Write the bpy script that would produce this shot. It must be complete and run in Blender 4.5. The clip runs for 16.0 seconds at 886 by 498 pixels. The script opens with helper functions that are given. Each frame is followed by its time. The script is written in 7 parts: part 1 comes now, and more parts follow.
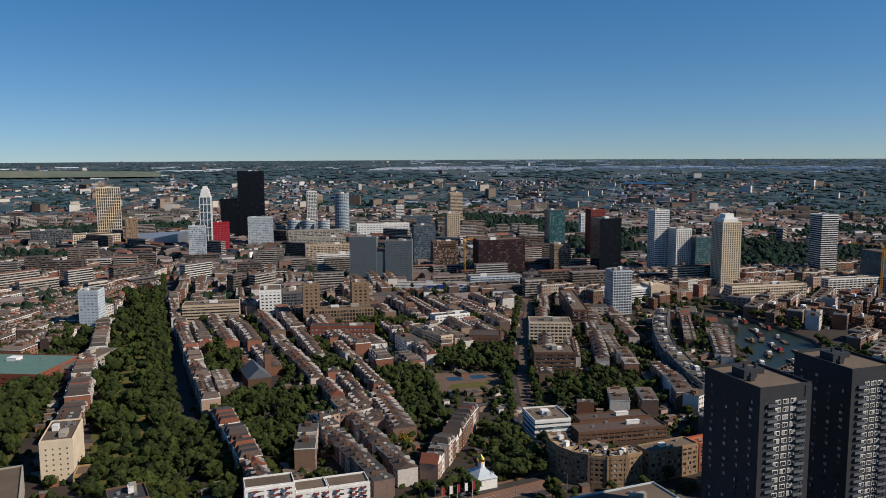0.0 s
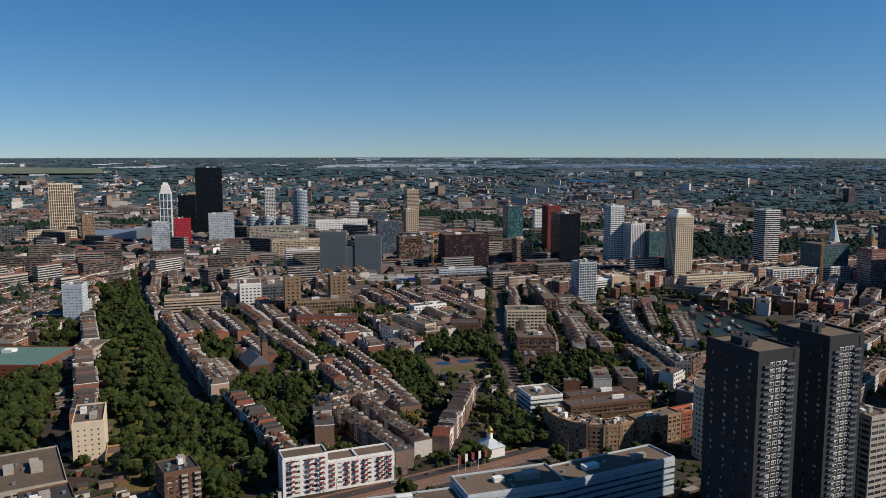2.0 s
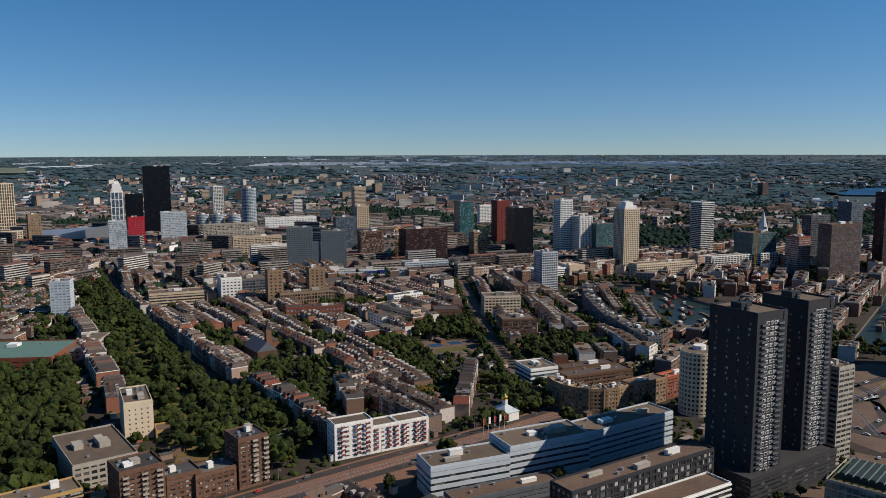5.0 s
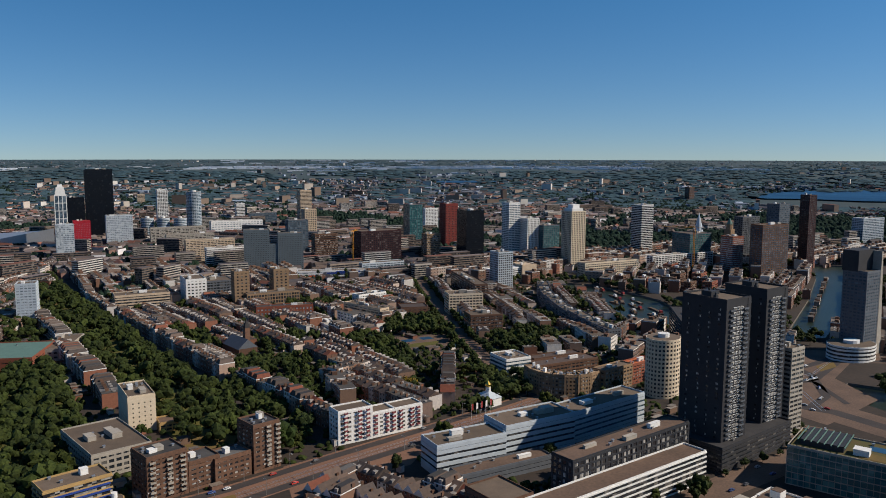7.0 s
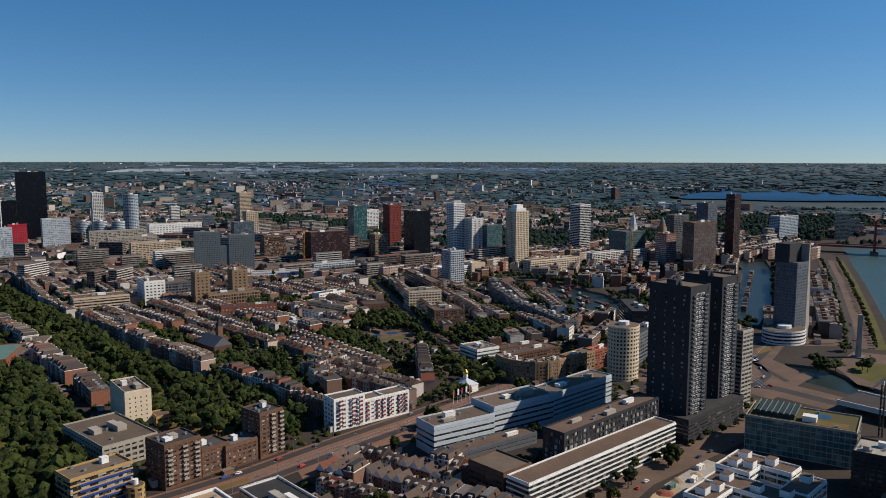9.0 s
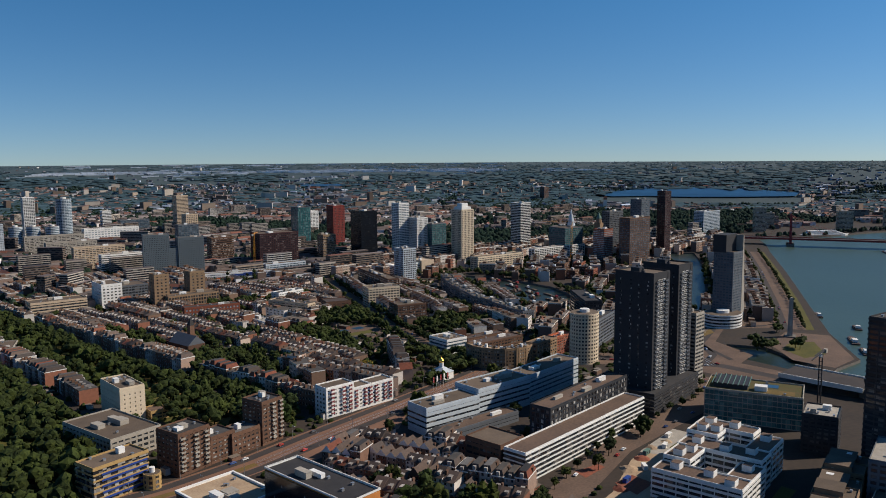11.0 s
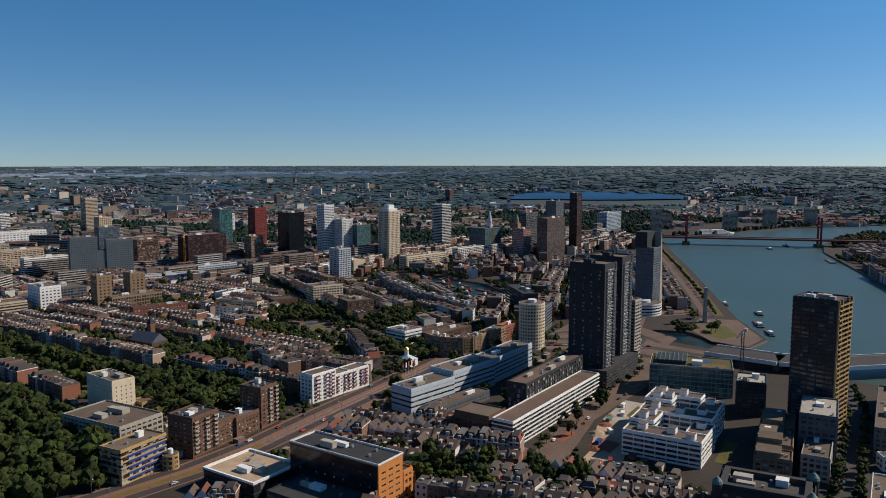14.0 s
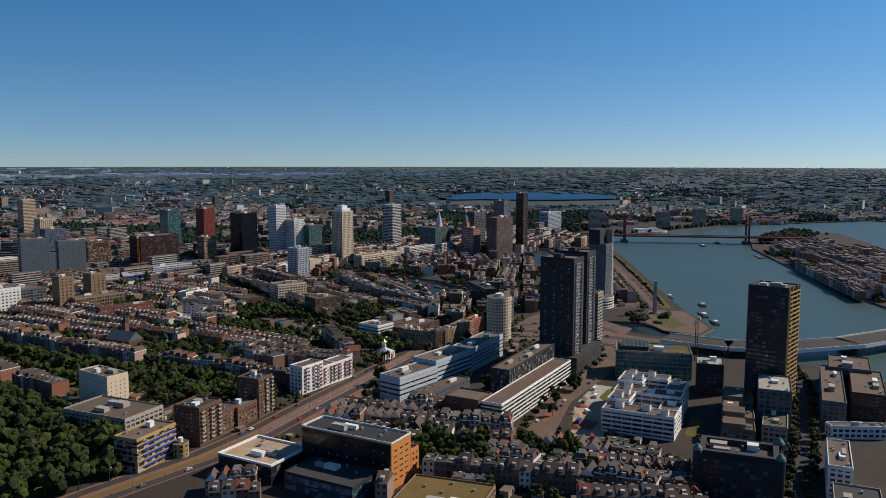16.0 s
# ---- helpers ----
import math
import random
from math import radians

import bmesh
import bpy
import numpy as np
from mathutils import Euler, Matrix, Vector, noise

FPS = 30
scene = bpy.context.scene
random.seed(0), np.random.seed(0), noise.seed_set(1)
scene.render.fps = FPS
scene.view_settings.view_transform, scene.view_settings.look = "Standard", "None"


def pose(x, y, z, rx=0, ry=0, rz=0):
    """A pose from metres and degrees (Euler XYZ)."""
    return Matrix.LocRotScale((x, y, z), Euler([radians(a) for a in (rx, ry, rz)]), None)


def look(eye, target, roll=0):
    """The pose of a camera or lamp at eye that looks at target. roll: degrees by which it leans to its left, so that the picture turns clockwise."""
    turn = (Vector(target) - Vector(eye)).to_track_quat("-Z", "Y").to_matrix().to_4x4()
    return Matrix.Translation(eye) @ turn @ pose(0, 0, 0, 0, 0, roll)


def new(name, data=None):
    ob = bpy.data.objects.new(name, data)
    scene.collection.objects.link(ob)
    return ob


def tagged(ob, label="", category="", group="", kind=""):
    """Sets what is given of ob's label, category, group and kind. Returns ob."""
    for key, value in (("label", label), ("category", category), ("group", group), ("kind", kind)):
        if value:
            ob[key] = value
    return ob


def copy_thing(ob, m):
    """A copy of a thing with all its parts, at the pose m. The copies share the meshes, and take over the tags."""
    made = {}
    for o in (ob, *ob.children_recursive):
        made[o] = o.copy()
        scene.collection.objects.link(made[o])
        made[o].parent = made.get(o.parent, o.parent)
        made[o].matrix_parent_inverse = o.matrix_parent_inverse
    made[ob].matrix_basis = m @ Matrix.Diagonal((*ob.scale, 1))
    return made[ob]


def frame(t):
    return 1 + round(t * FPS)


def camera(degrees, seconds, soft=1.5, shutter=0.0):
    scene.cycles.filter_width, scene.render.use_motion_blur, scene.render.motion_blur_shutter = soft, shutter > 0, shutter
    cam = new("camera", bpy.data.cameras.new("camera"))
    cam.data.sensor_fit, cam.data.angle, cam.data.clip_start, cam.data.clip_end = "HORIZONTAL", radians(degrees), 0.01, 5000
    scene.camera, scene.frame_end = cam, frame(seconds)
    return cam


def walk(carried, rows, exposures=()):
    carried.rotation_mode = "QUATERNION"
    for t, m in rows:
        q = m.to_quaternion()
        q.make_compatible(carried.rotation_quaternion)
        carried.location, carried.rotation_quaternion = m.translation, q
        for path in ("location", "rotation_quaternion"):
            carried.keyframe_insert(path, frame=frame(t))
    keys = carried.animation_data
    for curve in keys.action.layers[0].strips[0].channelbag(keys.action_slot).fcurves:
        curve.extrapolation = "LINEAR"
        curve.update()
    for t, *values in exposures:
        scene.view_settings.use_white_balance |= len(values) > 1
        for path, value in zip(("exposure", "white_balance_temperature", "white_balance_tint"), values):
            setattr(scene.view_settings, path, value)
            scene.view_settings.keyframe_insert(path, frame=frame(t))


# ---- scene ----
cam = camera(58.8, 16.0, soft=0.95)
PATH = [
    (0, (-1.122, 0.026, 184.37), (-0.979, 2.006, 184.129), -0.3),
    (0.5, (-12.667, -8.842, 184.357), (-12.489, -6.865, 184.115), -0.3),
    (1, (-24.298, -17.632, 184.321), (-24.079, -15.659, 184.078), -0.1),
    (1.5, (-36.125, -26.229, 184.258), (-35.865, -24.261, 184.012), -0.1),
    (2, (-48.216, -34.475, 184.178), (-47.917, -32.513, 183.931), -0.0),
    (2.5, (-60.544, -42.261, 184.106), (-60.205, -40.305, 183.857), -0.1),
    (3, (-72.956, -49.613, 184.055), (-72.581, -47.665, 183.805), -0.1),
    (3.5, (-85.322, -56.613, 184.009), (-84.916, -54.671, 183.759), -0.1),
    (4, (-97.638, -63.258, 183.966), (-97.202, -61.322, 183.715), -0.1),
    (4.2, (-102.567, -65.773, 183.95), (-102.119, -63.84, 183.699), -0.1),
    (6.3, (-154.425, -90.672, 183.412), (-153.816, -88.782, 183.166), 0.0),
    (6.5, (-159.447, -92.883, 183.397), (-158.817, -91.0, 183.154), 0.1),
    (7, (-172.205, -98.019, 183.356), (-171.532, -96.151, 183.115), 0.1),
    (7.5, (-185.175, -102.791, 183.305), (-184.456, -100.94, 183.066), 0.1),
    (8, (-198.281, -107.233, 183.26), (-197.516, -105.4, 183.023), 0.1),
    (8.5, (-211.491, -111.35, 183.21), (-210.681, -109.537, 182.974), 0.1),
    (9, (-224.759, -115.091, 183.173), (-223.905, -113.298, 182.938), 0.1),
    (9.2, (-230.084, -116.428, 183.162), (-229.214, -114.643, 182.925), -0.1),
    (11.3, (-286.156, -128.745, 182.792), (-285.107, -127.057, 182.562), -0.2),
    (11.5, (-291.5, -129.699, 182.781), (-290.438, -128.02, 182.553), -0.1),
    (12, (-304.875, -131.538, 182.758), (-303.776, -129.882, 182.531), -0.1),
    (12.5, (-318.329, -132.859, 182.728), (-317.191, -131.23, 182.501), -0.1),
    (13, (-331.797, -133.812, 182.702), (-330.62, -132.21, 182.477), 0.0),
    (13.5, (-345.245, -134.481, 182.665), (-344.03, -132.909, 182.439), -0.0),
    (14, (-358.678, -134.861, 182.639), (-357.425, -133.318, 182.414), 0.0),
    (14.5, (-372.147, -134.962, 182.614), (-370.858, -133.449, 182.39), 0.0),
    (15, (-385.653, -134.754, 182.596), (-384.331, -133.27, 182.372), 0.1),
    (15.5, (-399.176, -134.286, 182.596), (-397.82, -132.832, 182.373), 0.1),
    (16, (-412.675, -133.707, 182.608), (-411.288, -132.283, 182.386), 0.1),
]
walk(cam, [(t, look(eye, target, roll)) for t, eye, target, roll in PATH])
# ---- world, sun, exposure ----
SUN_AZ, SUN_EL = radians(-24.5), radians(38.5)
world = bpy.data.worlds.new("sky")
scene.world = world
world.use_nodes = True
wn = world.node_tree.nodes
sky = wn.new("ShaderNodeTexSky")
sky.sky_type, sky.sun_disc = "NISHITA", False
sky.sun_elevation, sky.sun_rotation = SUN_EL, math.pi / 2 - SUN_AZ
sky.altitude, sky.air_density, sky.dust_density, sky.ozone_density = 100, 1.0, 0.45, 3.5
wn["Background"].inputs["Strength"].default_value = 0.088
way_up = wn.new("ShaderNodeTexCoord")
steep = wn.new("ShaderNodeMapping")
steep.inputs["Scale"].default_value, steep.inputs["Location"].default_value = (1, 1, 1.35), (0, 0, 0.06)
tone = wn.new("ShaderNodeHueSaturation")
tone.inputs["Saturation"].default_value = 1.16
tint_sky = wn.new("ShaderNodeMix")
tint_sky.data_type, tint_sky.blend_type = "RGBA", "MULTIPLY"
tint_sky.inputs["Factor"].default_value = 1.0
up_part = wn.new("ShaderNodeSeparateXYZ")
tints = wn.new("ShaderNodeValToRGB")
tints.color_ramp.elements[0].position, tints.color_ramp.elements[0].color = 0.0, (0.84, 0.88, 0.96, 1)
tints.color_ramp.elements[1].position, tints.color_ramp.elements[1].color = 0.22, (0.56, 0.97, 1.09, 1)
wl = world.node_tree.links
wl.new(way_up.outputs["Generated"], steep.inputs["Vector"])
wl.new(steep.outputs["Vector"], sky.inputs["Vector"])
wl.new(sky.outputs["Color"], tone.inputs["Color"])
wl.new(tone.outputs["Color"], tint_sky.inputs["A"])
wl.new(way_up.outputs["Generated"], up_part.inputs["Vector"])
wl.new(up_part.outputs["Z"], tints.inputs["Fac"])
wl.new(tints.outputs["Color"], tint_sky.inputs["B"])
wl.new(tint_sky.outputs["Result"], wn["Background"].inputs["Color"])
sun = new("sun", bpy.data.lights.new("sun", "SUN"))
sun.data.energy, sun.data.angle, sun.data.color = 5.0, radians(0.5), (1.0, 0.89, 0.75)
sun.matrix_world = look((math.cos(SUN_EL) * math.cos(SUN_AZ) * 900, math.cos(SUN_EL) * math.sin(SUN_AZ) * 900, math.sin(SUN_EL) * 900), (0, 0, 0))
scene.view_settings.exposure = 0.08

# ---- materials ----
def material(name, col, col2=None, scale=0.5, rough=0.8, metal=0.0, spec=0.3, fine=8.0, mix=0.6, vary=0.0, island=0.0, bump=0.0, tint=None):
    """Two colours mixed by coarse and fine noise; vary: spread of value from thing to thing; island: from piece to piece."""
    m = bpy.data.materials.new(name)
    m.use_nodes = True
    nt = m.node_tree
    n, l = nt.nodes, nt.links
    bs = n["Principled BSDF"]
    bs.inputs["Roughness"].default_value, bs.inputs["Metallic"].default_value = rough, metal
    bs.inputs["Specular IOR Level"].default_value = spec
    geo = n.new("ShaderNodeNewGeometry")
    def noise_of(s, detail):
        t = n.new("ShaderNodeTexNoise")
        t.inputs["Scale"].default_value, t.inputs["Detail"].default_value = s, detail
        l.new(geo.outputs["Position"], t.inputs["Vector"])
        return t.outputs["Fac"]
    a, b = noise_of(scale, 3), noise_of(scale * fine, 2)
    add = n.new("ShaderNodeMath"); add.operation = "ADD"
    l.new(a, add.inputs[0]); l.new(b, add.inputs[1])
    ramp = n.new("ShaderNodeMapRange")
    ramp.inputs["From Min"].default_value, ramp.inputs["From Max"].default_value = 1 - mix * 0.5, 1 + mix * 0.5
    l.new(add.outputs[0], ramp.inputs["Value"])
    mx = n.new("ShaderNodeMix"); mx.data_type = "RGBA"
    col2 = col2 or tuple(c * 0.7 for c in col)
    mx.inputs["A"].default_value, mx.inputs["B"].default_value = (*col2, 1), (*col, 1)
    l.new(ramp.outputs["Result"], mx.inputs["Factor"])
    out = mx.outputs["Result"]
    for amount, source in ((vary, "o"), (island, "i")):
        if amount:
            if source == "o":
                rnd = n.new("ShaderNodeObjectInfo").outputs["Random"]
            else:
                rnd = geo.outputs["Random Per Island"]
            if tint:
                tm = n.new("ShaderNodeMix"); tm.data_type = "RGBA"
                tr = n.new("ShaderNodeValToRGB")
                tr.color_ramp.interpolation = "CONSTANT"
                els = tr.color_ramp.elements
                while len(els) < len(tint):
                    els.new(0.5)
                for i, c in enumerate(tint):
                    els[i].position, els[i].color = i / len(tint), (*c, 1)
                l.new(rnd, tr.inputs["Fac"])
                tm.blend_type = "MULTIPLY"
                tm.inputs["Factor"].default_value = 1
                l.new(out, tm.inputs["A"]); l.new(tr.outputs["Color"], tm.inputs["B"])
                out = tm.outputs["Result"]
            hsv = n.new("ShaderNodeHueSaturation")
            mr = n.new("ShaderNodeMapRange")
            frac = n.new("ShaderNodeMath"); frac.operation = "MULTIPLY"; frac.inputs[1].default_value = 7.31
            fr2 = n.new("ShaderNodeMath"); fr2.operation = "FRACT"
            l.new(rnd, frac.inputs[0]); l.new(frac.outputs[0], fr2.inputs[0])
            mr.inputs["To Min"].default_value, mr.inputs["To Max"].default_value = 1 - amount, 1 + amount
            l.new(fr2.outputs[0], mr.inputs["Value"]); l.new(mr.outputs["Result"], hsv.inputs["Value"])
            l.new(out, hsv.inputs["Color"])
            out = hsv.outputs["Color"]
    l.new(out, bs.inputs["Base Color"])
    if bump:
        bp = n.new("ShaderNodeBump")
        bp.inputs["Strength"].default_value, bp.inputs["Distance"].default_value = 0.5, bump
        l.new(b, bp.inputs["Height"]); l.new(bp.outputs["Normal"], bs.inputs["Normal"])
    return m


def glazing(name, dark, light, cell=(3.0, 3.0, 3.3), share=0.25, rough=0.12, spec=0.5):
    """Window glass: dark panes, some with pale blinds behind, pane by pane in cells of the thing's own axes."""
    m = bpy.data.materials.new(name)
    m.use_nodes = True
    n, l = m.node_tree.nodes, m.node_tree.links
    bs = n["Principled BSDF"]
    bs.inputs["Roughness"].default_value = rough
    bs.inputs["Specular IOR Level"].default_value = spec
    tc = n.new("ShaderNodeTexCoord")
    dv = n.new("ShaderNodeVectorMath"); dv.operation = "DIVIDE"; dv.inputs[1].default_value = cell
    fl = n.new("ShaderNodeVectorMath"); fl.operation = "FLOOR"
    oi = n.new("ShaderNodeObjectInfo")
    ad = n.new("ShaderNodeVectorMath"); ad.operation = "ADD"
    wn_ = n.new("ShaderNodeTexWhiteNoise")
    l.new(tc.outputs["Object"], dv.inputs[0]); l.new(dv.outputs[0], fl.inputs[0])
    l.new(fl.outputs[0], ad.inputs[0]); l.new(oi.outputs["Location"], ad.inputs[1]); l.new(ad.outputs[0], wn_.inputs["Vector"])
    rp = n.new("ShaderNodeMapRange")
    rp.inputs["From Min"].default_value, rp.inputs["From Max"].default_value = 1 - share * 1.6, 1
    l.new(wn_.outputs["Value"], rp.inputs["Value"])
    mx = n.new("ShaderNodeMix"); mx.data_type = "RGBA"
    mx.inputs["A"].default_value, mx.inputs["B"].default_value = (*dark, 1), (*light, 1)
    l.new(rp.outputs["Result"], mx.inputs["Factor"]); l.new(mx.outputs["Result"], bs.inputs["Base Color"])
    return m


M = dict(
    asphalt=material("asphalt", (0.05389, 0.04394, 0.04071), (0.03179, 0.02746, 0.02728), 0.08, 0.9, fine=20),
    paving=material("paving", (0.145, 0.093, 0.066), (0.080, 0.054, 0.041), 0.05, 0.9, fine=14),
    brickroad=material("brick_road", (0.204, 0.1054, 0.0652), (0.1394, 0.07811, 0.05499), 0.06, 0.9, fine=14),
    sand=material("sand", (0.406, 0.3, 0.197), (0.274, 0.187, 0.12), 0.08, 0.95, fine=12),
    ground=material("town_ground", (0.04556, 0.03247, 0.02482), (0.02635, 0.02074, 0.01717), 0.03, 0.95, fine=11),
    grass=material("dry_grass", (0.105, 0.0884, 0.021), (0.0526, 0.0557, 0.012), 0.06, 1.0, fine=12),
    drygrass=material("yellow_grass", (0.158, 0.0992, 0.0322), (0.1, 0.0719, 0.0223), 0.08, 1.0, fine=10),
    water=material("river_water", (0.046, 0.079, 0.070), (0.036, 0.064, 0.059), 0.004, 0.4, spec=0.22, fine=60, bump=0.35),
    harbour=material("harbour_water", (0.022, 0.033, 0.024), (0.015, 0.024, 0.019), 0.02, 0.35, spec=0.18, fine=30, bump=0.2),
    lake=material("lake_water", (0.024, 0.0723, 0.136), (0.02, 0.0595, 0.12), 0.003, 0.3, fine=10),
    stone=material("quay_stone", (0.172, 0.148, 0.125), (0.0936, 0.0858, 0.078), 0.3, 0.9),
    concrete=material("concrete", (0.367, 0.33, 0.283), (0.262, 0.238, 0.203), 0.2, 0.85, vary=0.08),
    white=material("white_panel", (0.74, 0.73, 0.70), (0.60, 0.59, 0.57), 0.15, 0.6, vary=0.05),
    cream=material("cream_stucco", (0.644, 0.534, 0.394), (0.526, 0.431, 0.314), 0.2, 0.8),
    beige=material("beige_stone", (0.527, 0.41, 0.29), (0.4, 0.31, 0.224), 0.2, 0.85, vary=0.06),
    tan=material("tan_brick", (0.259, 0.172, 0.102), (0.193, 0.127, 0.0786), 0.4, 0.9, vary=0.1),
    greywall=material("grey_panel", (0.109, 0.121, 0.14), (0.0819, 0.0897, 0.105), 0.3, 0.7, vary=0.1),
    bluepanel=material("pale_blue_panel", (0.47, 0.52, 0.56), (0.39, 0.435, 0.475), 0.2, 0.5),
    bluegrey=material("blue_grey_panel", (0.13, 0.16, 0.175), (0.10, 0.12, 0.135), 0.3, 0.7),
    darkwall=material("dark_slate_panel", (0.0351, 0.0367, 0.0421), (0.0234, 0.025, 0.0296), 0.3, 0.6),
    darkgrey=material("charcoal_cladding", (0.034, 0.034, 0.038), (0.024, 0.024, 0.028), 0.3, 0.75),
    black=material("black_glass_panel", (0.012, 0.015, 0.02), (0.008, 0.01, 0.014), 0.2, 0.15, spec=0.4),
    brick=material("brown_brick", (0.14, 0.074, 0.0468), (0.0878, 0.0482, 0.0322), 0.5, 0.9, vary=0.25),
    redbrick=material("red_brick", (0.254, 0.0772, 0.0429), (0.166, 0.0558, 0.0351), 0.5, 0.9, vary=0.15),
    redglass=material("red_panel", (0.42, 0.02, 0.035), (0.22, 0.012, 0.02), 0.3, 0.35, fine=4),
    redstone=material("rust_red_panel", (0.22, 0.036, 0.026), (0.15, 0.026, 0.02), 0.3, 0.7),
    darkred=material("dark_red_cladding", (0.045, 0.012, 0.013), (0.028, 0.009, 0.010), 0.3, 0.6),
    orange=material("orange_brick", (0.528, 0.206, 0.0558), (0.426, 0.16, 0.0429), 0.4, 0.85),
    orangered=material("orange_panel", (0.62, 0.14, 0.03), (0.5, 0.1, 0.02), 0.2, 0.6),
    blue=material("blue_panel", (0.025, 0.06, 0.26), (0.02, 0.045, 0.19), 0.2, 0.5),
    yellow=material("yellow_brick", (0.41, 0.271, 0.111), (0.321, 0.206, 0.0858), 0.3, 0.85),
    pink=material("maroon_balcony", (0.22, 0.05, 0.06), (0.15, 0.04, 0.045), 0.4, 0.7),
    roofgrey=material("gravel_roof", (0.1368, 0.1008, 0.07362), (0.0927, 0.06966, 0.05148), 0.12, 0.95, fine=14, vary=0.18),
    bitumen=material("bitumen_roof", (0.0624, 0.0587, 0.0562), (0.0374, 0.0356, 0.0356), 0.15, 0.85, fine=10, vary=0.25, tint=((1, 1, 1), (1.6, 1.5, 1.4), (0.7, 0.7, 0.75), (1.2, 1.1, 1.0), (1, 1, 1), (2.2, 2.2, 2.2))),
    tiles=material("clay_tile_roof", (0.09775, 0.06715, 0.0544), (0.06035, 0.04505, 0.0391), 0.5, 0.85, vary=0.2, tint=((1, 1, 1), (0.75, 0.8, 0.85), (1, 1, 1), (0.85, 0.9, 0.95), (2.0, 0.9, 0.65), (1, 1, 1), (1.15, 1.1, 1.05))),
    orangetile=material("orange_tile_roof", (0.50, 0.13, 0.045), (0.36, 0.09, 0.035), 0.5, 0.85),
    copper=material("green_copper_roof", (0.106, 0.187, 0.156), (0.0808, 0.143, 0.125), 0.2, 0.7),
    greenroof=material("sedum_roof", (0.0601, 0.0708, 0.0187), (0.0931, 0.0608, 0.0281), 0.25, 1.0, fine=5),
    gold=material("gilded_dome", (0.85, 0.55, 0.12), (0.75, 0.45, 0.09), 1.0, 0.25, metal=1.0),
    steel=material("galvanised_steel", (0.45, 0.46, 0.48), (0.36, 0.37, 0.38), 1.0, 0.4, metal=0.7),
    redsteel=material("red_painted_steel", (0.28, 0.035, 0.035), (0.2, 0.03, 0.03), 0.5, 0.5),
    craneyellow=material("yellow_painted_steel", (0.62, 0.27, 0.02), (0.5, 0.2, 0.02), 0.5, 0.5),
    hull=material("dark_hull_paint", (0.05, 0.05, 0.06), (0.10, 0.05, 0.035), 0.3, 0.6, vary=0.3),
    rubber=material("tyre_rubber", (0.02, 0.02, 0.02), None, 2, 0.9),
    carpaint=material("car_paint", (0.5, 0.5, 0.5), (0.46, 0.46, 0.46), 0.3, 0.3, vary=0.3, tint=((1.5, 1.5, 1.5), (0.12, 0.12, 0.13), (0.5, 0.52, 0.55), (0.9, 0.1, 0.08), (0.1, 0.18, 0.5), (1.2, 1.2, 1.2), (0.2, 0.2, 0.22))),
    dormer=material("painted_timber", (0.36, 0.33, 0.30), (0.20, 0.18, 0.17), 0.4, 0.8, vary=0.4),
    bark=material("bark", (0.09, 0.065, 0.045), None, 2, 0.95),
    leaf=material("leaves", (0.036, 0.048, 0.0092), (0.0090, 0.0155, 0.0040), 0.075, 0.85, fine=11, mix=0.5, vary=0.25, spec=0.15, tint=((1, 1, 1), (0.8, 0.95, 1.0), (1.25, 1.1, 0.9), (0.85, 0.9, 1.1), (1, 1, 1), (1.5, 1.35, 0.9))),
    yellowleaf=material("yellow_leaves", (0.18, 0.12, 0.009), (0.114, 0.084, 0.0072), 0.4, 0.85),
    wallmix=material("house_front", (0.20, 0.137, 0.106), (0.14, 0.098, 0.079), 0.5, 0.9, vary=0.2, tint=((1, 0.8, 0.7), (0.75, 0.75, 0.8), (1.25, 0.75, 0.6), (2.9, 3.8, 4.5), (1, 0.9, 0.8), (1.8, 1.8, 1.8), (0.85, 0.68, 0.6), (3.1, 4.2, 5.0), (1.1, 0.7, 0.55), (2.5, 2.9, 3.1))),
    rowwall=material("row_house_front", (0.20, 0.137, 0.106), (0.14, 0.098, 0.079), 0.5, 0.9, island=0.25, tint=((1, 0.8, 0.7), (0.75, 0.75, 0.8), (1.25, 0.75, 0.6), (2.9, 3.8, 4.5), (1, 0.9, 0.8), (1.8, 1.8, 1.8), (0.85, 0.68, 0.6), (3.1, 4.2, 5.0), (1.1, 0.7, 0.55), (2.5, 2.9, 3.1))),
    rowtiles=material("row_tile_roof", (0.1122, 0.0816, 0.068), (0.07055, 0.05355, 0.04675), 0.5, 0.85, island=0.3, tint=((1, 1, 1), (0.7, 0.78, 0.85), (1, 1, 1), (0.8, 0.88, 0.95), (1.9, 0.9, 0.65), (1, 1, 1), (1.3, 1.25, 1.2))),
    rowflat=material("row_flat_roof", (0.1275, 0.108, 0.0918), (0.0833, 0.07225, 0.06375), 0.2, 0.9, island=0.3, tint=((1, 1, 1), (1.6, 1.5, 1.4), (0.7, 0.7, 0.75), (1.3, 1.2, 1.1), (1, 1, 1), (2.0, 2.0, 2.0), (1.2, 1.1, 1.0), (0.8, 0.8, 0.8))),
    townleaf=material("garden_leaves", (0.038, 0.050, 0.0098), (0.0095, 0.0165, 0.0042), 0.075, 0.85, fine=11, mix=0.5, island=0.3, spec=0.15),
    # the blue of these far woods is distance haze painted into the colour
    hazeleaf=material("distant_wood", (0.044, 0.076, 0.090), (0.031, 0.058, 0.074), 0.02, 0.95, island=0.3, spec=0.1),
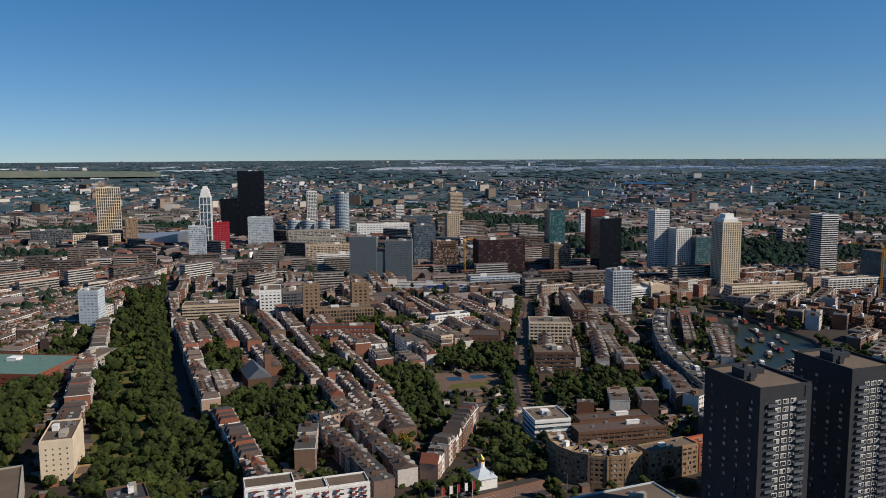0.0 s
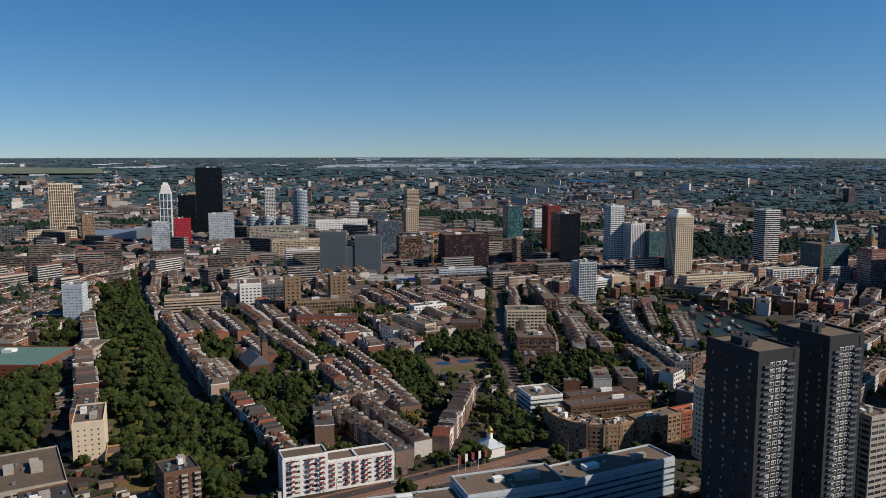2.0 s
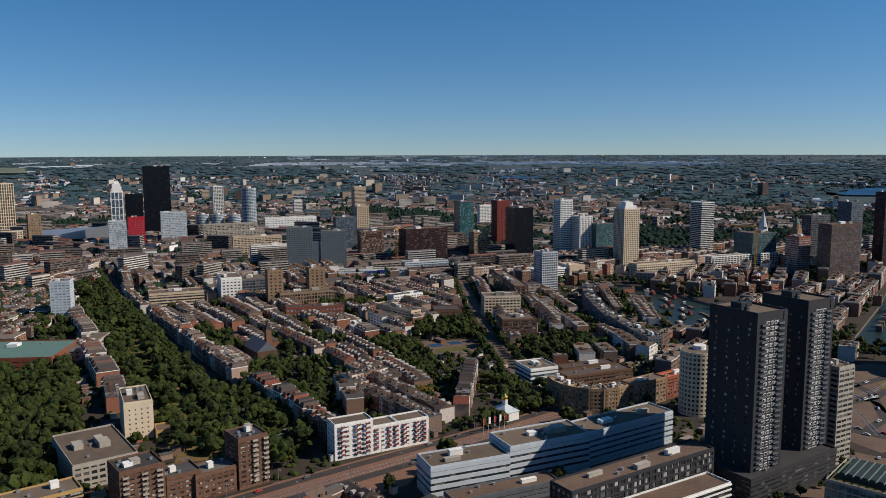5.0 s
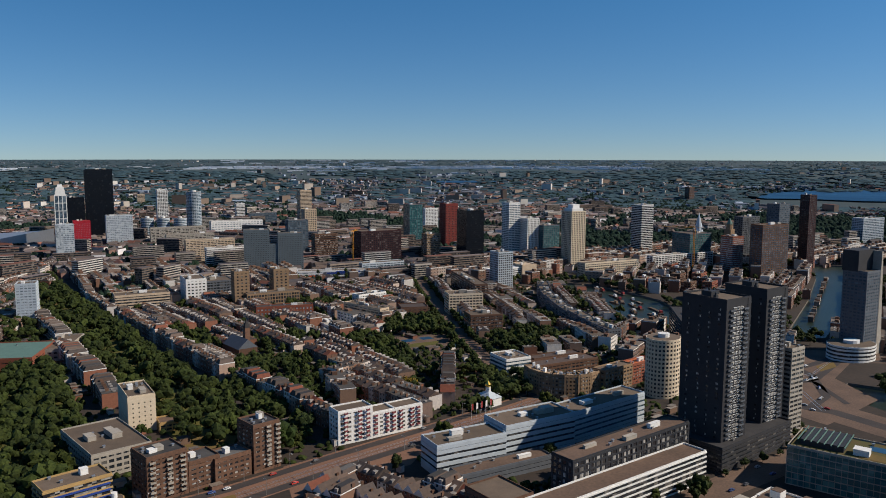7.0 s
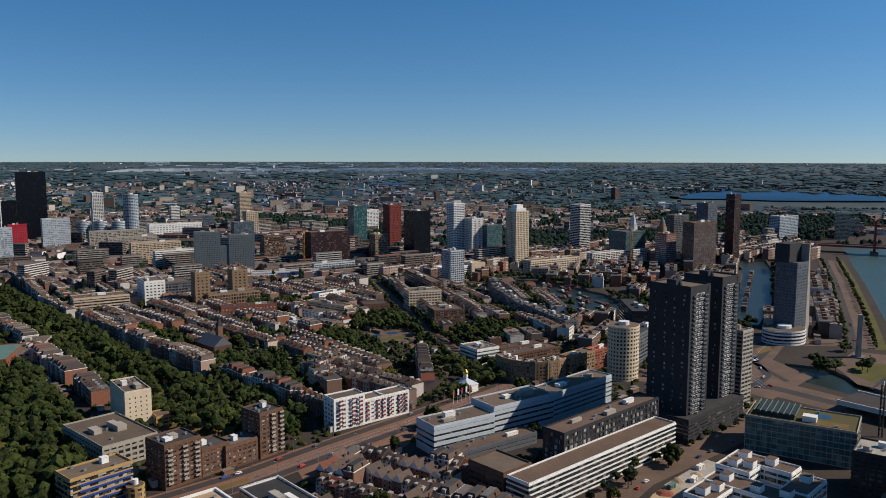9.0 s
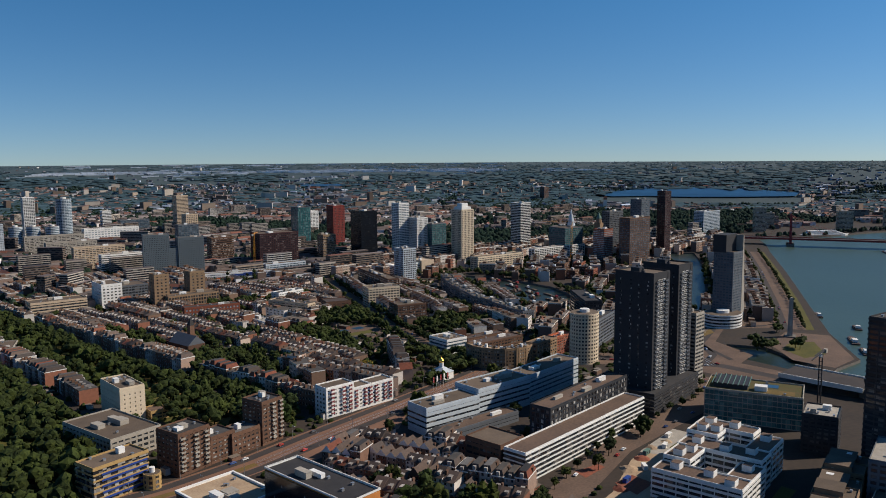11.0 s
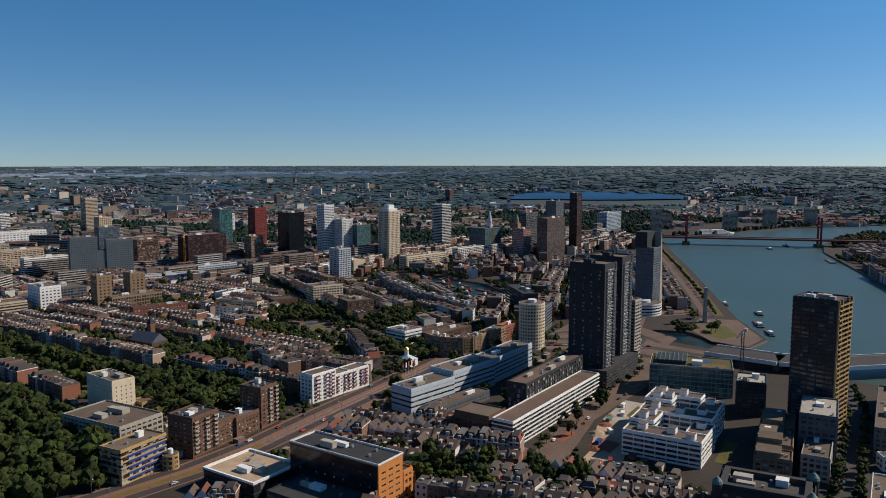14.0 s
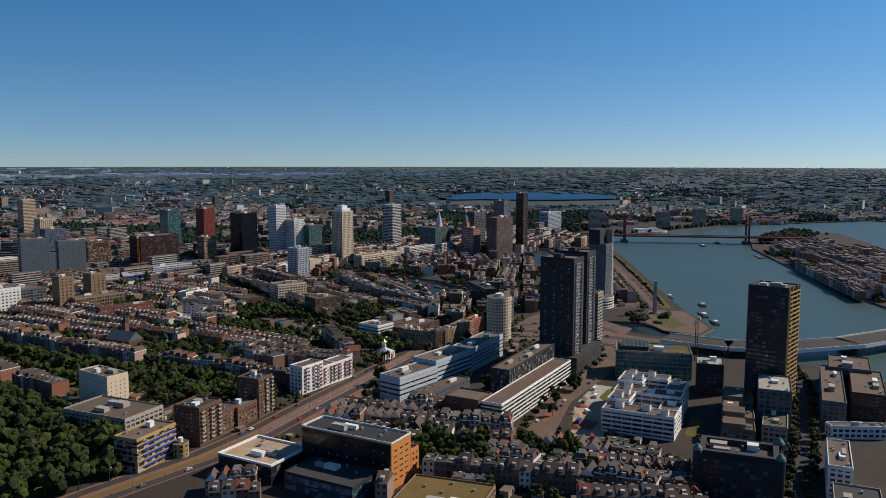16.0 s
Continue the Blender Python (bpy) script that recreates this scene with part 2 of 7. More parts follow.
    # walls and roofs of far villages, greyed and blued by painted haze
    hazewall=material("distant_walls", (0.14, 0.155, 0.175), (0.10, 0.115, 0.135), 0.05, 0.9, island=0.4, tint=((1, 0.8, 0.75), (0.8, 0.85, 0.95), (2.2, 2.3, 2.5), (1, 0.95, 0.95), (1.5, 1.5, 1.6))),
    gl_black=glazing("black_tower_glass", (0.008, 0.010, 0.014), (0.03, 0.032, 0.036), share=0.05, rough=0.2, spec=0.25),
    farhouse=material("far_house_walls", (0.21, 0.165, 0.15), (0.155, 0.128, 0.12), 0.05, 0.9, island=0.3, tint=((1, 0.75, 0.65), (0.8, 0.8, 0.85), (2.4, 2.8, 3.0), (1.15, 0.85, 0.75), (2.6, 3.2, 3.6), (1, 0.95, 0.9), (1.8, 1.9, 1.9), (2.8, 3.4, 3.8))),
    farflat=material("far_flat_walls", (0.40, 0.35, 0.30), (0.32, 0.28, 0.245), 0.05, 0.9, island=0.25, tint=((1, 1, 1), (0.5, 0.42, 0.38), (1.35, 1.45, 1.55), (0.7, 0.62, 0.56), (1.2, 1.2, 1.2), (0.4, 0.33, 0.3))),
    farroof=material("far_house_roofs", (0.115, 0.092, 0.085), (0.082, 0.068, 0.064), 0.05, 0.9, island=0.25, tint=((1, 1, 1), (0.7, 0.75, 0.85), (1.6, 0.8, 0.6), (0.9, 0.9, 0.95), (1.7, 1.7, 1.75), (1, 0.9, 0.8))),
    # suburb leaves, bluer than the near ones: haze mixed into the green
    farhazeleaf=material("far_wood_leaves", (0.0187, 0.034, 0.0218), (0.00998, 0.021, 0.0164), 0.02, 0.95, island=0.35, spec=0.1),
    greenhouse=material("greenhouse_glass", (0.62, 0.65, 0.70), (0.45, 0.49, 0.55), 0.02, 0.4, island=0.25),
    # blue-green far land: the haze towards the horizon is put into its base colour
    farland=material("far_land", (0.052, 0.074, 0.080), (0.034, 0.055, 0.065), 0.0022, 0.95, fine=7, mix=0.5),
    field=material("far_meadow", (0.14, 0.15, 0.105), (0.085, 0.11, 0.085), 0.004, 0.95),
    gl_dark=glazing("dark_window_glass", (0.018, 0.022, 0.028), (0.16, 0.15, 0.14), share=0.2),
    gl_blue=glazing("blue_window_glass", (0.035, 0.06, 0.085), (0.14, 0.19, 0.23), share=0.4),
    gl_teal=glazing("teal_window_glass", (0.02, 0.085, 0.095), (0.10, 0.22, 0.22), share=0.3),
    gl_pale=glazing("pale_window_glass", (0.14, 0.17, 0.20), (0.45, 0.48, 0.5), share=0.5),
    gl_home=glazing("flat_window_glass", (0.022, 0.022, 0.025), (0.42, 0.40, 0.37), cell=(2.2, 2.2, 3.0), share=0.3),
)

# ---- mesh tools ----
def part(name, bm, mat, parent=None, label=""):
    """Links a bmesh (or a ready mesh) as one mesh object."""
    if isinstance(bm, bmesh.types.BMesh):
        me = bpy.data.meshes.new(name)
        bm.to_mesh(me)
        bm.free()
        for mm in (mat if isinstance(mat, (list, tuple)) else [mat]):
            me.materials.append(M[mm])
    else:
        me = bm
    ob = new(name, me)
    ob.parent = parent
    if label:
        ob["label"] = label
    return ob


def thing(name, x, y, z=0.0, ang=0.0, label="", category="", group="", kind=""):
    ob = new(name)
    ob.empty_display_size = 0.5
    ob.matrix_basis = pose(x, y, z, 0, 0, ang)
    return tagged(ob, label, category, group, kind)


BOX = ((0, 3, 2, 1), (4, 5, 6, 7), (0, 1, 5, 4), (1, 2, 6, 5), (2, 3, 7, 6), (3, 0, 4, 7))

def box(bm, x0, x1, y0, y1, z0, z1, mat=0, taper=0.0):
    t = taper
    vs = [bm.verts.new(p) for p in ((x0, y0, z0), (x1, y0, z0), (x1, y1, z0), (x0, y1, z0), (x0 + t, y0 + t, z1), (x1 - t, y0 + t, z1), (x1 - t, y1 - t, z1), (x0 + t, y1 - t, z1))]
    for f in BOX:
        bm.faces.new([vs[i] for i in f]).material_index = mat
    return vs


def prism(bm, ring, z0, z1, mat=0, top=1.0):
    """An upright prism on a ring of (x, y), counter-clockwise; top: scale of the upper ring about its middle."""
    cx, cy = sum(p[0] for p in ring) / len(ring), sum(p[1] for p in ring) / len(ring)
    lo = [bm.verts.new((x, y, z0)) for x, y in ring]
    hi = [bm.verts.new((cx + (x - cx) * top, cy + (y - cy) * top, z1)) for x, y in ring]
    n = len(ring)
    for i in range(n):
        bm.faces.new((lo[i], lo[(i + 1) % n], hi[(i + 1) % n], hi[i])).material_index = mat
    bm.faces.new(hi).material_index = mat
    bm.faces.new(lo[::-1]).material_index = mat


def circle(r, n=24, cx=0, cy=0, ry=None):
    return [(cx + r * math.cos(2 * math.pi * i / n), cy + (ry or r) * math.sin(2 * math.pi * i / n)) for i in range(n)]


def ring_band(bm, w, d, z0, z1, t, out=0.0, mat=0):
    """Four boxes round a w x d footprint, t thick, standing out by out."""
    a, b = w / 2 + out, d / 2 + out
    box(bm, -a, a, -b, -b + t, z0, z1, mat)
    box(bm, -a, a, b - t, b, z0, z1, mat)
    box(bm, -a, -a + t, -b + t, b - t, z0, z1, mat)
    box(bm, a - t, a, -b + t, b - t, z0, z1, mat)


def B():
    return bmesh.new()


# ---- which ground is taken ----
GX, GY, CELL = -1000, -200, 4.0
taken = np.zeros((700, 500), dtype=np.uint8)

def local_cells(x, y, w, d, ang):
    ca, sa = math.cos(radians(ang)), math.sin(radians(ang))
    r = 0.5 * math.hypot(w, d)
    i0, i1 = int((x - r - GX) // CELL), int((x + r - GX) // CELL) + 1
    j0, j1 = int((y - r - GY) // CELL), int((y + r - GY) // CELL) + 1
    i0, j0, i1, j1 = max(i0, 0), max(j0, 0), min(i1, 699), min(j1, 499)
    if i1 <= i0 or j1 <= j0:
        return None
    I, J = np.mgrid[i0:i1 + 1, j0:j1 + 1]
    px, py = GX + (I + 0.5) * CELL - x, GY + (J + 0.5) * CELL - y
    u, v = px * ca + py * sa, -px * sa + py * ca
    ok = (abs(u) <= w / 2) & (abs(v) <= d / 2)
    return I[ok], J[ok]


def take(x, y, w, d, ang=0.0, value=1):
    c = local_cells(x, y, w, d, ang)
    if c is not None:
        taken[c] = value


def is_free(x, y, w, d, ang=0.0):
    c = local_cells(x, y, w, d, ang)
    return c is not None and not taken[c].any()


def in_poly(x, y, poly):
    inside = False
    for (x0, y0), (x1, y1) in zip(poly, poly[1:] + poly[:1]):
        if (y0 > y) != (y1 > y) and x < (x1 - x0) * (y - y0) / (y1 - y0) + x0:
            inside = not inside
    return inside


def take_poly(poly, value=1):
    x0, x1 = min(p[0] for p in poly), max(p[0] for p in poly)
    y0, y1 = min(p[1] for p in poly), max(p[1] for p in poly)
    for i in range(max(0, int((x0 - GX) / CELL)), min(700, int((x1 - GX) / CELL) + 1)):
        for j in range(max(0, int((y0 - GY) / CELL)), min(500, int((y1 - GY) / CELL) + 1)):
            if in_poly(GX + (i + 0.5) * CELL, GY + (j + 0.5) * CELL, poly):
                taken[i, j] = value


# ---- ground, water, roads ----
MID = (-200.0, -105.0)
FLAT, RIM = 2600.0, 4700.0

def land_height(x, y):
    """Level out to FLAT, then the plain climbs to the rim, so that its far parts stand where the horizon is."""
    r = math.hypot(x - MID[0], y - MID[1])
    if r <= FLAT:
        return 0.0
    far = r + 40300 * ((r - FLAT) / (RIM - FLAT)) ** 2.6
    return 183.5 - r * (183.5 / far + far / 12742000)


def shrink(x, y):
    """How much smaller far things stand on the climbing plain."""
    r = math.hypot(x - MID[0], y - MID[1])
    return 1.0 if r <= FLAT else r / (r + 40300 * ((r - FLAT) / (RIM - FLAT)) ** 2.6)


RIVER = [(300, 178), (318, 250), (352, 262), (396, 268), (470, 345), (580, 440), (807, 634), (1009, 812), (1120, 905), (1200, 985), (1300, 962), (1394, 938), (1729, 915), (1979, 824),
         (2280, 700), (2250, 100), (1500, -150), (900, -400), (480, -300), (300, -60), (296, 60), (312, 120)]
INLET = [(316, 268), (345, 276), (352, 300), (366, 345), (345, 372), (322, 360), (312, 330)]
HARBOUR = [(302, 600), (350, 580), (385, 600), (400, 670), (418, 730), (412, 790), (398, 860), (372, 890), (352, 850), (345, 780), (336, 720), (318, 650)]
CANAL = [(432, 505), (452, 500), (560, 580), (770, 765), (890, 890), (850, 915), (740, 800), (600, 672), (455, 550)]
ISLE = [(669, 172), (747, 246), (957, 409), (1211, 594), (1268, 622), (1350, 660), (1472, 700), (1699, 741), (1720, 600), (1500, 455), (1300, 330), (1100, 180), (900, 20), (760, -60), (640, 40)]

bm = B()
outer = [(MID[0] + FLAT * math.cos(a), MID[1] + FLAT * math.sin(a)) for a in [2 * math.pi * i / 120 for i in range(120)]]
from mathutils.geometry import tessellate_polygon
loops = [[Vector((x, y, 0)) for x, y in p] for p in (outer, RIVER, INLET, HARBOUR, CANAL)]
flat_pts = [v for lp in loops for v in lp]
gv = [bm.verts.new(v) for v in flat_pts]
for tri in tessellate_polygon(loops):
    f = bm.faces.new([gv[i] for i in tri])
    f.normal_update()
    if f.normal.z < 0:
        f.normal_flip()
# the plain beyond
prev = gv[:120]
for k in range(1, 26):
    r = FLAT + (RIM - FLAT) * k / 25
    nxt = []
    for i in range(120):
        a = 2 * math.pi * i / 120
        x, y = MID[0] + r * math.cos(a), MID[1] + r * math.sin(a)
        nxt.append(bm.verts.new((x, y, land_height(x, y))))
    for i in range(120):
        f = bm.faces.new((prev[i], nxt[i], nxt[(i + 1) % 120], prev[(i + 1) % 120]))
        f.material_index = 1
    prev = nxt
# quay walls down to the bed
start = 120
for poly in (RIVER, INLET, HARBOUR, CANAL):
    low = [bm.verts.new((x, y, -6)) for x, y in poly]
    for i in range(len(poly)):
        j = (i + 1) % len(poly)
        bm.faces.new((gv[start + i], gv[start + j], low[j], low[i])).material_index = 2
    start += len(poly)
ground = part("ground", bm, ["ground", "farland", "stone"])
tagged(ground, "paved town ground with haze-tinted far fields and woods to the horizon", "ground", kind="structure")

for name, poly, label in (("water", RIVER, "wide grey-green river water"), ("water", INLET, "murky green harbour mouth water"), ("water", HARBOUR, "dark green harbour basin water"), ("water", CANAL, "dark green narrow dock water")):
    bm = B()
    xs, ys = [p[0] for p in poly], [p[1] for p in poly]
    cx, cy = sum(xs) / len(xs), sum(ys) / len(ys)
    lp = [[Vector((cx + (x - cx) * 1.0, cy + (y - cy) * 1.0, -2.6)) for x, y in poly]]
    wv = [bm.verts.new(v) for v in lp[0]]
    for tri in tessellate_polygon(lp):
        f = bm.faces.new([wv[i] for i in tri])
        f.normal_update()
        if f.normal.z < 0:
            f.normal_flip()
    tagged(part(name, bm, "water" if poly is RIVER else "harbour"), label, "water", kind="structure")
    take_poly(poly)

bm = B()
lp = [[Vector((x, y, 0)) for x, y in ISLE]]
top = [bm.verts.new(v) for v in lp[0]]
for tri in tessellate_polygon(lp):
    f = bm.faces.new([top[i] for i in tri])
    f.normal_update()
    if f.normal.z < 0:
        f.normal_flip()
low = [bm.verts.new((x, y, -6)) for x, y in ISLE]
for i in range(len(ISLE)):
    j = (i + 1) % len(ISLE)
    bm.faces.new((top[i], top[j], low[j], low[i])).material_index = 1
tagged(part("ground", bm, ["ground", "stone"]), "long built-up river island with stone quays", "island", kind="structure")
take_poly(ISLE, 0)


def sheet(name, poly, mat, z, label, category="", block=True):
    bm = B()
    lp = [[Vector((x, y, z)) for x, y in poly]]
    vs = [bm.verts.new(v) for v in lp[0]]
    for tri in tessellate_polygon(lp):
        f = bm.faces.new([vs[i] for i in tri])
        f.normal_update()
        if f.normal.z < 0:
            f.normal_flip()
    ob = tagged(part(name, bm, mat), label, category or name, kind="structure")
    if block:
        take_poly(poly)
    return ob


def ribbon(name, pts, width, mat, z, label, block=True, thick=0.0):
    """A road, path or strip along a line, with an optional real kerb height."""
    bm = B()
    left, right = [], []
    for i, p in enumerate(pts):
        a, b = pts[max(i - 1, 0)], pts[min(i + 1, len(pts) - 1)]
        d = Vector((b[0] - a[0], b[1] - a[1])).normalized()
        left.append((p[0] - d.y * width / 2, p[1] + d.x * width / 2))
        right.append((p[0] + d.y * width / 2, p[1] - d.x * width / 2))
    lv = [bm.verts.new((*p, z)) for p in left]
    rv = [bm.verts.new((*p, z)) for p in right]
    for i in range(len(pts) - 1):
        bm.faces.new((rv[i], rv[i + 1], lv[i + 1], lv[i]))
    if thick:
        ll = [bm.verts.new((*p, z - thick)) for p in left]
        rl = [bm.verts.new((*p, z - thick)) for p in right]
        for i in range(len(pts) - 1):
            bm.faces.new((lv[i], lv[i + 1], ll[i + 1], ll[i]))
            bm.faces.new((rl[i], rl[i + 1], rv[i + 1], rv[i]))
    ob = tagged(part(name, bm, mat), label, name, kind="structure")
    if block:
        for (x0, y0), (x1, y1) in zip(pts, pts[1:]):
            L = math.hypot(x1 - x0, y1 - y0)
            take((x0 + x1) / 2, (y0 + y1) / 2, L + width * 0.5, width, math.degrees(math.atan2(y1 - y0, x1 - x0)))
    return ob


DIKE = [(-420, 262), (-330, 280), (-259, 296), (-191, 306), (-140, 322), (-85, 346), (-20, 372), (48, 400), (110, 428), (180, 452)]
AVENUE = [(88, 500), (97, 540), (109, 639), (128, 733), (153, 857), (172, 945), (174, 1090), (176, 1180)]
PARKSIDE = [(-112, 392), (-137, 520), (-178, 650), (-212, 780), (-252, 905), (-300, 1080), (-340, 1240)]
QUAYROAD = [(455, 380), (570, 475), (795, 668), (990, 842)]
HIGHROAD = [(200, 400), (245, 362), (276, 320), (290, 250), (325, 168), (397, 128), (520, 92), (700, 20), (900, -90)]
INNER = [(-30, 178), (60, 226), (120, 243), (190, 262), (240, 300)]
SOUTH = [(-40, -20), (15, 27), (80, 48), (135, 70), (215, 102), (280, 140)]
sheet("pavement", [(-112, 306), (-60, 322), (-38, 330), (-20, 352), (-60, 368), (-110, 352)], "brickroad", 0.03, "brick-paved tram crossing with worn markings")
ribbon("road", DIKE, 28, "brickroad", 0.05, "wide brick-paved dike road with tram tracks")
ribbon("road", [(x - 3, y + 8) for x, y in DIKE], 6.5, "asphalt", 0.09, "asphalt carriageway of the dike road")
ribbon("road", [(x + 3, y - 9) for x, y in DIKE], 6.5, "asphalt", 0.09, "asphalt carriageway of the dike road")
ribbon("grass_strip", [(x, y - 2) for x, y in DIKE[:5]], 5, "drygrass", 0.13, "dry yellow grass between the tram tracks")
for off in (-3.4, -1.9, 1.4, 2.9):
    ribbon("tram_rail", [(x, y + off - 2) for x, y in DIKE[4:]], 0.35, "steel", 0.14, "worn steel tram rail set in brick")
ribbon("road", AVENUE, 20, "paving", 0.05, "tree-lined paved avenue with parked cars")
ribbon("road", [(x - 5, y) for x, y in AVENUE], 5, "asphalt", 0.09, "asphalt lane of the avenue")
ribbon("road", PARKSIDE, 17, "asphalt", 0.05, "asphalt park-side street")
ribbon("road", QUAYROAD, 34, "paving", 0.05, "broad paved quay road along the river")
ribbon("road", [(x - 4, y + 4) for x, y in QUAYROAD], 9, "asphalt", 0.09, "asphalt carriageway of the quay road")
ribbon("grass_strip", [(x + 14, y - 14) for x, y in QUAYROAD], 8, "grass", 0.12, "green strip along the river quay")
ribbon("road", INNER, 22, "paving", 0.05, "paved street between the flats and offices")
ribbon("road", SOUTH, 20, "asphalt", 0.05, "tree-lined street in deep shade")
ribbon("road", HIGHROAD[:5], 40, "paving", 0.06, "broad junction approaching the river bridge")
ribbon("road", HIGHROAD[:5], 12, "asphalt", 0.1, "asphalt carriageway of the bridge approach")
sheet("pavement", [(250, 300), (330, 330), (345, 385), (400, 420), (455, 390), (470, 420), (395, 470), (300, 450), (225, 420)], "paving", 0.04, "wide paved traffic square with tram loops")
sheet("pavement", [(345, 300), (352, 264), (394, 272), (462, 340), (440, 375), (380, 350)], "paving", 0.04, "paved quay tip with a ship memorial", "quay", block=False)
sheet("pavement", [(-30, 160), (14, 178), (55, 206), (112, 228), (100, 205), (60, 180), (10, 150)], "sand", 0.03, "dusty building yard of sand and rubble", "yard")
sheet("lawn", [(360, 298), (388, 296), (424, 332), (404, 344), (372, 330)], "grass", 0.08, "grass patch on the quay tip", "lawn", block=False)
sheet("soil", [(23, 186), (39, 189), (41, 174), (22, 168)], "redbrick", 0.1, "red-brown patch of dug soil", "soil", block=False)
sheet("soil", [(14, 210), (34, 212), (34, 206), (14, 200)], "redbrick", 0.1, "red-brown patch of dug soil", "soil", block=False)
sheet("pavement", [(69, 213), (118, 231), (122, 217), (76, 202)], "concrete", 0.1, "pale concrete slab of a building site", "slab", block=False)
sheet("lawn", [(90, 208), (114, 216), (110, 208), (84, 199)], "grass", 0.12, "weedy grass patch beside the slab", "lawn", block=False)
sheet("lawn", [(62, 112), (100, 126), (98, 134), (60, 119)], "grass", 0.08, "weedy grass strip beside the white offices", "lawn", block=False)
for pts, wd in (([(225, 408), (275, 380), (330, 390), (390, 425), (450, 405)], 7), ([(240, 430), (300, 410), (360, 425), (420, 445)], 7), ([(262, 330), (300, 350), (335, 400), (345, 455)], 7), ([(300, 330), (320, 380), (310, 440)], 5)):
    ribbon("road", pts, wd, "asphalt", 0.12, "curving asphalt lane on the traffic square", block=False)
for pts in ([(232, 415), (285, 388), (340, 402), (400, 436), (455, 420)], [(234, 418), (287, 391), (342, 405), (402, 439), (457, 423)], [(270, 325), (292, 370), (300, 440)], [(273, 324), (295, 369), (303, 440)]):
    ribbon("tram_rail", pts, 0.4, "steel", 0.16, "steel tram rail curving over the square", block=False)
sheet("lawn", [(270, 400), (300, 392), (325, 402), (300, 408)], "grass", 0.14, "small green traffic island", "lawn", block=False)
sheet("lawn", [(350, 405), (375, 412), (385, 425), (360, 420)], "drygrass", 0.14, "dry grass traffic island", "lawn", block=False)
PARK = [(-165, 405), (-223, 602), (-281, 796), (-308, 910), (-350, 1060), (-312, 1075), (-262, 905), (-222, 790), (-150, 530), (-122, 400)]
WOODS = [(-240, 330), (-222, 400), (-232, 480), (-250, 560), (-282, 640), (-330, 640), (-420, 560), (-430, 300), (-330, 300)]
sheet("lawn", PARK, "grass", 0.03, "dry grass of a long city park", "lawn", block=False)
sheet("lawn", WOODS, "grass", 0.03, "shaded grass under a small wood", "lawn", block=False)
sheet("lawn", [(-150, 412), (-135, 470), (-160, 560), (-196, 680), (-206, 670), (-172, 540), (-150, 470)], "drygrass", 0.06, "sun-bleached grass bank beside the park", "lawn", block=False)
sheet("lawn", [(-165, 395), (-120, 395), (-115, 430), (-160, 432)], "drygrass", 0.07, "dry yellow lawn between paths", "lawn")
sheet("playground", [(36, 588), (85, 597), (98, 642), (30, 648)], "paving", 0.04, "sandy square with ball courts", "playground")
sheet("ball_court", [(48, 622), (60, 624), (58, 634), (46, 632)], "lake", 0.09, "blue painted ball court", "court", block=False)
sheet("ball_court", [(68, 626), (80, 628), (78, 638), (66, 636)], "lake", 0.09, "blue painted ball court", "court", block=False)
sheet("lawn", [(45, 600), (74, 604), (84, 618), (50, 614)], "grass", 0.09, "green ball field on the square", "lawn", block=False)
take_poly(PARK, 2)
TREE_AREAS = [[(-112, 440), (-92, 440), (-60, 500), (-58, 560), (-100, 610), (-130, 560)], [(-96, 400), (-84, 395), (-72, 440), (-60, 480), (-95, 500)], [(58, 418), (110, 430), (96, 500), (66, 500), (52, 455)],
              [(12, 398), (48, 404), (66, 420), (38, 418), (20, 412)], [(-2, 495), (18, 500), (40, 570), (24, 590), (2, 570)], [(0, 575), (36, 590), (28, 650), (-10, 640)],
              [(86, 590), (108, 640), (108, 720), (60, 715), (34, 652), (94, 645)], [(-150, 640), (-120, 640), (-140, 720), (-170, 740)], [(-60, 640), (-30, 640), (-40, 690), (-75, 690)],
              [(150, 560), (190, 560), (200, 620), (160, 640)], [(-30, 800), (40, 810), (30, 850), (-40, 840)], [(120, 540), (150, 530), (160, 600), (125, 610)], [(-96, 150), (-66, 190), (-84, 226), (-108, 200)], [(-34, 140), (-22, 160), (-40, 176), (-52, 160)]]
for area in TREE_AREAS:
    take_poly(area, 2)
take_poly(WOODS, 2)
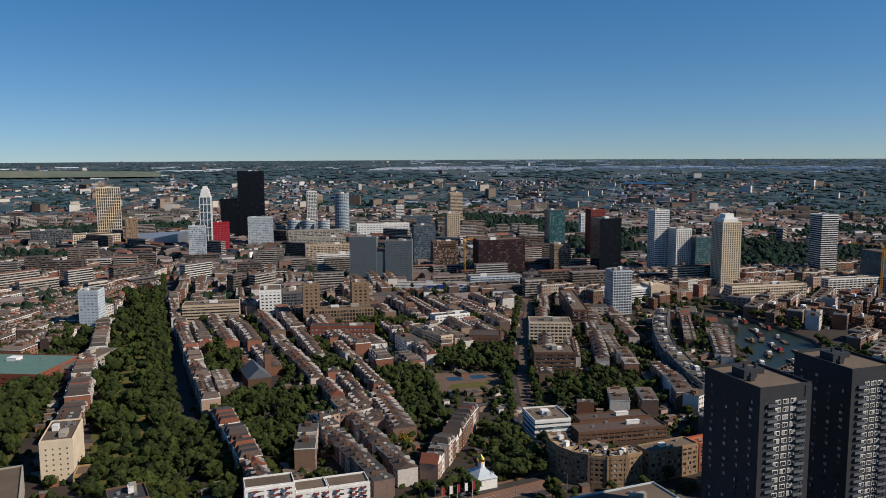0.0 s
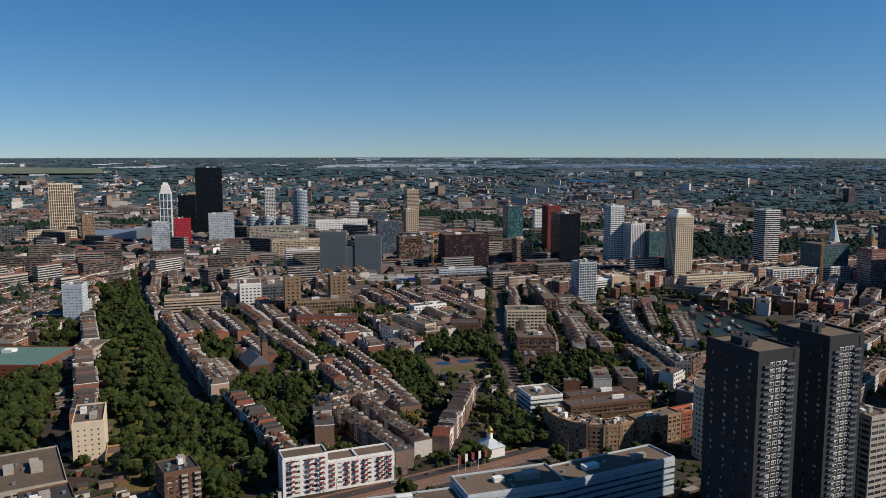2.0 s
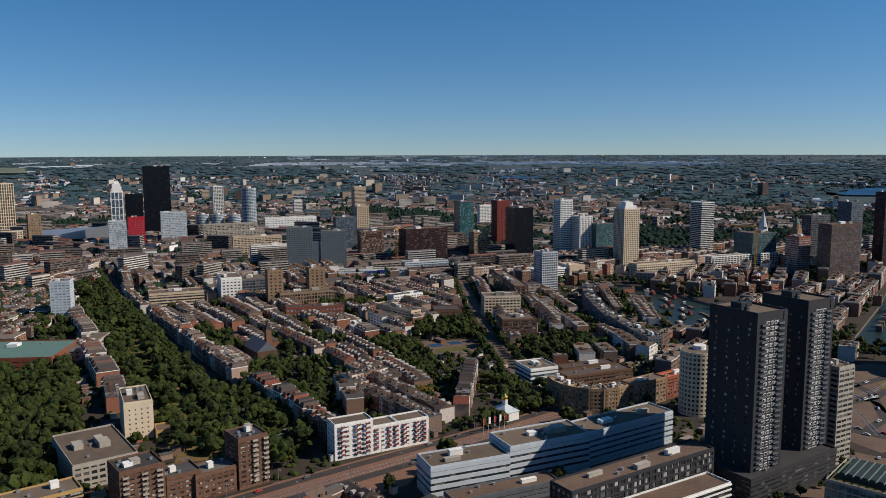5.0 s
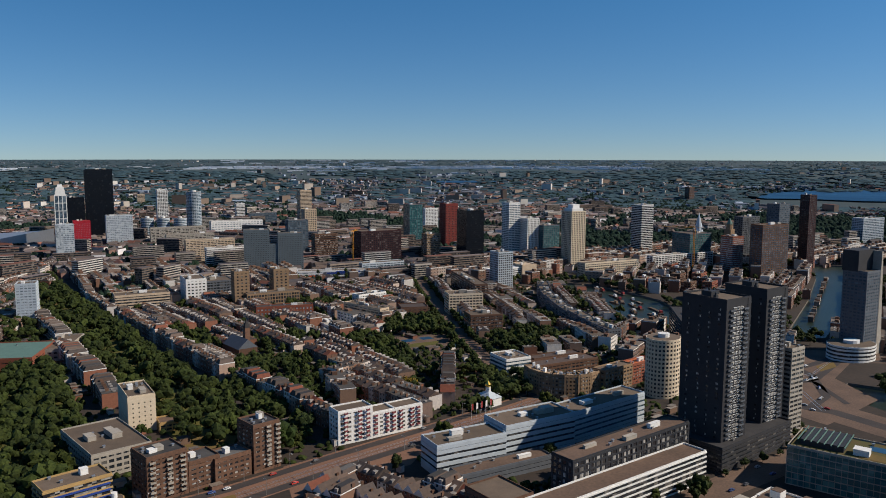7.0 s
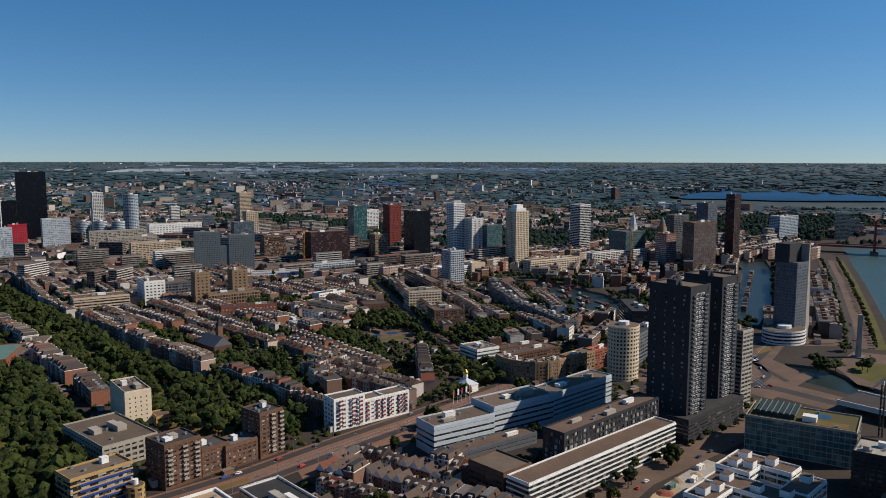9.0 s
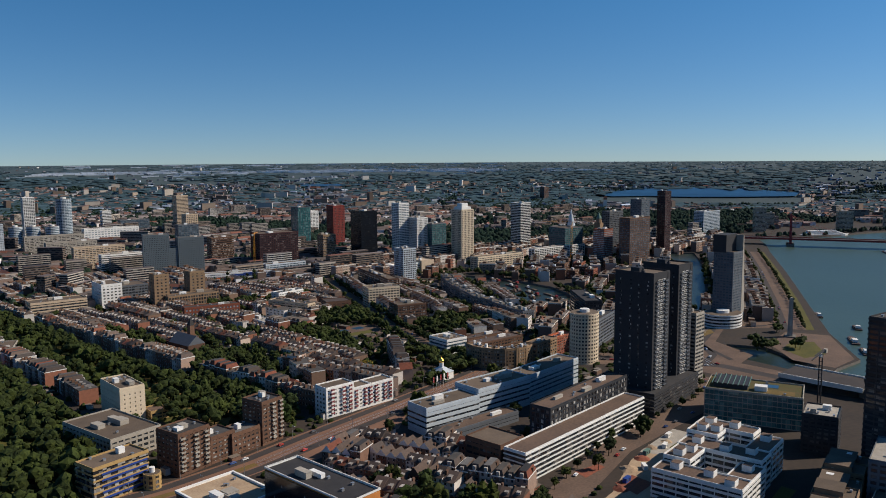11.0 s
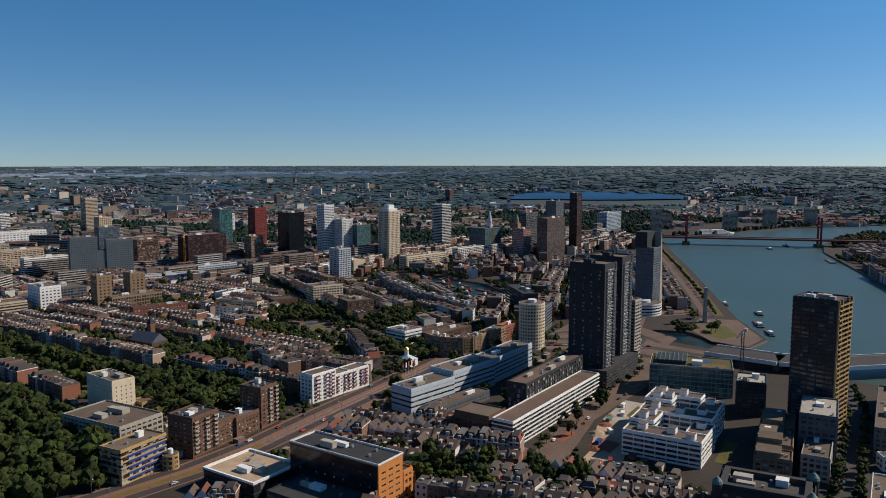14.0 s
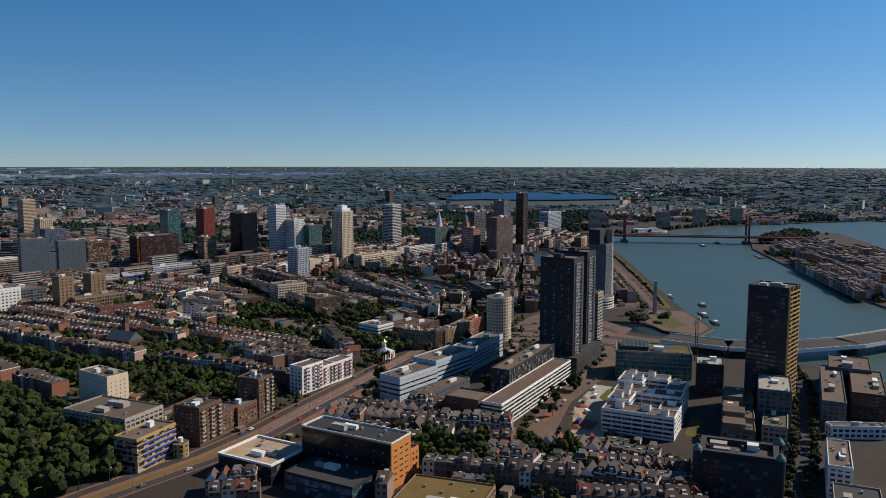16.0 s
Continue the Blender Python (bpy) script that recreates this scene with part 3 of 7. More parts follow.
# ---- buildings ----
def roof_top(T, w, d, h, roof, wall, rng, plant=2, parapet=0.9, vents=True):
    bm = B()
    box(bm, -w / 2 + 0.3, w / 2 - 0.3, -d / 2 + 0.3, d / 2 - 0.3, h - 0.4, h)
    part("roof", bm, roof, T)
    bm = B()
    ring_band(bm, w, d, h - 0.6, h + parapet, 0.35, 0.06)
    part("parapet", bm, wall, T)
    for k in range(plant):
        pw, pd, ph = min(9, w * rng.uniform(0.1, 0.22)), min(9, d * rng.uniform(0.12, 0.26)), rng.uniform(1.6, 3.4)
        px, py = rng.uniform(-0.28, 0.28) * w, rng.uniform(-0.25, 0.25) * d
        bm = B()
        box(bm, px - pw / 2, px + pw / 2, py - pd / 2, py + pd / 2, h, h + ph)
        box(bm, px - pw / 2 - 0.1, px + pw / 2 + 0.1, py - pd / 2 - 0.1, py + pd / 2 + 0.1, h + ph, h + ph + 0.2)
        part("plant_room", bm, "white" if k == 0 else "concrete", T, "rooftop plant housing")
    for k in range(plant + 2 if plant and vents else 0):
        bm = B()
        px, py = rng.uniform(-0.4, 0.4) * w, rng.uniform(-0.4, 0.4) * d
        box(bm, px - 0.7, px + 0.7, py - 0.5, py + 0.5, h, h + 1.1)
        box(bm, px - 0.85, px + 0.85, py - 0.65, py + 0.65, h + 1.1, h + 1.3)
        part("roof_vent", bm, "steel", T)


def building(name, label, cx, cy, w, d, h, ang=0.0, wall="concrete", glass="gl_dark", floor=3.4, bay=4.0, band=1.2, pier=0.8, roof="roofgrey",
             plant=2, category="building", out=0.3, z0=0.0, block=True, group=""):
    """A storeyed block: a glazed core, a band of wall at every floor, piers between the windows, roof, parapet, rooftop housings."""
    rng = random.Random(int(cx * 13 + cy * 7 + h))
    T = thing(name, cx, cy, z0, ang, label, category, group)
    bm = B()
    box(bm, -w / 2, w / 2, -d / 2, d / 2, 0, h - 0.5)
    part("glazing", bm, glass, T)
    n = max(1, round(h / floor))
    fh = h / n
    if band:
        bm = B()
        ring_band(bm, w, d, 0, band, 0.5, out)
        first = part("floor_band", bm, wall, T)
        first.location.z = 0.0
        for k in range(1, n + 1):
            o = part("floor_band", first.data, wall, T)
            o.location.z = k * fh - (band if k == n else band / 2)
    if bay and pier and (cy > 560 or x_far(cx, cy)):
        bm = B()
        for k in range(max(1, round(w / bay)) + 1):
            u = -w / 2 - out * 0.9 + pier / 2 + k * (w - pier + 1.8 * out) / max(1, round(w / bay))
            box(bm, u - pier / 2, u + pier / 2, -d / 2 - out + 0.02, -d / 2 + 0.3, 0, h - 0.3)
        for s in (-w / 2, w / 2):
            for k in range(max(1, round(d / bay)) + 1):
                u = -d / 2 + pier / 2 + k * (d - pier) / max(1, round(d / bay))
                box(bm, s - out + 0.02, s + out - 0.02, u - pier / 2, u + pier / 2, 0, h - 0.3)
        tagged(part("pier_grid", bm, wall, T), kind="stuff")
    elif bay and pier:
        for length, axis, sides in ((w, 0, (-d / 2,)), (d, 1, (-w / 2, w / 2))):
            m = max(1, round(length / bay))
            bm = B()
            if axis == 0:
                box(bm, -pier / 2, pier / 2, -out + 0.02, 0.3, 0, h - 0.3)
            else:
                box(bm, -out + 0.02, out - 0.02, -pier / 2, pier / 2, 0, h - 0.3)
            data = None
            for s in sides:
                for k in range(m + 1):
                    u = -length / 2 + pier / 2 - out * (0.9 if axis == 0 else 0) + k * (length - pier + 2 * out * (0.9 if axis == 0 else 0)) / m
                    o = part("pier", bm if data is None else data, wall, T)
                    data = o.data
                    o.location = (u, s, 0) if axis == 0 else (s, u, 0)
    roof_top(T, w, d, h, roof, wall, rng, plant, vents=cy < 900)
    if block:
        take(cx, cy, w + 5, d + 5, ang)
    return T


def x_far(x, y):
    """East of the dock, too far off to tell single piers apart."""
    return x > 215 and y > 380


def corner(x, y, ang, w, d):
    """Middle of a w x d block whose near corner, at the start of its front, is x, y."""
    c, s = math.cos(radians(ang)), math.sin(radians(ang))
    return x + w / 2 * c - d / 2 * s, y + w / 2 * s + d / 2 * c


def from_corner(name, label, x, y, ang, w, d, h, **kw):
    cx, cy = corner(x, y, ang, w, d)
    return building(name, label, cx, cy, w, d, h, ang, **kw)


def round_building(name, label, cx, cy, r, h, wall, glass="gl_dark", floor=3.2, band=1.4, piers=24, ry=None, ang=0.0, category="tower", roof="roofgrey", pier=0.9, arc=32, z0=0.0):
    T = thing(name, cx, cy, z0, ang, label, category)
    ry = ry or r
    bm = B()
    prism(bm, circle(r, arc, ry=ry), 0, h - 0.5)
    part("glazing", bm, glass, T)
    n = max(1, round(h / floor))
    bm = B()
    prism(bm, circle(r + 0.3, arc, ry=ry + 0.3), 0, band)
    first = part("floor_band", bm, wall, T)
    for k in range(1, n + 1):
        part("floor_band", first.data, wall, T).location.z = k * h / n - (band if k == n else band / 2)
    data = None
    for k in range(piers):
        a = 2 * math.pi * k / piers
        if data is None:
            bm = B()
            box(bm, -0.3, 0.28, -pier / 2, pier / 2, 0, h - 0.3)
            o = part("pier", bm, wall, T)
            data = o.data
        else:
            o = part("pier", data, wall, T)
        o.location = (r * math.cos(a), ry * math.sin(a), 0)
        o.rotation_euler.z = math.atan2(math.sin(a) / ry, math.cos(a) / r)
    bm = B()
    prism(bm, circle(r - 0.2, arc, ry=ry - 0.2), h - 0.05, h + 0.15)
    part("roof", bm, roof, T)
    bm = B()
    prism(bm, circle(r * 0.35, 12, ry=ry * 0.35), h + 0.15, h + 3)
    part("plant_room", bm, "white", T)
    take(cx, cy, 2 * r + 4, 2 * ry + 4, ang)
    return T


# the two tall dark flats with a shared base
def dark_flats(cx, cy, ang, w, d, h, label):
    T = thing("apartment_tower", cx, cy, 0, ang, label, "tower", "pair of dark flats")
    bm = B()
    box(bm, -w / 2, w / 2, -d / 2, d / 2, 0, h)
    part("wall", bm, "darkgrey", T)
    for x0 in (-w / 2 - 0.25, w / 2 - 2.75):
        bm = B()
        box(bm, x0, x0 + 3, -d / 2 - 0.25, -d / 2 + 3, 0, h + 0.4)
        part("corner_pier", bm, "darkgrey", T)
    bm = B()
    ring_band(bm, w, d, h, h + 1.3, 0.4, 0.05)
    part("parapet", bm, "darkgrey", T)
    bm = B()
    box(bm, -w / 2 + 0.4, w / 2 - 0.4, -d / 2 + 0.4, d / 2 - 0.4, h, h + 0.25)
    part("roof", bm, "roofgrey", T)
    for x0, y0, sx, sy, sz in ((-4, 2, 6, 7, 3.6), (3, 4, 5, 4, 2.4), (-6, -4, 2, 2, 1.8)):
        bm = B()
        box(bm, x0 - sx / 2, x0 + sx / 2, y0 - sy / 2, y0 + sy / 2, h + 0.25, h + sz)
        box(bm, x0 - 0.5, x0 + 0.5, y0 - 0.5, y0 + 0.5, h + sz, h + sz + 1.6)
        part("plant_room", bm, "darkwall", T)
    n = int((h - 14) / 2.95)
    wb = B()
    box(wb, -1.25, 1.25, -0.16, 0.1, 0, 1.75, 0)
    box(wb, -1.08, -0.08, -0.2, -0.15, 0.2, 1.55, 1)
    box(wb, 0.08, 1.08, -0.2, -0.15, 0.2, 1.55, 1)
    me = None
    for k in range(n):
        z = 13.6 + k * 2.95
        for u in (-w * 0.43, -w * 0.15, 0.0, w * 0.15, w * 0.43):
            o = part("window", wb if me is None else me, ["white", "gl_home"], T)
            me = o.data
            o.location = (u, -d / 2 - 0.02, z)
        for v in (-d * 0.36, -d * 0.14, d * 0.08, d * 0.34):
            if (k * 7 + int(v)) % 5 == 0:
                continue
            o = part("window", side_me, None, T)
            o.location = (-w / 2 - 0.02, v, z)
            o.rotation_euler.z = -math.pi / 2
    bb = B()
    box(bb, -2.1, 2.1, -1.15, 0, -0.12, 0.06)
    box(bb, -2.1, 2.1, -1.15, -1.05, 0.06, 1.0)
    box(bb, -2.1, -2.0, -1.05, 0, 0.06, 1.0)
    box(bb, 2.0, 2.1, -1.05, 0, 0.06, 1.0)
    me2 = None
    for k in range(n):
        for u in (-w * 0.285, w * 0.285):
            o = part("balcony", bb if me2 is None else me2, "greywall", T)
            me2 = o.data
            o.location = (u, -d / 2 - 0.02, 13.4 + k * 2.95)
    take(cx, cy, w + 6, d + 6, ang)
    return T


bm = B()
box(bm, -0.9, 0.9, -0.12, 0.1, 0, 1.4, 0)
box(bm, -0.8, 0.8, -0.16, -0.11, 0.1, 1.3, 1)
side_me = bpy.data.meshes.new("window")
bm.to_mesh(side_me); bm.free()
side_me.materials.append(M["darkgrey"]); side_me.materials.append(M["gl_home"])

dark_flats(*corner(132, 265, 15, 23, 31), 15, 23, 31, 99, "tall charcoal apartment tower with white-framed windows")
dark_flats(*corner(178, 284, 15, 22, 30), 15, 22, 30, 99.5, "second charcoal apartment tower beside its twin")
from_corner("podium", "dark louvred parking podium under the twin towers", 126, 256, 19, 78, 36, 15, wall="darkgrey", glass="gl_dark", floor=2.6, bay=0, band=1.3, roof="bitumen", plant=1)
T = from_corner("apartment_block", "white-balconied flats behind the dark towers", 208, 292, 15, 14, 20, 58, wall="concrete", floor=3.0, bay=5, band=1.4, pier=0.5)

# the pale blue office beside the dike road
from_corner("office_building", "low end of a pale blue ribbed office", -30, 306, 8, 46, 20, 18.5, wall="bluepanel", glass="gl_dark", floor=3.6, bay=0, band=2.3, plant=2)
from_corner("office_building", "middle of a pale blue stepped office", 17, 315, 10, 52, 24, 21.5, wall="bluepanel", glass="gl_dark", floor=3.6, bay=0, band=2.2, plant=3)
from_corner("office_building", "shaded blue office wing with white gable", 68, 327, 18, 72, 20, 20, wall="bluepanel", glass="gl_blue", floor=3.6, bay=0, band=2.0, plant=2)
from_corner("office_annex", "low brown-roofed annex with slanted skylight", -22, 288, 10, 62, 13, 7, wall="greywall", glass="gl_dark", floor=3.5, bay=0, band=2.0, roof="paving", plant=1)
# the long flats with white stripes over a dark ground storey
from_corner("apartment_block", "long low flats with white stripe balconies", -21, 211, 17, 138, 15, 17.5, wall="white", glass="gl_dark", floor=2.9, bay=0, band=0.8, roof="paving", plant=0, out=0.4)
from_corner("apartment_block", "dark rear wing of the striped flats", -26, 228, 17, 22, 26, 17.5, wall="brick", glass="gl_dark", floor=3.5, bay=5, band=2.0, roof="roofgrey", plant=0)
from_corner("apartment_block", "dark upper storeys with pale window panels", 20, 240, 18, 98, 15, 28, wall="darkwall", glass="gl_home", floor=3.3, bay=4.2, band=1.0, pier=1.2, roof="paving", plant=3)
round_building("apartment_tower", "rounded white flats with square windows", 185, 397, 13.5, 45, "cream", piers=28, band=1.5, pier=1.2, floor=3.3, ry=12, ang=15)
T = from_corner("office_building", "green glass office with planted roof and steel pergola", 152, 234, -57, 62, 34, 22, wall="concrete", glass="gl_teal", floor=3.6, bay=3.1, band=0.5, pier=0.18, roof="greenroof", plant=1)
bm = B(); box(bm, -26, -4, -10, 14, 22, 25.2); part("roof_storey", bm, "darkwall", T, "dark set-back roof storey")
bm = B(); box(bm, 4, 26, -13, -3, 22.0, 22.12); part("planted_bed", bm, "drygrass", T, "dry brown planted bed")
bm = B(); box(bm, 6, 15, 2, 10, 22.0, 22.12); part("roof_court", bm, "lake", T, "blue painted roof court")
beam = None
for k in range(8):
    if beam is None:
        bm = B(); box(bm, -0.25, 0.25, -13, 14, 25.2, 25.7)
        o = part("pergola_beam", bm, "copper", T, "green steel pergola beam")
        beam = o.data
    else:
        o = part("pergola_beam", beam, "copper", T, "green steel pergola beam")
    o.location.x = -27 + k * 3.4
from_corner("apartment_block", "pink-balconied white flats on the dike road", -72, 374, 13, 24, 13, 21.5, wall="white", glass="gl_home", floor=3.0, bay=4.4, band=1.5, pier=1.6, roof="roofgrey", plant=0)
from_corner("apartment_block", "white flats with maroon balconies", -48, 380, 14, 16, 13, 16.5, wall="white", glass="gl_home", floor=3.0, bay=4.4, band=1.5, pier=1.6, roof="roofgrey", plant=0)
from_corner("apartment_block", "low white flats with maroon balconies", -32, 384, 14, 21, 13, 16.5, wall="white", glass="gl_home", floor=3.0, bay=4.0, band=1.5, pier=1.6, roof="roofgrey", plant=0)
def balconies(T, w, d, h, rows, cols, mat, bw=2.4, deep=1.2, z0=3.0, label=""):
    bm = B()
    box(bm, -bw / 2, bw / 2, -deep, 0, 0, 0.15)
    box(bm, -bw / 2, bw / 2, -deep, -deep + 0.1, 0.15, 1.15)
    box(bm, -bw / 2, -bw / 2 + 0.1, -deep + 0.1, 0, 0.15, 1.15)
    box(bm, bw / 2 - 0.1, bw / 2, -deep + 0.1, 0, 0.15, 1.15)
    me = None
    for k in range(rows):
        for u in cols:
            o = part("balcony", bm if me is None else me, mat, T, label)
            me = o.data
            o.location = (u * w, -d / 2 - 0.32, z0 + k * (h - z0 - 1.5) / max(1, rows - 0.4))


for T in [o for o in scene.objects if "maroon balconies" in o.get("label", "") or "pink-balconied" in o.get("label", "")]:
    hh = 23 if "pink" in T["label"] else 17.5
    balconies(T, 22 if hh == 23 else 19, 14 if hh == 23 else 13, hh, 7 if hh == 23 else 5, (-0.33, 0.12, 0.38), "pink", label="maroon balcony front")
from_corner("apartment_block", "stepped brown brick flats with round balconies", -184, 324, 24, 22, 20, 25, wall="brick", glass="gl_home", floor=2.9, bay=4, band=1.5, pier=1.5, roof="bitumen", plant=2)
from_corner("apartment_block", "lower wing of the brick flats", -163, 334, 24, 18, 16, 16, wall="brick", glass="gl_home", floor=2.9, bay=4, band=1.5, pier=1.5, roof="bitumen", plant=1)
from_corner("apartment_block", "stepped brick flats, tall end", -127, 347, 24, 17, 18, 28, wall="brick", glass="gl_home", floor=2.9, bay=4, band=1.5, pier=1.5, roof="bitumen", plant=2)
from_corner("apartment_block", "stepped brick flats, low end", -149, 338, 24, 22, 15, 14, wall="brick", glass="gl_home", floor=2.9, bay=4, band=1.5, pier=1.5, roof="bitumen", plant=1)
from_corner("office_building", "flat-roofed pale office with rooftop plant", -214, 368, 22, 34, 56, 14, wall="concrete", glass="gl_dark", floor=3.8, bay=4, band=1.6, pier=1.2, roof="roofgrey", plant=4)
from_corner("apartment_tower", "cream concrete flat block with small windows", -197, 440, 12, 17, 36, 24.5, wall="cream", glass="gl_dark", floor=3.1, bay=4.2, band=2.0, pier=2.8, roof="roofgrey", plant=3)
from_corner("cafe_pavilion", "low yellow annex at the flat block", -178, 436, 10, 12, 14, 6, wall="yellow", glass="gl_dark", floor=3, bay=4, band=1.2, pier=0.8, roof="paving", plant=0)
Y = from_corner("office_building", "yellow brick office with blue window bands", -231, 309, 24, 33, 17, 20, wall="yellow", glass="gl_home", floor=3.3, bay=0, band=0.9, roof="roofgrey", plant=1)
for k in range(5):
    z = 2.2 + k * 3.33
    bm = B()
    box(bm, -13.5, 14.0, -0.5, 0.0, 0, 1.0)
    o = part("spandrel", bm, "blue", Y, "blue panel band")
    o.location = (1.5, -8.7, z)
round_building("stair_turret", "round yellow brick turret beside the office", -200, 318, 4.5, 9, "yellow", piers=8, band=1.0, pier=1.6, category="turret")
for T in [o for o in scene.objects if o.get("label", "").startswith("stepped brown brick flats")]:
    balconies(T, 20, 20, 25, 8, (-0.42, 0.05, 0.42), "concrete", bw=3.0)
for T in [o for o in scene.objects if o.get("label", "") == "stepped brick flats, tall end"]:
    balconies(T, 17, 18, 29, 9, (0.05, 0.42), "concrete", bw=3.0)
# the orange hospital wing
T = from_corner("hospital_wing", "orange brick clinic with black long side", -140, 187, 17, 20, 62, 27, wall="orange", glass="gl_dark", floor=3.6, bay=6, band=2.3, pier=2.6, roof="bitumen", plant=2)
bm = B()
box(bm, -10.75, -10.4, -30.5, 31, 0.5, 26.2)
part("side_wall", bm, "black", T, "black glazed long side")
bm = B()
ring_band(bm, 20, 62, 27.0, 27.9, 0.8, 0.5)
part("roof_edge", bm, "white", T, "white roof edge")
bm = B()
me = None
for k in range(18):
    if me is None:
        box(bm, -0.08, 0, -0.6, 0.6, 0, 1.0)
        o = part("window", bm, "gl_home", T)
        me = o.data
    else:
        o = part("window", me, "gl_home", T)
    o.location = (-10.76, -26 + (k % 9) * 6.2, 21 - (k // 9) * 7)
from_corner("hospital_wing", "stepped orange brick end of the clinic", -119, 194, 17, 8, 34, 16, wall="orange", glass="gl_dark", floor=3.6, bay=4, band=1.8, pier=1.5, roof="bitumen", plant=1)
from_corner("hospital_wing", "lower orange brick step of the clinic", -111, 200, 17, 6, 24, 10, wall="orange", glass="gl_dark", floor=3.4, bay=4, band=1.8, pier=1.5, roof="roofgrey", plant=1)
T = from_corner("hospital_wing", "low clinic wing with sandy terrace and white roof edge", -184, 240, 17, 34, 40, 11, wall="darkwall", glass="gl_dark", floor=5, bay=0, band=0.9, roof="sand", plant=3)
bm = B()
ring_band(bm, 34, 40, 11.0, 12.2, 1.2, 0.5)
part("roof_edge", bm, "white", T, "white roof edge")
from_corner("hospital_wing", "dark low clinic range with pale roof edge", -168, 186, 17, 26, 46, 10, wall="darkwall", glass="gl_blue", floor=5, bay=0, band=0.8, roof="bitumen", plant=2)
from_corner("clinic_hall", "low hall with a dry planted roof", -150, 118, 27, 50, 46, 7, wall="tan", glass="gl_dark", floor=3.5, bay=5, band=1.2, roof="drygrass", plant=3)

# the white stepped office complex: wings round small courts, white stair cubes on brown roofs
def court_office(u, v, w, d, h, cubes):
    c, sn = math.cos(radians(20)), math.sin(radians(20))
    T = from_corner("office_building", "white banded office wing with brown roof and white stair cubes", 43.7 + u * c - v * sn, 117.8 + u * sn + v * c, 20, w, d, h, wall="white", glass="gl_dark", floor=3.4, bay=6.5, band=1.35, pier=0.45, roof="paving", plant=0, group="white office complex", block=False)
    for x, y in cubes:
        bm = B(); box(bm, x - 2.8, x + 2.8, y - 2.6, y + 2.6, h, h + 3.4); part("stair_cube", bm, "white", T, "white rooftop stair cube")
        bm = B(); box(bm, x - 2.6, x + 2.6, y - 2.4, y + 2.4, h + 3.4, h + 3.6); part("cube_roof", bm, "paving", T)


for u, v, w, d, h, cubes in ((0, 0, 15, 48, 15.5, ((2, 14), (3, -4), (-3, -17))), (15.2, 0, 22, 13, 15.5, ((3, 0),)), (15.2, 33, 22, 15, 18.5, ((-4, 1), (5, -2))), (37.5, 2, 16, 47, 18.5, ((1, 15), (-2, -2), (2, -15))),
                             (53.8, 3, 26, 13, 18.5, ((6, 1),)), (53.8, 32, 14, 18, 21.5, ((0, 2), (3, -5))), (68, 16.3, 13, 34, 21.5, ((0, 10), (1, -4)))):
    court_office(u, v, w, d, h, cubes)
take(69, 165, 90, 54, 20)
# right: tower by the river, blocks in shade
T = building("apartment_tower", "dark brown tower with ochre balconies by the bridge", 163, 107, 25, 28, 92, 6, wall="darkgrey", glass="gl_dark", floor=3.1, bay=5.4, band=1.2, pier=0.6, plant=4, roof="bitumen")
balconies(T, 25, 28, 92, 28, (-0.36, -0.12, 0.12, 0.36), "yellow", bw=5.6, deep=1.4, z0=3.0, label="ochre balcony front")
for x in (-12.2, -6.0, 6.0, 12.2):
    bm = B(); box(bm, x - 0.4, x + 0.4, -15.4, -14.3, 0, 93); part("balcony_fin", bm, "yellow", T, "ochre upright fin")
for x, y, a, w, d, h, wl, rf, lb in ((112, 70, 24, 40, 21, 29, "greywall", "concrete", "grey podium block with pale roof slabs"), (82, 60, 22, 46, 15, 14, "concrete", "roofgrey", "low pale block with shed roofs"), (150, 48, 21, 105, 15, 18, "greywall", "roofgrey", "long grey block beside the tree-lined street"),
                                     (188, 34, 20, 70, 22, 18, "brick", "roofgrey", "brown city block with flat roof"), (124, 48, -47, 36, 9, 8, "white", "roofgrey", "long low white hall"), (30, 4, 21, 46, 12, 18, "white", "roofgrey", "white plastered corner block"),
                                     (-20, -28, 21, 44, 22, 14, "concrete", "bitumen", "pale low block at the street corner"), (163, 143, 28, 25, 20, 24, "darkgrey", "concrete", "dark sheeted block with a pale raw roof deck"), (245, 62, 20, 44, 30, 20, "greywall", "roofgrey", "grey block near the bridge ramp")):
    from_corner("town_block", lb, x, y, a, w, d, h, wall=wl, glass="gl_dark", floor=3.2, bay=4, band=1.4, pier=1.2, roof=rf, plant=2)
# brown flats stepping up in roof terraces
for k in range(5):
    x, y = 62 + 16.6 * k, 72 + 8.0 * k
    T = from_corner("terraced_flats", "brown brick flats with set-back roof terraces", x, y, 26, 16, 20, 14 + (k % 2) * 2, wall="tan", glass="gl_home", floor=3.0, bay=4, band=1.4, pier=1.0, roof="roofgrey", plant=1, group="terrace-roofed flats")
    hk = 14 + (k % 2) * 2
    bm = B(); box(bm, -6.5, 6.5, -4, 9, hk, hk + 3); part("upper_storey", bm, "tan", T, "set-back upper storey")
    bm = B(); box(bm, -6.8, 6.8, -4.3, 9.3, hk + 3, hk + 3.3); part("upper_roof", bm, "roofgrey", T)
    bm = B(); box(bm, -5.5, 5.5, -4.08, -4.0, hk + 0.5, hk + 2.5); part("terrace_window", bm, "gl_dark", T)
# dark ornate block with copper cupolas
T = from_corner("town_block", "dark ornate stone block with green copper corner cupolas", -6, 27, 24, 28, 44, 23, wall="darkgrey", glass="gl_dark", floor=3.5, bay=3.2, band=1.2, pier=0.9, roof="bitumen", plant=3)
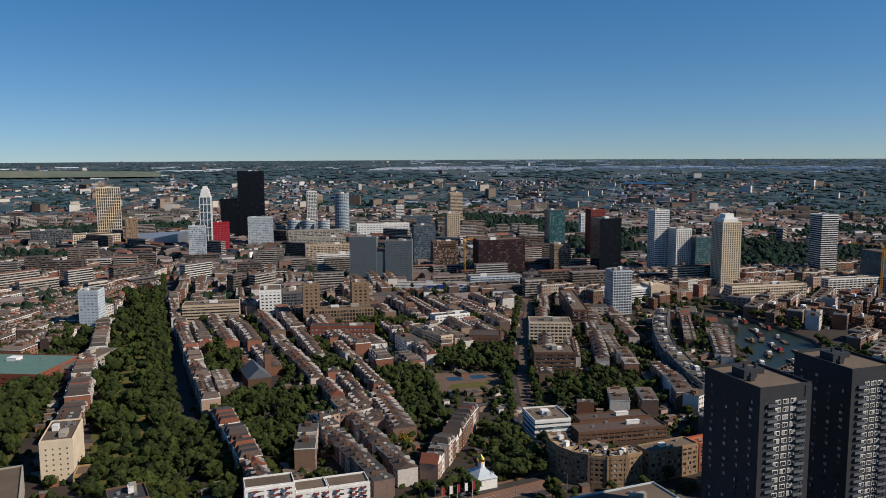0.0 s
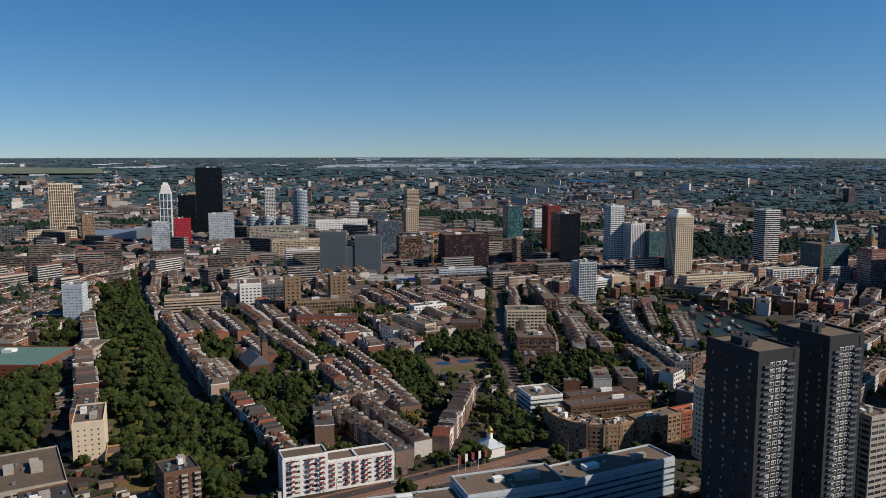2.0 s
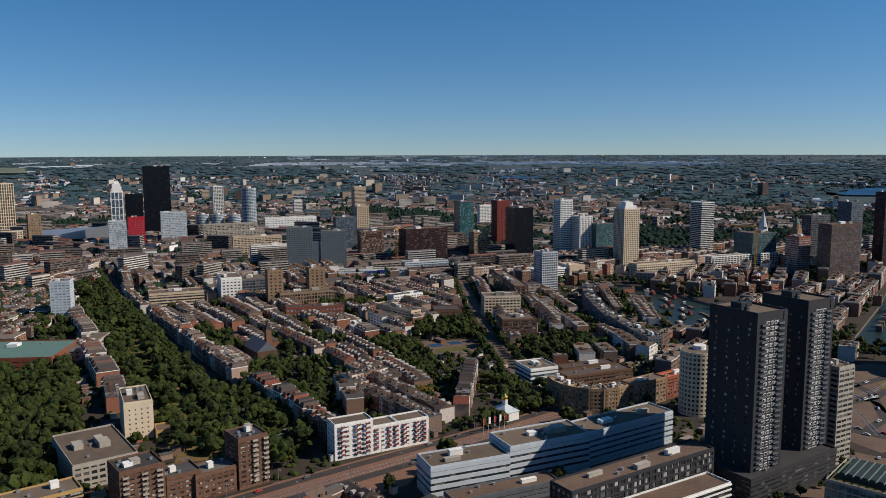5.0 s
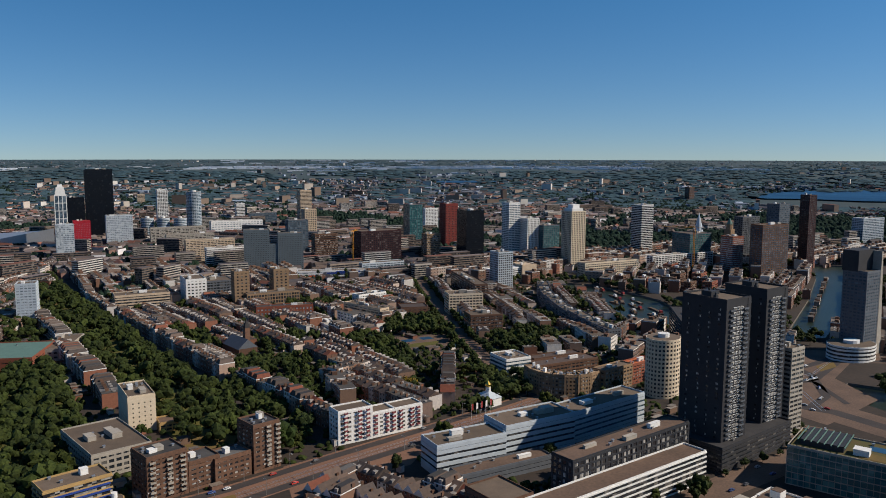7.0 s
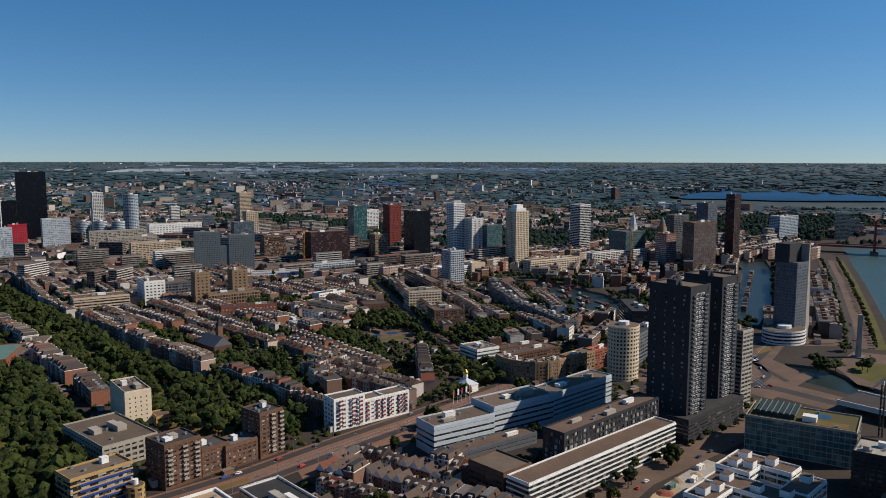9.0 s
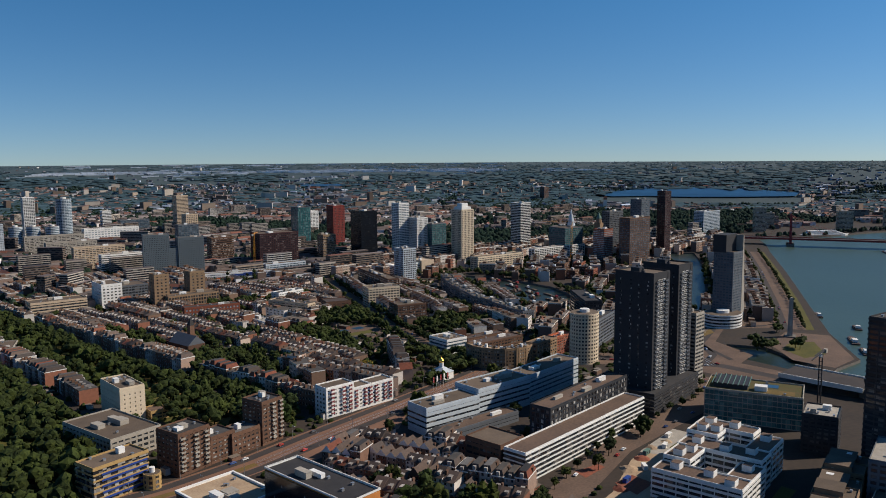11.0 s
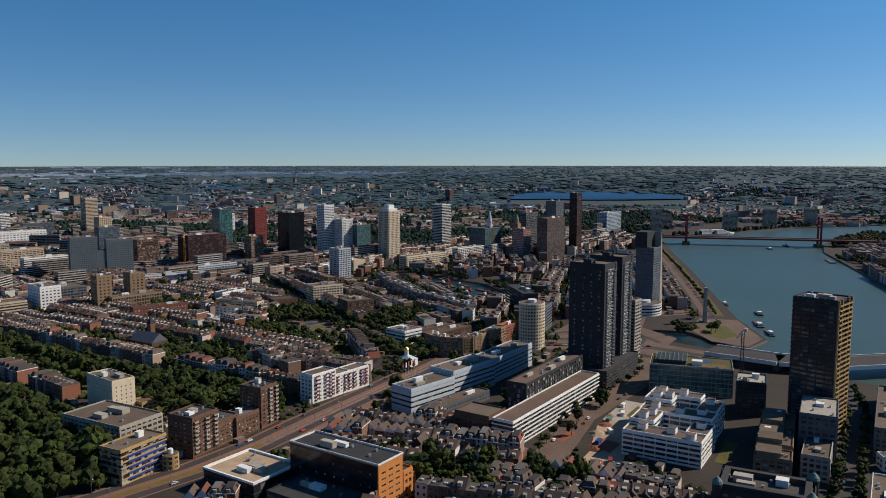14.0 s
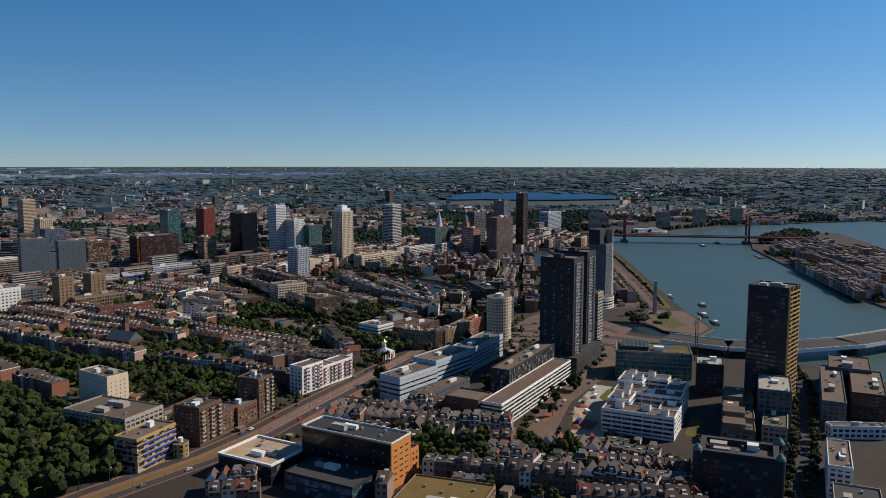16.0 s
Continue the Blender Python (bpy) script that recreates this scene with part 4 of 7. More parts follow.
for sx, sy in ((-1, -1), (-1, 1), (1, -1)):
    bm = B(); prism(bm, circle(2.4, 12, sx * 13, sy * 21), 0, 26); part("corner_turret", bm, "darkgrey", T)
    bm = B(); prism(bm, circle(2.7, 12, sx * 13, sy * 21), 26, 27.4, top=0.85); prism(bm, circle(2.3, 12, sx * 13, sy * 21), 27.4, 29.4, top=0.25); part("cupola", bm, "copper", T, "green copper cupola")
bm = B(); ring_band(bm, 25, 41, 23, 26, 3.0, 0.0); part("mansard", bm, "bitumen", T, "dark slate mansard edge")
# red-brown stepped flats round the old harbour
for k, (x, y, a, w, h) in enumerate(((462, 826, 35, 26, 13), (478, 802, 125, 24, 16), (497, 778, 35, 24, 12), (514, 756, 35, 26, 15), (505, 812, 35, 24, 18), (530, 792, 125, 24, 13), (548, 822, 35, 28, 15), (540, 856, 125, 26, 18), (566, 876, 35, 24, 13), (562, 908, 35, 30, 16), (440, 852, 35, 24, 13), (482, 850, 125, 22, 14))):
    building("stepped_flats", "red-brown stepped flats with pale galleries", x, y, w, 13, h, a, wall="brick" if k % 3 else "redbrick", glass="gl_home", floor=3.0, bay=5, band=1.3, pier=0.7, roof="roofgrey", plant=2, group="stepped harbour flats")
# warehouse, dark blocks and the long harbour terrace
from_corner("warehouse_block", "dark long flats on the dock", 300, 500, 62, 75, 18, 27, wall="darkgrey", glass="gl_dark", floor=3.2, bay=5, band=1.5, pier=0.8, roof="bitumen", plant=2)
from_corner("apartment_block", "dark flats behind the rounded tower", 215, 420, 30, 70, 16, 26, wall="greywall", glass="gl_dark", floor=3.2, bay=5, band=1.5, pier=0.8, roof="bitumen", plant=2)
from_corner("school_building", "brown flat-roofed school range", 118, 470, 8, 60, 16, 9, wall="brick", glass="gl_dark", floor=3.3, bay=4, band=1.4, pier=0.7, roof="tiles", plant=1)
from_corner("school_building", "brown low school hall", 125, 495, 8, 50, 12, 8, wall="brick", glass="gl_dark", floor=3.3, bay=4, band=1.4, pier=0.7, roof="tiles", plant=1)
from_corner("office_building", "small white and blue office on the avenue", 92, 480, 8, 24, 26, 14, wall="white", glass="gl_blue", floor=3.4, bay=0, band=1.6, plant=2)
for k in range(9):
    t = k / 8
    x, y = 228 + 55 * t * t + 2, 560 + 245 * t
    building("terraced_flats", "long grey harbour terrace with shabby roof", x + 6, y, 31, 14, 15 + (k % 3) * 0.8, 88 - 22 * t, wall="greywall", glass="gl_home", floor=3.0, bay=3.6, band=1.3, pier=1.3, roof="roofgrey", plant=3, group="harbour terrace")
# curved brown brick flats round a court
for k in range(7):
    a = radians(175 + k * 20)
    building("apartment_block", "curved brown brick flats with gravel roof", 122 + 24 * math.cos(a), 440 + 26 * math.sin(a), 12, 11, 17.5, 175 + k * 20 + 90, wall="tan", glass="gl_home", floor=2.9, bay=3, band=1.4, pier=1.2, roof="sand", plant=1, group="curved flats")
building("apartment_block", "brown brick flats with white balconies", 158, 424, 34, 12, 17.5, 20, wall="tan", glass="gl_home", floor=2.9, bay=3.6, band=1.2, pier=1.2, roof="roofgrey", plant=1, group="curved flats")
building("apartment_block", "red brick flats with orange tiled roof", 190, 437, 30, 12, 16, 20, wall="redbrick", glass="gl_home", floor=2.9, bay=3.6, band=1.2, pier=1.2, roof="orangetile", plant=1)
# museum with a copper-green roof and its neighbours
building("museum_hall", "brick hall under a large green roof", -318, 668, 90, 62, 11, -10, wall="redbrick", glass="gl_dark", floor=5, bay=8, band=3, pier=3, roof="copper", plant=1)
building("museum_wing", "pale stone museum wing", -262, 690, 22, 60, 10, -10, wall="concrete", glass="gl_dark", floor=5, bay=6, band=2.2, pier=2, roof="roofgrey", plant=2)
# ---- the taller buildings of the centre ----
building("office_tower", "tall teal glass office tower", 301, 1392, 28.4, 28.4, 83.0, 8, wall='greywall', glass='gl_teal', floor=3.6, bay=6, band=0.3, pier=0.3)
building("office_tower", "tower with a rust-red side", 372, 1380, 26.6, 26.6, 84.0, 8, wall='redstone', glass='gl_dark', floor=3.3, bay=3.4, band=1.6, pier=1.3)
building("office_tower", "broad black glass office tower", 325, 1145, 33.7, 33.7, 88.0, 8, wall='black', glass='gl_black', floor=3.4, bay=0, band=1.4)
building("apartment_tower", "white balconied apartment tower", 416, 1177, 23.1, 23.1, 97.0, 8, wall='white', glass='gl_blue', floor=3.1, bay=6, band=1.5, pier=0.6)
building("apartment_tower", "white gridded apartment tower", 442, 1155, 24.5, 24.5, 70.0, 8, wall='white', glass='gl_dark', floor=3.2, bay=3.2, band=1.0, pier=1.3)
building("office_tower", "teal and grey glass office block", 472, 1150, 33.7, 33.7, 58.0, 8, wall='greywall', glass='gl_teal', floor=3.5, bay=4, band=0.7, pier=0.4)
building("apartment_tower", "pale blue gridded apartment tower", 266, 882, 22.5, 22.5, 50.0, 8, wall='bluepanel', glass='gl_dark', floor=3.2, bay=3.2, band=1.0, pier=0.7)
building("theatre", "beige stone hall with sloping roof", 333, 950, 24.4, 30.0, 21.0, 8, wall='beige', glass='gl_dark', floor=9, bay=0, band=7, roof='beige')
building("apartment_tower", "grey tower with white balconies", 623, 1078, 26.2, 26.2, 95.0, 8, wall='white', glass='gl_dark', floor=3.1, bay=0, band=0.9)
building("office_tower", "dark teal glass office block", 668, 999, 47.7, 40.0, 52.0, 8, wall='greywall', glass='gl_teal', floor=3.5, bay=5, band=1.0, pier=0.4)
building("apartment_tower", "tower with red and white bands", 661, 891, 23.4, 23.4, 57.0, 8, wall='redbrick', glass='gl_pale', floor=3.2, bay=0, band=1.5)
building("office_tower", "tall dark grey office slab", 749, 962, 38.7, 18.0, 80.0, 8, wall='greywall', glass='gl_dark', floor=3.4, bay=4, band=1.2, pier=0.6)
building("apartment_tower", "dark tower with white side", 749, 892, 23.5, 23.5, 105.0, 8, wall='greywall', glass='gl_blue', floor=3.2, bay=4, band=1.2, pier=0.6)
building("apartment_tower", "brown brick and white apartment tower", 694, 849, 54.7, 22.0, 78.0, 8, wall='brick', glass='gl_blue', floor=3.1, bay=5, band=1.3, pier=0.8)
building("apartment_tower", "dark red slim residential tower", 810, 893, 17.1, 17.1, 118.0, 8, wall='darkred', glass='gl_dark', floor=3.1, bay=3.5, band=1.3, pier=1.0)
building("office_tower", "blue-grey glass office slab", 1193, 1119, 66.7, 25.0, 54.0, 8, wall='bluepanel', glass='gl_blue', floor=3.4, bay=5, band=1.2, pier=0.5)
building("apartment_tower", "brown far tower with glass top", 1589, 2223, 22.6, 22.6, 67.0, 8, wall='brick', glass='gl_blue', floor=3.2, bay=5, band=1.6, pier=1.0)
building("office_tower", "very tall black glass office tower", -295, 1749, 55.2, 24.0, 148.0, 6, wall='black', glass='gl_black', floor=3.6, bay=3.6, band=0.5, pier=0.2)
building("office_tower", "lower black glass office wing", -342, 1744, 35.6, 24.0, 89.0, 6, wall='black', glass='gl_black', floor=3.6, bay=3.6, band=0.5, pier=0.2)
building("office_tower", "red panelled theatre office block", -311, 1500, 28.9, 14.0, 58.0, 10, wall='redglass', glass='gl_pale', floor=3.4, bay=3, band=2.2, pier=1.8)
building("office_tower", "mirrored glass office with wavy front", -328, 1384, 28.0, 16.0, 62.0, 10, wall='bluepanel', glass='gl_pale', floor=3.4, bay=4, band=0.9, pier=0.3)
building("office_tower", "pale blue glass office block", -250, 1578, 48.1, 24.0, 61.0, 8, wall='bluepanel', glass='gl_pale', floor=3.4, bay=3.4, band=1.2, pier=0.6)
building("apartment_tower", "slim tower with white side", -168, 1789, 22.1, 22.1, 101.0, 8, wall='white', glass='gl_dark', floor=3.2, bay=3.5, band=1.0, pier=0.8)
building("apartment_block", "long striped apartment slab", -140, 1560, 106.1, 14.0, 36.0, 8, wall='concrete', glass='gl_home', floor=3.0, bay=8, band=1.4, pier=1.4)
building("apartment_block", "long slab with pale balconies", -121, 1456, 86.9, 14.0, 32.0, 8, wall='concrete', glass='gl_home', floor=3.0, bay=7, band=1.4, pier=1.2)
building("apartment_block", "beige apartment slab with balconies", -94, 1306, 81.8, 14.0, 36.0, 8, wall='beige', glass='gl_home', floor=3.0, bay=6, band=1.4, pier=1.0)
building("office_tower", "long white-banded office slab", -74, 1200, 66.1, 16.0, 33.0, 8, wall='white', glass='gl_dark', floor=3.3, bay=0, band=1.4)
building("office_tower", "wide white office range", -9, 1756, 116.5, 20.0, 30.0, 8, wall='white', glass='gl_pale', floor=5, bay=7, band=2.6, pier=2.0)
building("clinic_tower", "brown concrete stair tower of a clinic", -85, 863, 17.5, 17.5, 43.0, 8, wall='tan', glass='gl_dark', floor=4, bay=6, band=2.0, pier=3.0)
building("clinic_tower", "brown concrete twin stair tower", -33, 903, 19.4, 19.4, 38.0, 8, wall='tan', glass='gl_dark', floor=4, bay=6, band=2.0, pier=3.0)
building("clinic", "brown ribbed clinic range with green creeper", -49, 855, 63.5, 18.0, 17.0, 8, wall='tan', glass='gl_dark', floor=4, bay=3.4, band=1.2, pier=0.8)
building("clinic", "white panelled clinic building", -137, 917, 24.0, 40.0, 30.0, 8, wall='white', glass='gl_dark', floor=3.6, bay=5, band=2.2, pier=2.0)
building("clinic", "grey banded clinic wing beside the white one", -108, 925, 32.0, 34.0, 25.0, 8, wall='greywall', glass='gl_dark', floor=3.6, bay=4, band=1.3, pier=0.6)
building("clinic", "long low banded clinic building", -197, 881, 60.3, 26.0, 20.0, 8, wall='beige', glass='gl_dark', floor=3.6, bay=0, band=1.6)
building("apartment_tower", "blue-grey apartment tower by the park", -310, 836, 19.5, 19.5, 45.0, 0, wall='bluepanel', glass='gl_pale', floor=3.1, bay=4, band=1.6, pier=1.0)
building("office_tower", "dark red-brown stepped office", 168, 1171, 71.4, 34.0, 56.0, 8, wall='darkred', glass='gl_dark', floor=3.3, bay=3.5, band=1.3, pier=0.9)
building("apartment_tower", "white banded far apartment tower", 35, 2137, 22.5, 22.5, 45.0, 8, wall='white', glass='gl_dark', floor=4, bay=0, band=2)
building("office_tower", "dark blue glass office block far off", 73, 1949, 71.3, 20.0, 32.0, 8, wall='greywall', glass='gl_blue', floor=4, bay=0, band=1)
building("apartment_tower", "beige apartment tower with a dark side", 159, 1819, 27.8, 27.8, 94.0, 8, wall='beige', glass='gl_dark', floor=3.2, bay=0, band=1.8)
building("office_tower", "beige office with square windows", 137, 1637, 26.2, 26.2, 61.0, 8, wall='beige', glass='gl_dark', floor=4, bay=4.5, band=1.8, pier=1.8)
building("office_tower", "dark blue-grey glass office", 63, 1349, 37.4, 18.0, 62.0, 8, wall='greywall', glass='gl_blue', floor=3.5, bay=5, band=0.9, pier=0.4)
building("apartment_block", "brown terraced block of apartments", 89, 1222, 39.6, 20.0, 48.0, 8, wall='brick', glass='gl_home', floor=3.1, bay=0, band=1.5)
building("apartment_tower", "far tan tower block", -233, 2754, 24.2, 24.2, 44.0, 8, wall='beige', glass='gl_dark', floor=4, bay=0, band=2)
building("office_tower", "long blue-white office range", 146, 1068, 69.5, 18.0, 17.0, 8, wall='bluepanel', glass='gl_blue', floor=3.3, bay=6, band=1.4, pier=0.6)
building("office_tower", "long cream office range by the harbour", 469, 936, 102.4, 18.0, 21.0, 8, wall='cream', glass='gl_dark', floor=3.4, bay=3.5, band=1.5, pier=0.8, plant=4)
building("apartment_block", "long low range with white galleries", 629, 975, 131.7, 14.0, 21.0, 8, wall='white', glass='gl_dark', floor=3.0, bay=6, band=1.0, pier=0.8)
building("office_tower", "tall beige ribbed office tower", -618, 1802, 49.3, 20.0, 113.0, 20, wall='cream', glass='gl_dark', floor=7, bay=4.4, band=1.1, pier=1.3)
building("office_tower", "low gridded white base building", -581, 1617, 86.3, 40.0, 28.0, 20, wall='cream', glass='gl_dark', floor=4.5, bay=4.5, band=1.6, pier=1.4)
building("apartment_tower", "tan stepped apartment tower", -517, 1632, 22.8, 22.8, 58.0, 20, wall='tan', glass='gl_home', floor=3.2, bay=5, band=1.6, pier=1.6)
building("office_tower", "long dark gridded office", -693, 1674, 76.3, 20.0, 31.0, 20, wall='greywall', glass='gl_dark', floor=4, bay=5, band=1.2, pier=1.0)
building("apartment_block", "brown stepped flats with galleries", 260, 1162, 25.7, 20.0, 48.0, 8, wall='tan', glass='gl_home', floor=3.0, bay=0, band=1.4)
building("apartment_tower", "pale far apartment tower", 432, 1668, 33.3, 14.0, 54.0, 8, wall='white', glass='gl_dark', floor=3.4, bay=4, band=1.6, pier=1.4)
# ---- landmarks with a shape of their own ----
T = building("apartment_tower", "tall cream gridded tower with white crown", 453, 1018, 27, 27, 92, 8, wall="cream", glass="gl_dark", floor=3.1, bay=3.4, band=1.0, pier=1.3, plant=0)
for w, z0, z1 in ((21, 92, 97), (13, 97, 103)):
    bm = B()
    box(bm, -w / 2, w / 2, -w / 2, w / 2, z0, z1)
    part("crown_stage", bm, "white", T, "white set-back crown")
T = building("hotel_tower", "slender silver tower with white ribs", -350, 1555, 21, 21, 104, 6, wall="white", glass="gl_blue", floor=14, bay=7, band=1.2, pier=1.3, plant=0)
for w, z0, z1 in ((18, 104, 112), (15, 112, 119), (9, 119, 124)):
    bm = B()
    box(bm, -w / 2, w / 2, -w / 2, w / 2, z0, z1, taper=0.6)
    part("top_stage", bm, "white", T, "white ribbed set-back top")
round_building("apartment_tower", "round blue-white glass tower", -100, 1772, 16, 97, "bluepanel", glass="gl_blue", piers=20, band=1.0, pier=0.5, floor=3.3, arc=24)
for x, y in ((-199, 1692), (-167, 1681), (-133, 1669)):
    round_building("drum_building", "round pale striped drum building", x, y, 13, 46, "bluepanel", glass="gl_blue", piers=0, band=1.6, floor=3.6, arc=24)
building("apartment_block", "dark green-grey block with a grid of windows", -34, 1136, 38, 20, 66, -6, wall="bluegrey", glass="gl_dark", floor=3.1, bay=2.6, band=1.7, pier=1.5)
building("apartment_block", "low middle of the dark window-grid block", -9, 1134, 12, 18, 44, -6, wall="bluegrey", glass="gl_dark", floor=3.1, bay=2.6, band=1.7, pier=1.5, plant=0)
building("apartment_block", "second half of the dark window-grid block", 17, 1131, 38, 20, 60, -6, wall="bluegrey", glass="gl_dark", floor=3.1, bay=2.6, band=1.7, pier=1.5)
# riverside tower that leans outward
T = building("apartment_tower", "grey-blue tower with stepped leaning top", 430, 442, 22, 22, 78, 14, wall="greywall", glass="gl_blue", floor=3.0, bay=4, band=1.5, pier=1.0, plant=1)
bm = B()
prism(bm, [(-12, -3), (14, -3), (14, 12), (-12, 12)], 78, 97)
part("upper_tower", bm, "darkgrey", T, "dark upper storeys")
bm = B()
vs = [bm.verts.new(p) for p in ((12.4, -11, 0), (21, -11, 0), (21, 11, 0), (12.4, 11, 0), (12.4, -11, 96), (14, -11, 96), (14, 11, 96), (12.4, 11, 96))]
for fc in BOX:
    bm.faces.new([vs[i] for i in fc])
part("leaning_side", bm, "concrete", T, "pale slanting side wall")
round_building("podium", "low round white podium of the riverside tower", 412, 432, 22, 14, "white", glass="gl_dark", piers=0, band=1.6, floor=3.4, category="podium", ry=18)
# station: a long metal roof lifting to a prow
T = thing("railway_station", -440, 1600, 0, 14, "railway station under a sweeping metal roof", "station")
bm = B()
vs = [bm.verts.new(p) for p in ((-60, 0, 10), (70, -5, 10), (70, 160, 12), (-60, 160, 12), (-60, 0, 14), (70, -5, 36), (70, 160, 18), (-60, 160, 16))]
for fc in BOX:
    bm.faces.new([vs[i] for i in fc])
part("roof", bm, "steel", T, "sweeping grey metal roof")
bm = B()
box(bm, -58, 66, 6, 155, 0, 10.2)
part("hall", bm, "gl_dark", T)
take(-440, 1680, 140, 170, 14)
# church with a blue spire, domed hall
T = thing("church", 690, 1010, 0, 20, "stone church tower with pale blue spire", "church")
bm = B(); box(bm, -7, 7, -7, 7, 0, 52); part("tower", bm, "beige", T)
bm = B(); prism(bm, circle(8, 8), 52, 84, top=0.03); part("spire", bm, "bluepanel", T, "pale blue pointed spire")
bm = B(); box(bm, -14, 14, 7, 50, 0, 24); part("nave", bm, "beige", T)
T = thing("town_hall_tower", 700, 945, 0, 20, "ochre stone tower with copper cap", "tower")
bm = B(); box(bm, -6, 6, -6, 6, 0, 62); part("tower", bm, "tan", T)
bm = B(); prism(bm, circle(6, 10), 62, 70, top=0.7); part("lantern", bm, "tan", T)
bm = B(); prism(bm, circle(5, 10), 70, 80, top=0.1); part("cap", bm, "copper", T, "green copper cap")
# orange and blue long range
T = building("school_range", "long low range with orange and blue panels", 60, 1020, 100, 16, 15, -8, wall="white", glass="gl_pale", floor=3.6, bay=6, band=1.6, pier=0.6, plant=2)
for u, mt, z in ((-36, "orangered", 3.2), (-36, "orangered", 6.9), (20, "orangered", 3.2), (8, "blue", 10.6), (22, "blue", 12.4)):
    bm = B(); box(bm, u - 17, u + 17, -8.6, -8.2, z, z + 2.2); part("panel", bm, mt, T, "coloured front panel")
# little orthodox church
T = thing("chapel", 50, 420, 0, 20, "small white chapel with a gilded onion dome", "church")
bm = B(); box(bm, -6, 6, -8, 8, 0, 6); part("wall", bm, "white", T)
bm = B(); prism(bm, [(-6.5, -8.5), (6.5, -8.5), (6.5, 8.5), (-6.5, 8.5)], 6, 10, top=0.15); part("roof", bm, "bluepanel", T, "pale green-blue hipped roof")
bm = B(); prism(bm, circle(1.9, 12), 8, 13); part("drum", bm, "white", T)
bm = B()
for r0, z0, r1, z1 in ((1.6, 13, 2.4, 14), (2.4, 14, 2.3, 15), (2.3, 15, 1.1, 16.3), (1.1, 16.3, 0.15, 17.4), (0.15, 17.4, 0.1, 19)):
    prism(bm, circle(r0, 12), z0, z1, top=r1 / r0)
part("onion_dome", bm, "gold", T, "gilded onion dome")
take(50, 420, 16, 20, 20)
# ship memorial blade
T = thing("memorial", 425, 359, 0, 30, "tall pale curved bow memorial on the quay", "monument")
bm = B()
prism(bm, [(-3.5, -2.5), (3.0, 0), (-3.5, 2.5), (-4.5, 0)], 0, 40, top=0.75)
part("blade", bm, "concrete", T)
bm = B(); box(bm, -7, 7, -5, 5, 0, 1.2); part("plinth", bm, "stone", T)

# suspension bridge with red pylons
bx, by, ux, uy = 1236, 764, 163 / 272.2, -218 / 272.2
bang = math.degrees(math.atan2(uy, ux))
T = thing("suspension_bridge", bx, by, 0, bang, "red cable-stayed road bridge over the river", "bridge")
bm = B(); box(bm, -260, 250, -15, 15, 11.0, 13.2); part("deck", bm, "redsteel", T)
bm = B(); box(bm, -260, 250, -12, 12, 13.2, 13.4); part("road_surface", bm, "asphalt", T)
for s in (-15.2, 14.8):
    bm = B(); box(bm, -260, 250, s, s + 0.4, 13.2, 14.6); part("railing", bm, "redsteel", T)
for u in (-136, 136):
    for s in (-17, 14):
        bm = B(); box(bm, u - 2.2, u + 2.2, s, s + 3.4, -3, 62, taper=0.5); part("pylon_leg", bm, "redsteel", T)
    bm = B(); box(bm, u - 1.8, u + 1.8, -14, 14, 40, 43.5); part("pylon_beam", bm, "redsteel", T)
    bm = B(); box(bm, u - 7, u + 7, -22, 22, -5, 3); part("pier_base", bm, "stone", T)
    for s in (-15.5, 15.5):
        for e in (-118, -80, -45, 45, 80, 118):
            bm = B()
            p, q = Vector((u, s, 60)), Vector((u + e, s, 13.5))
            dv = (q - p).normalized()
            nrm = Vector((0, 0.14, 0)); up = dv.cross(nrm).normalized() * 0.14
            a = [bm.verts.new(v) for v in (p + nrm, p + up, p - nrm, p - up)]
            b = [bm.verts.new(v) for v in (q + nrm, q + up, q - nrm, q - up)]
            for i in range(4):
                bm.faces.new((a[i], a[(i + 1) % 4], b[(i + 1) % 4], b[i]))
            part("stay_cable", bm, "redsteel", T)
# low bridge with a white edge
T = thing("road_bridge", 0, 0, 0, 0, "grey road bridge deck with white edge over the river", "bridge")
HB = [(286, 262), (300, 205), (325, 168), (397, 128), (520, 92), (700, 20), (900, -90)]
for (x0, y0), (x1, y1) in zip(HB, HB[1:]):
    L, a = math.hypot(x1 - x0, y1 - y0), math.degrees(math.atan2(y1 - y0, x1 - x0))
    for nm, s0, s1, z0, z1, mt in (("deck", -17, 17, 6.2, 8.2, "stone"), ("road_surface", -15, 15, 8.2, 8.35, "asphalt"), ("edge_beam", -17.6, -17, 5.8, 9.4, "white"), ("edge_beam", 17, 17.6, 5.8, 9.4, "white")):
        bm = B(); box(bm, -L / 2 - 2, L / 2 + 2, s0, s1, z0, z1)
        o = part(nm, bm, mt, T)
        o.matrix_basis = pose((x0 + x1) / 2, (y0 + y1) / 2, 0, 0, 0, a)
    bm = B(); box(bm, -2, 2, -12, 12, -5, 6.2)
    part("bridge_pier", bm, "stone", T).matrix_basis = pose(x1, y1, 0, 0, 0, a)

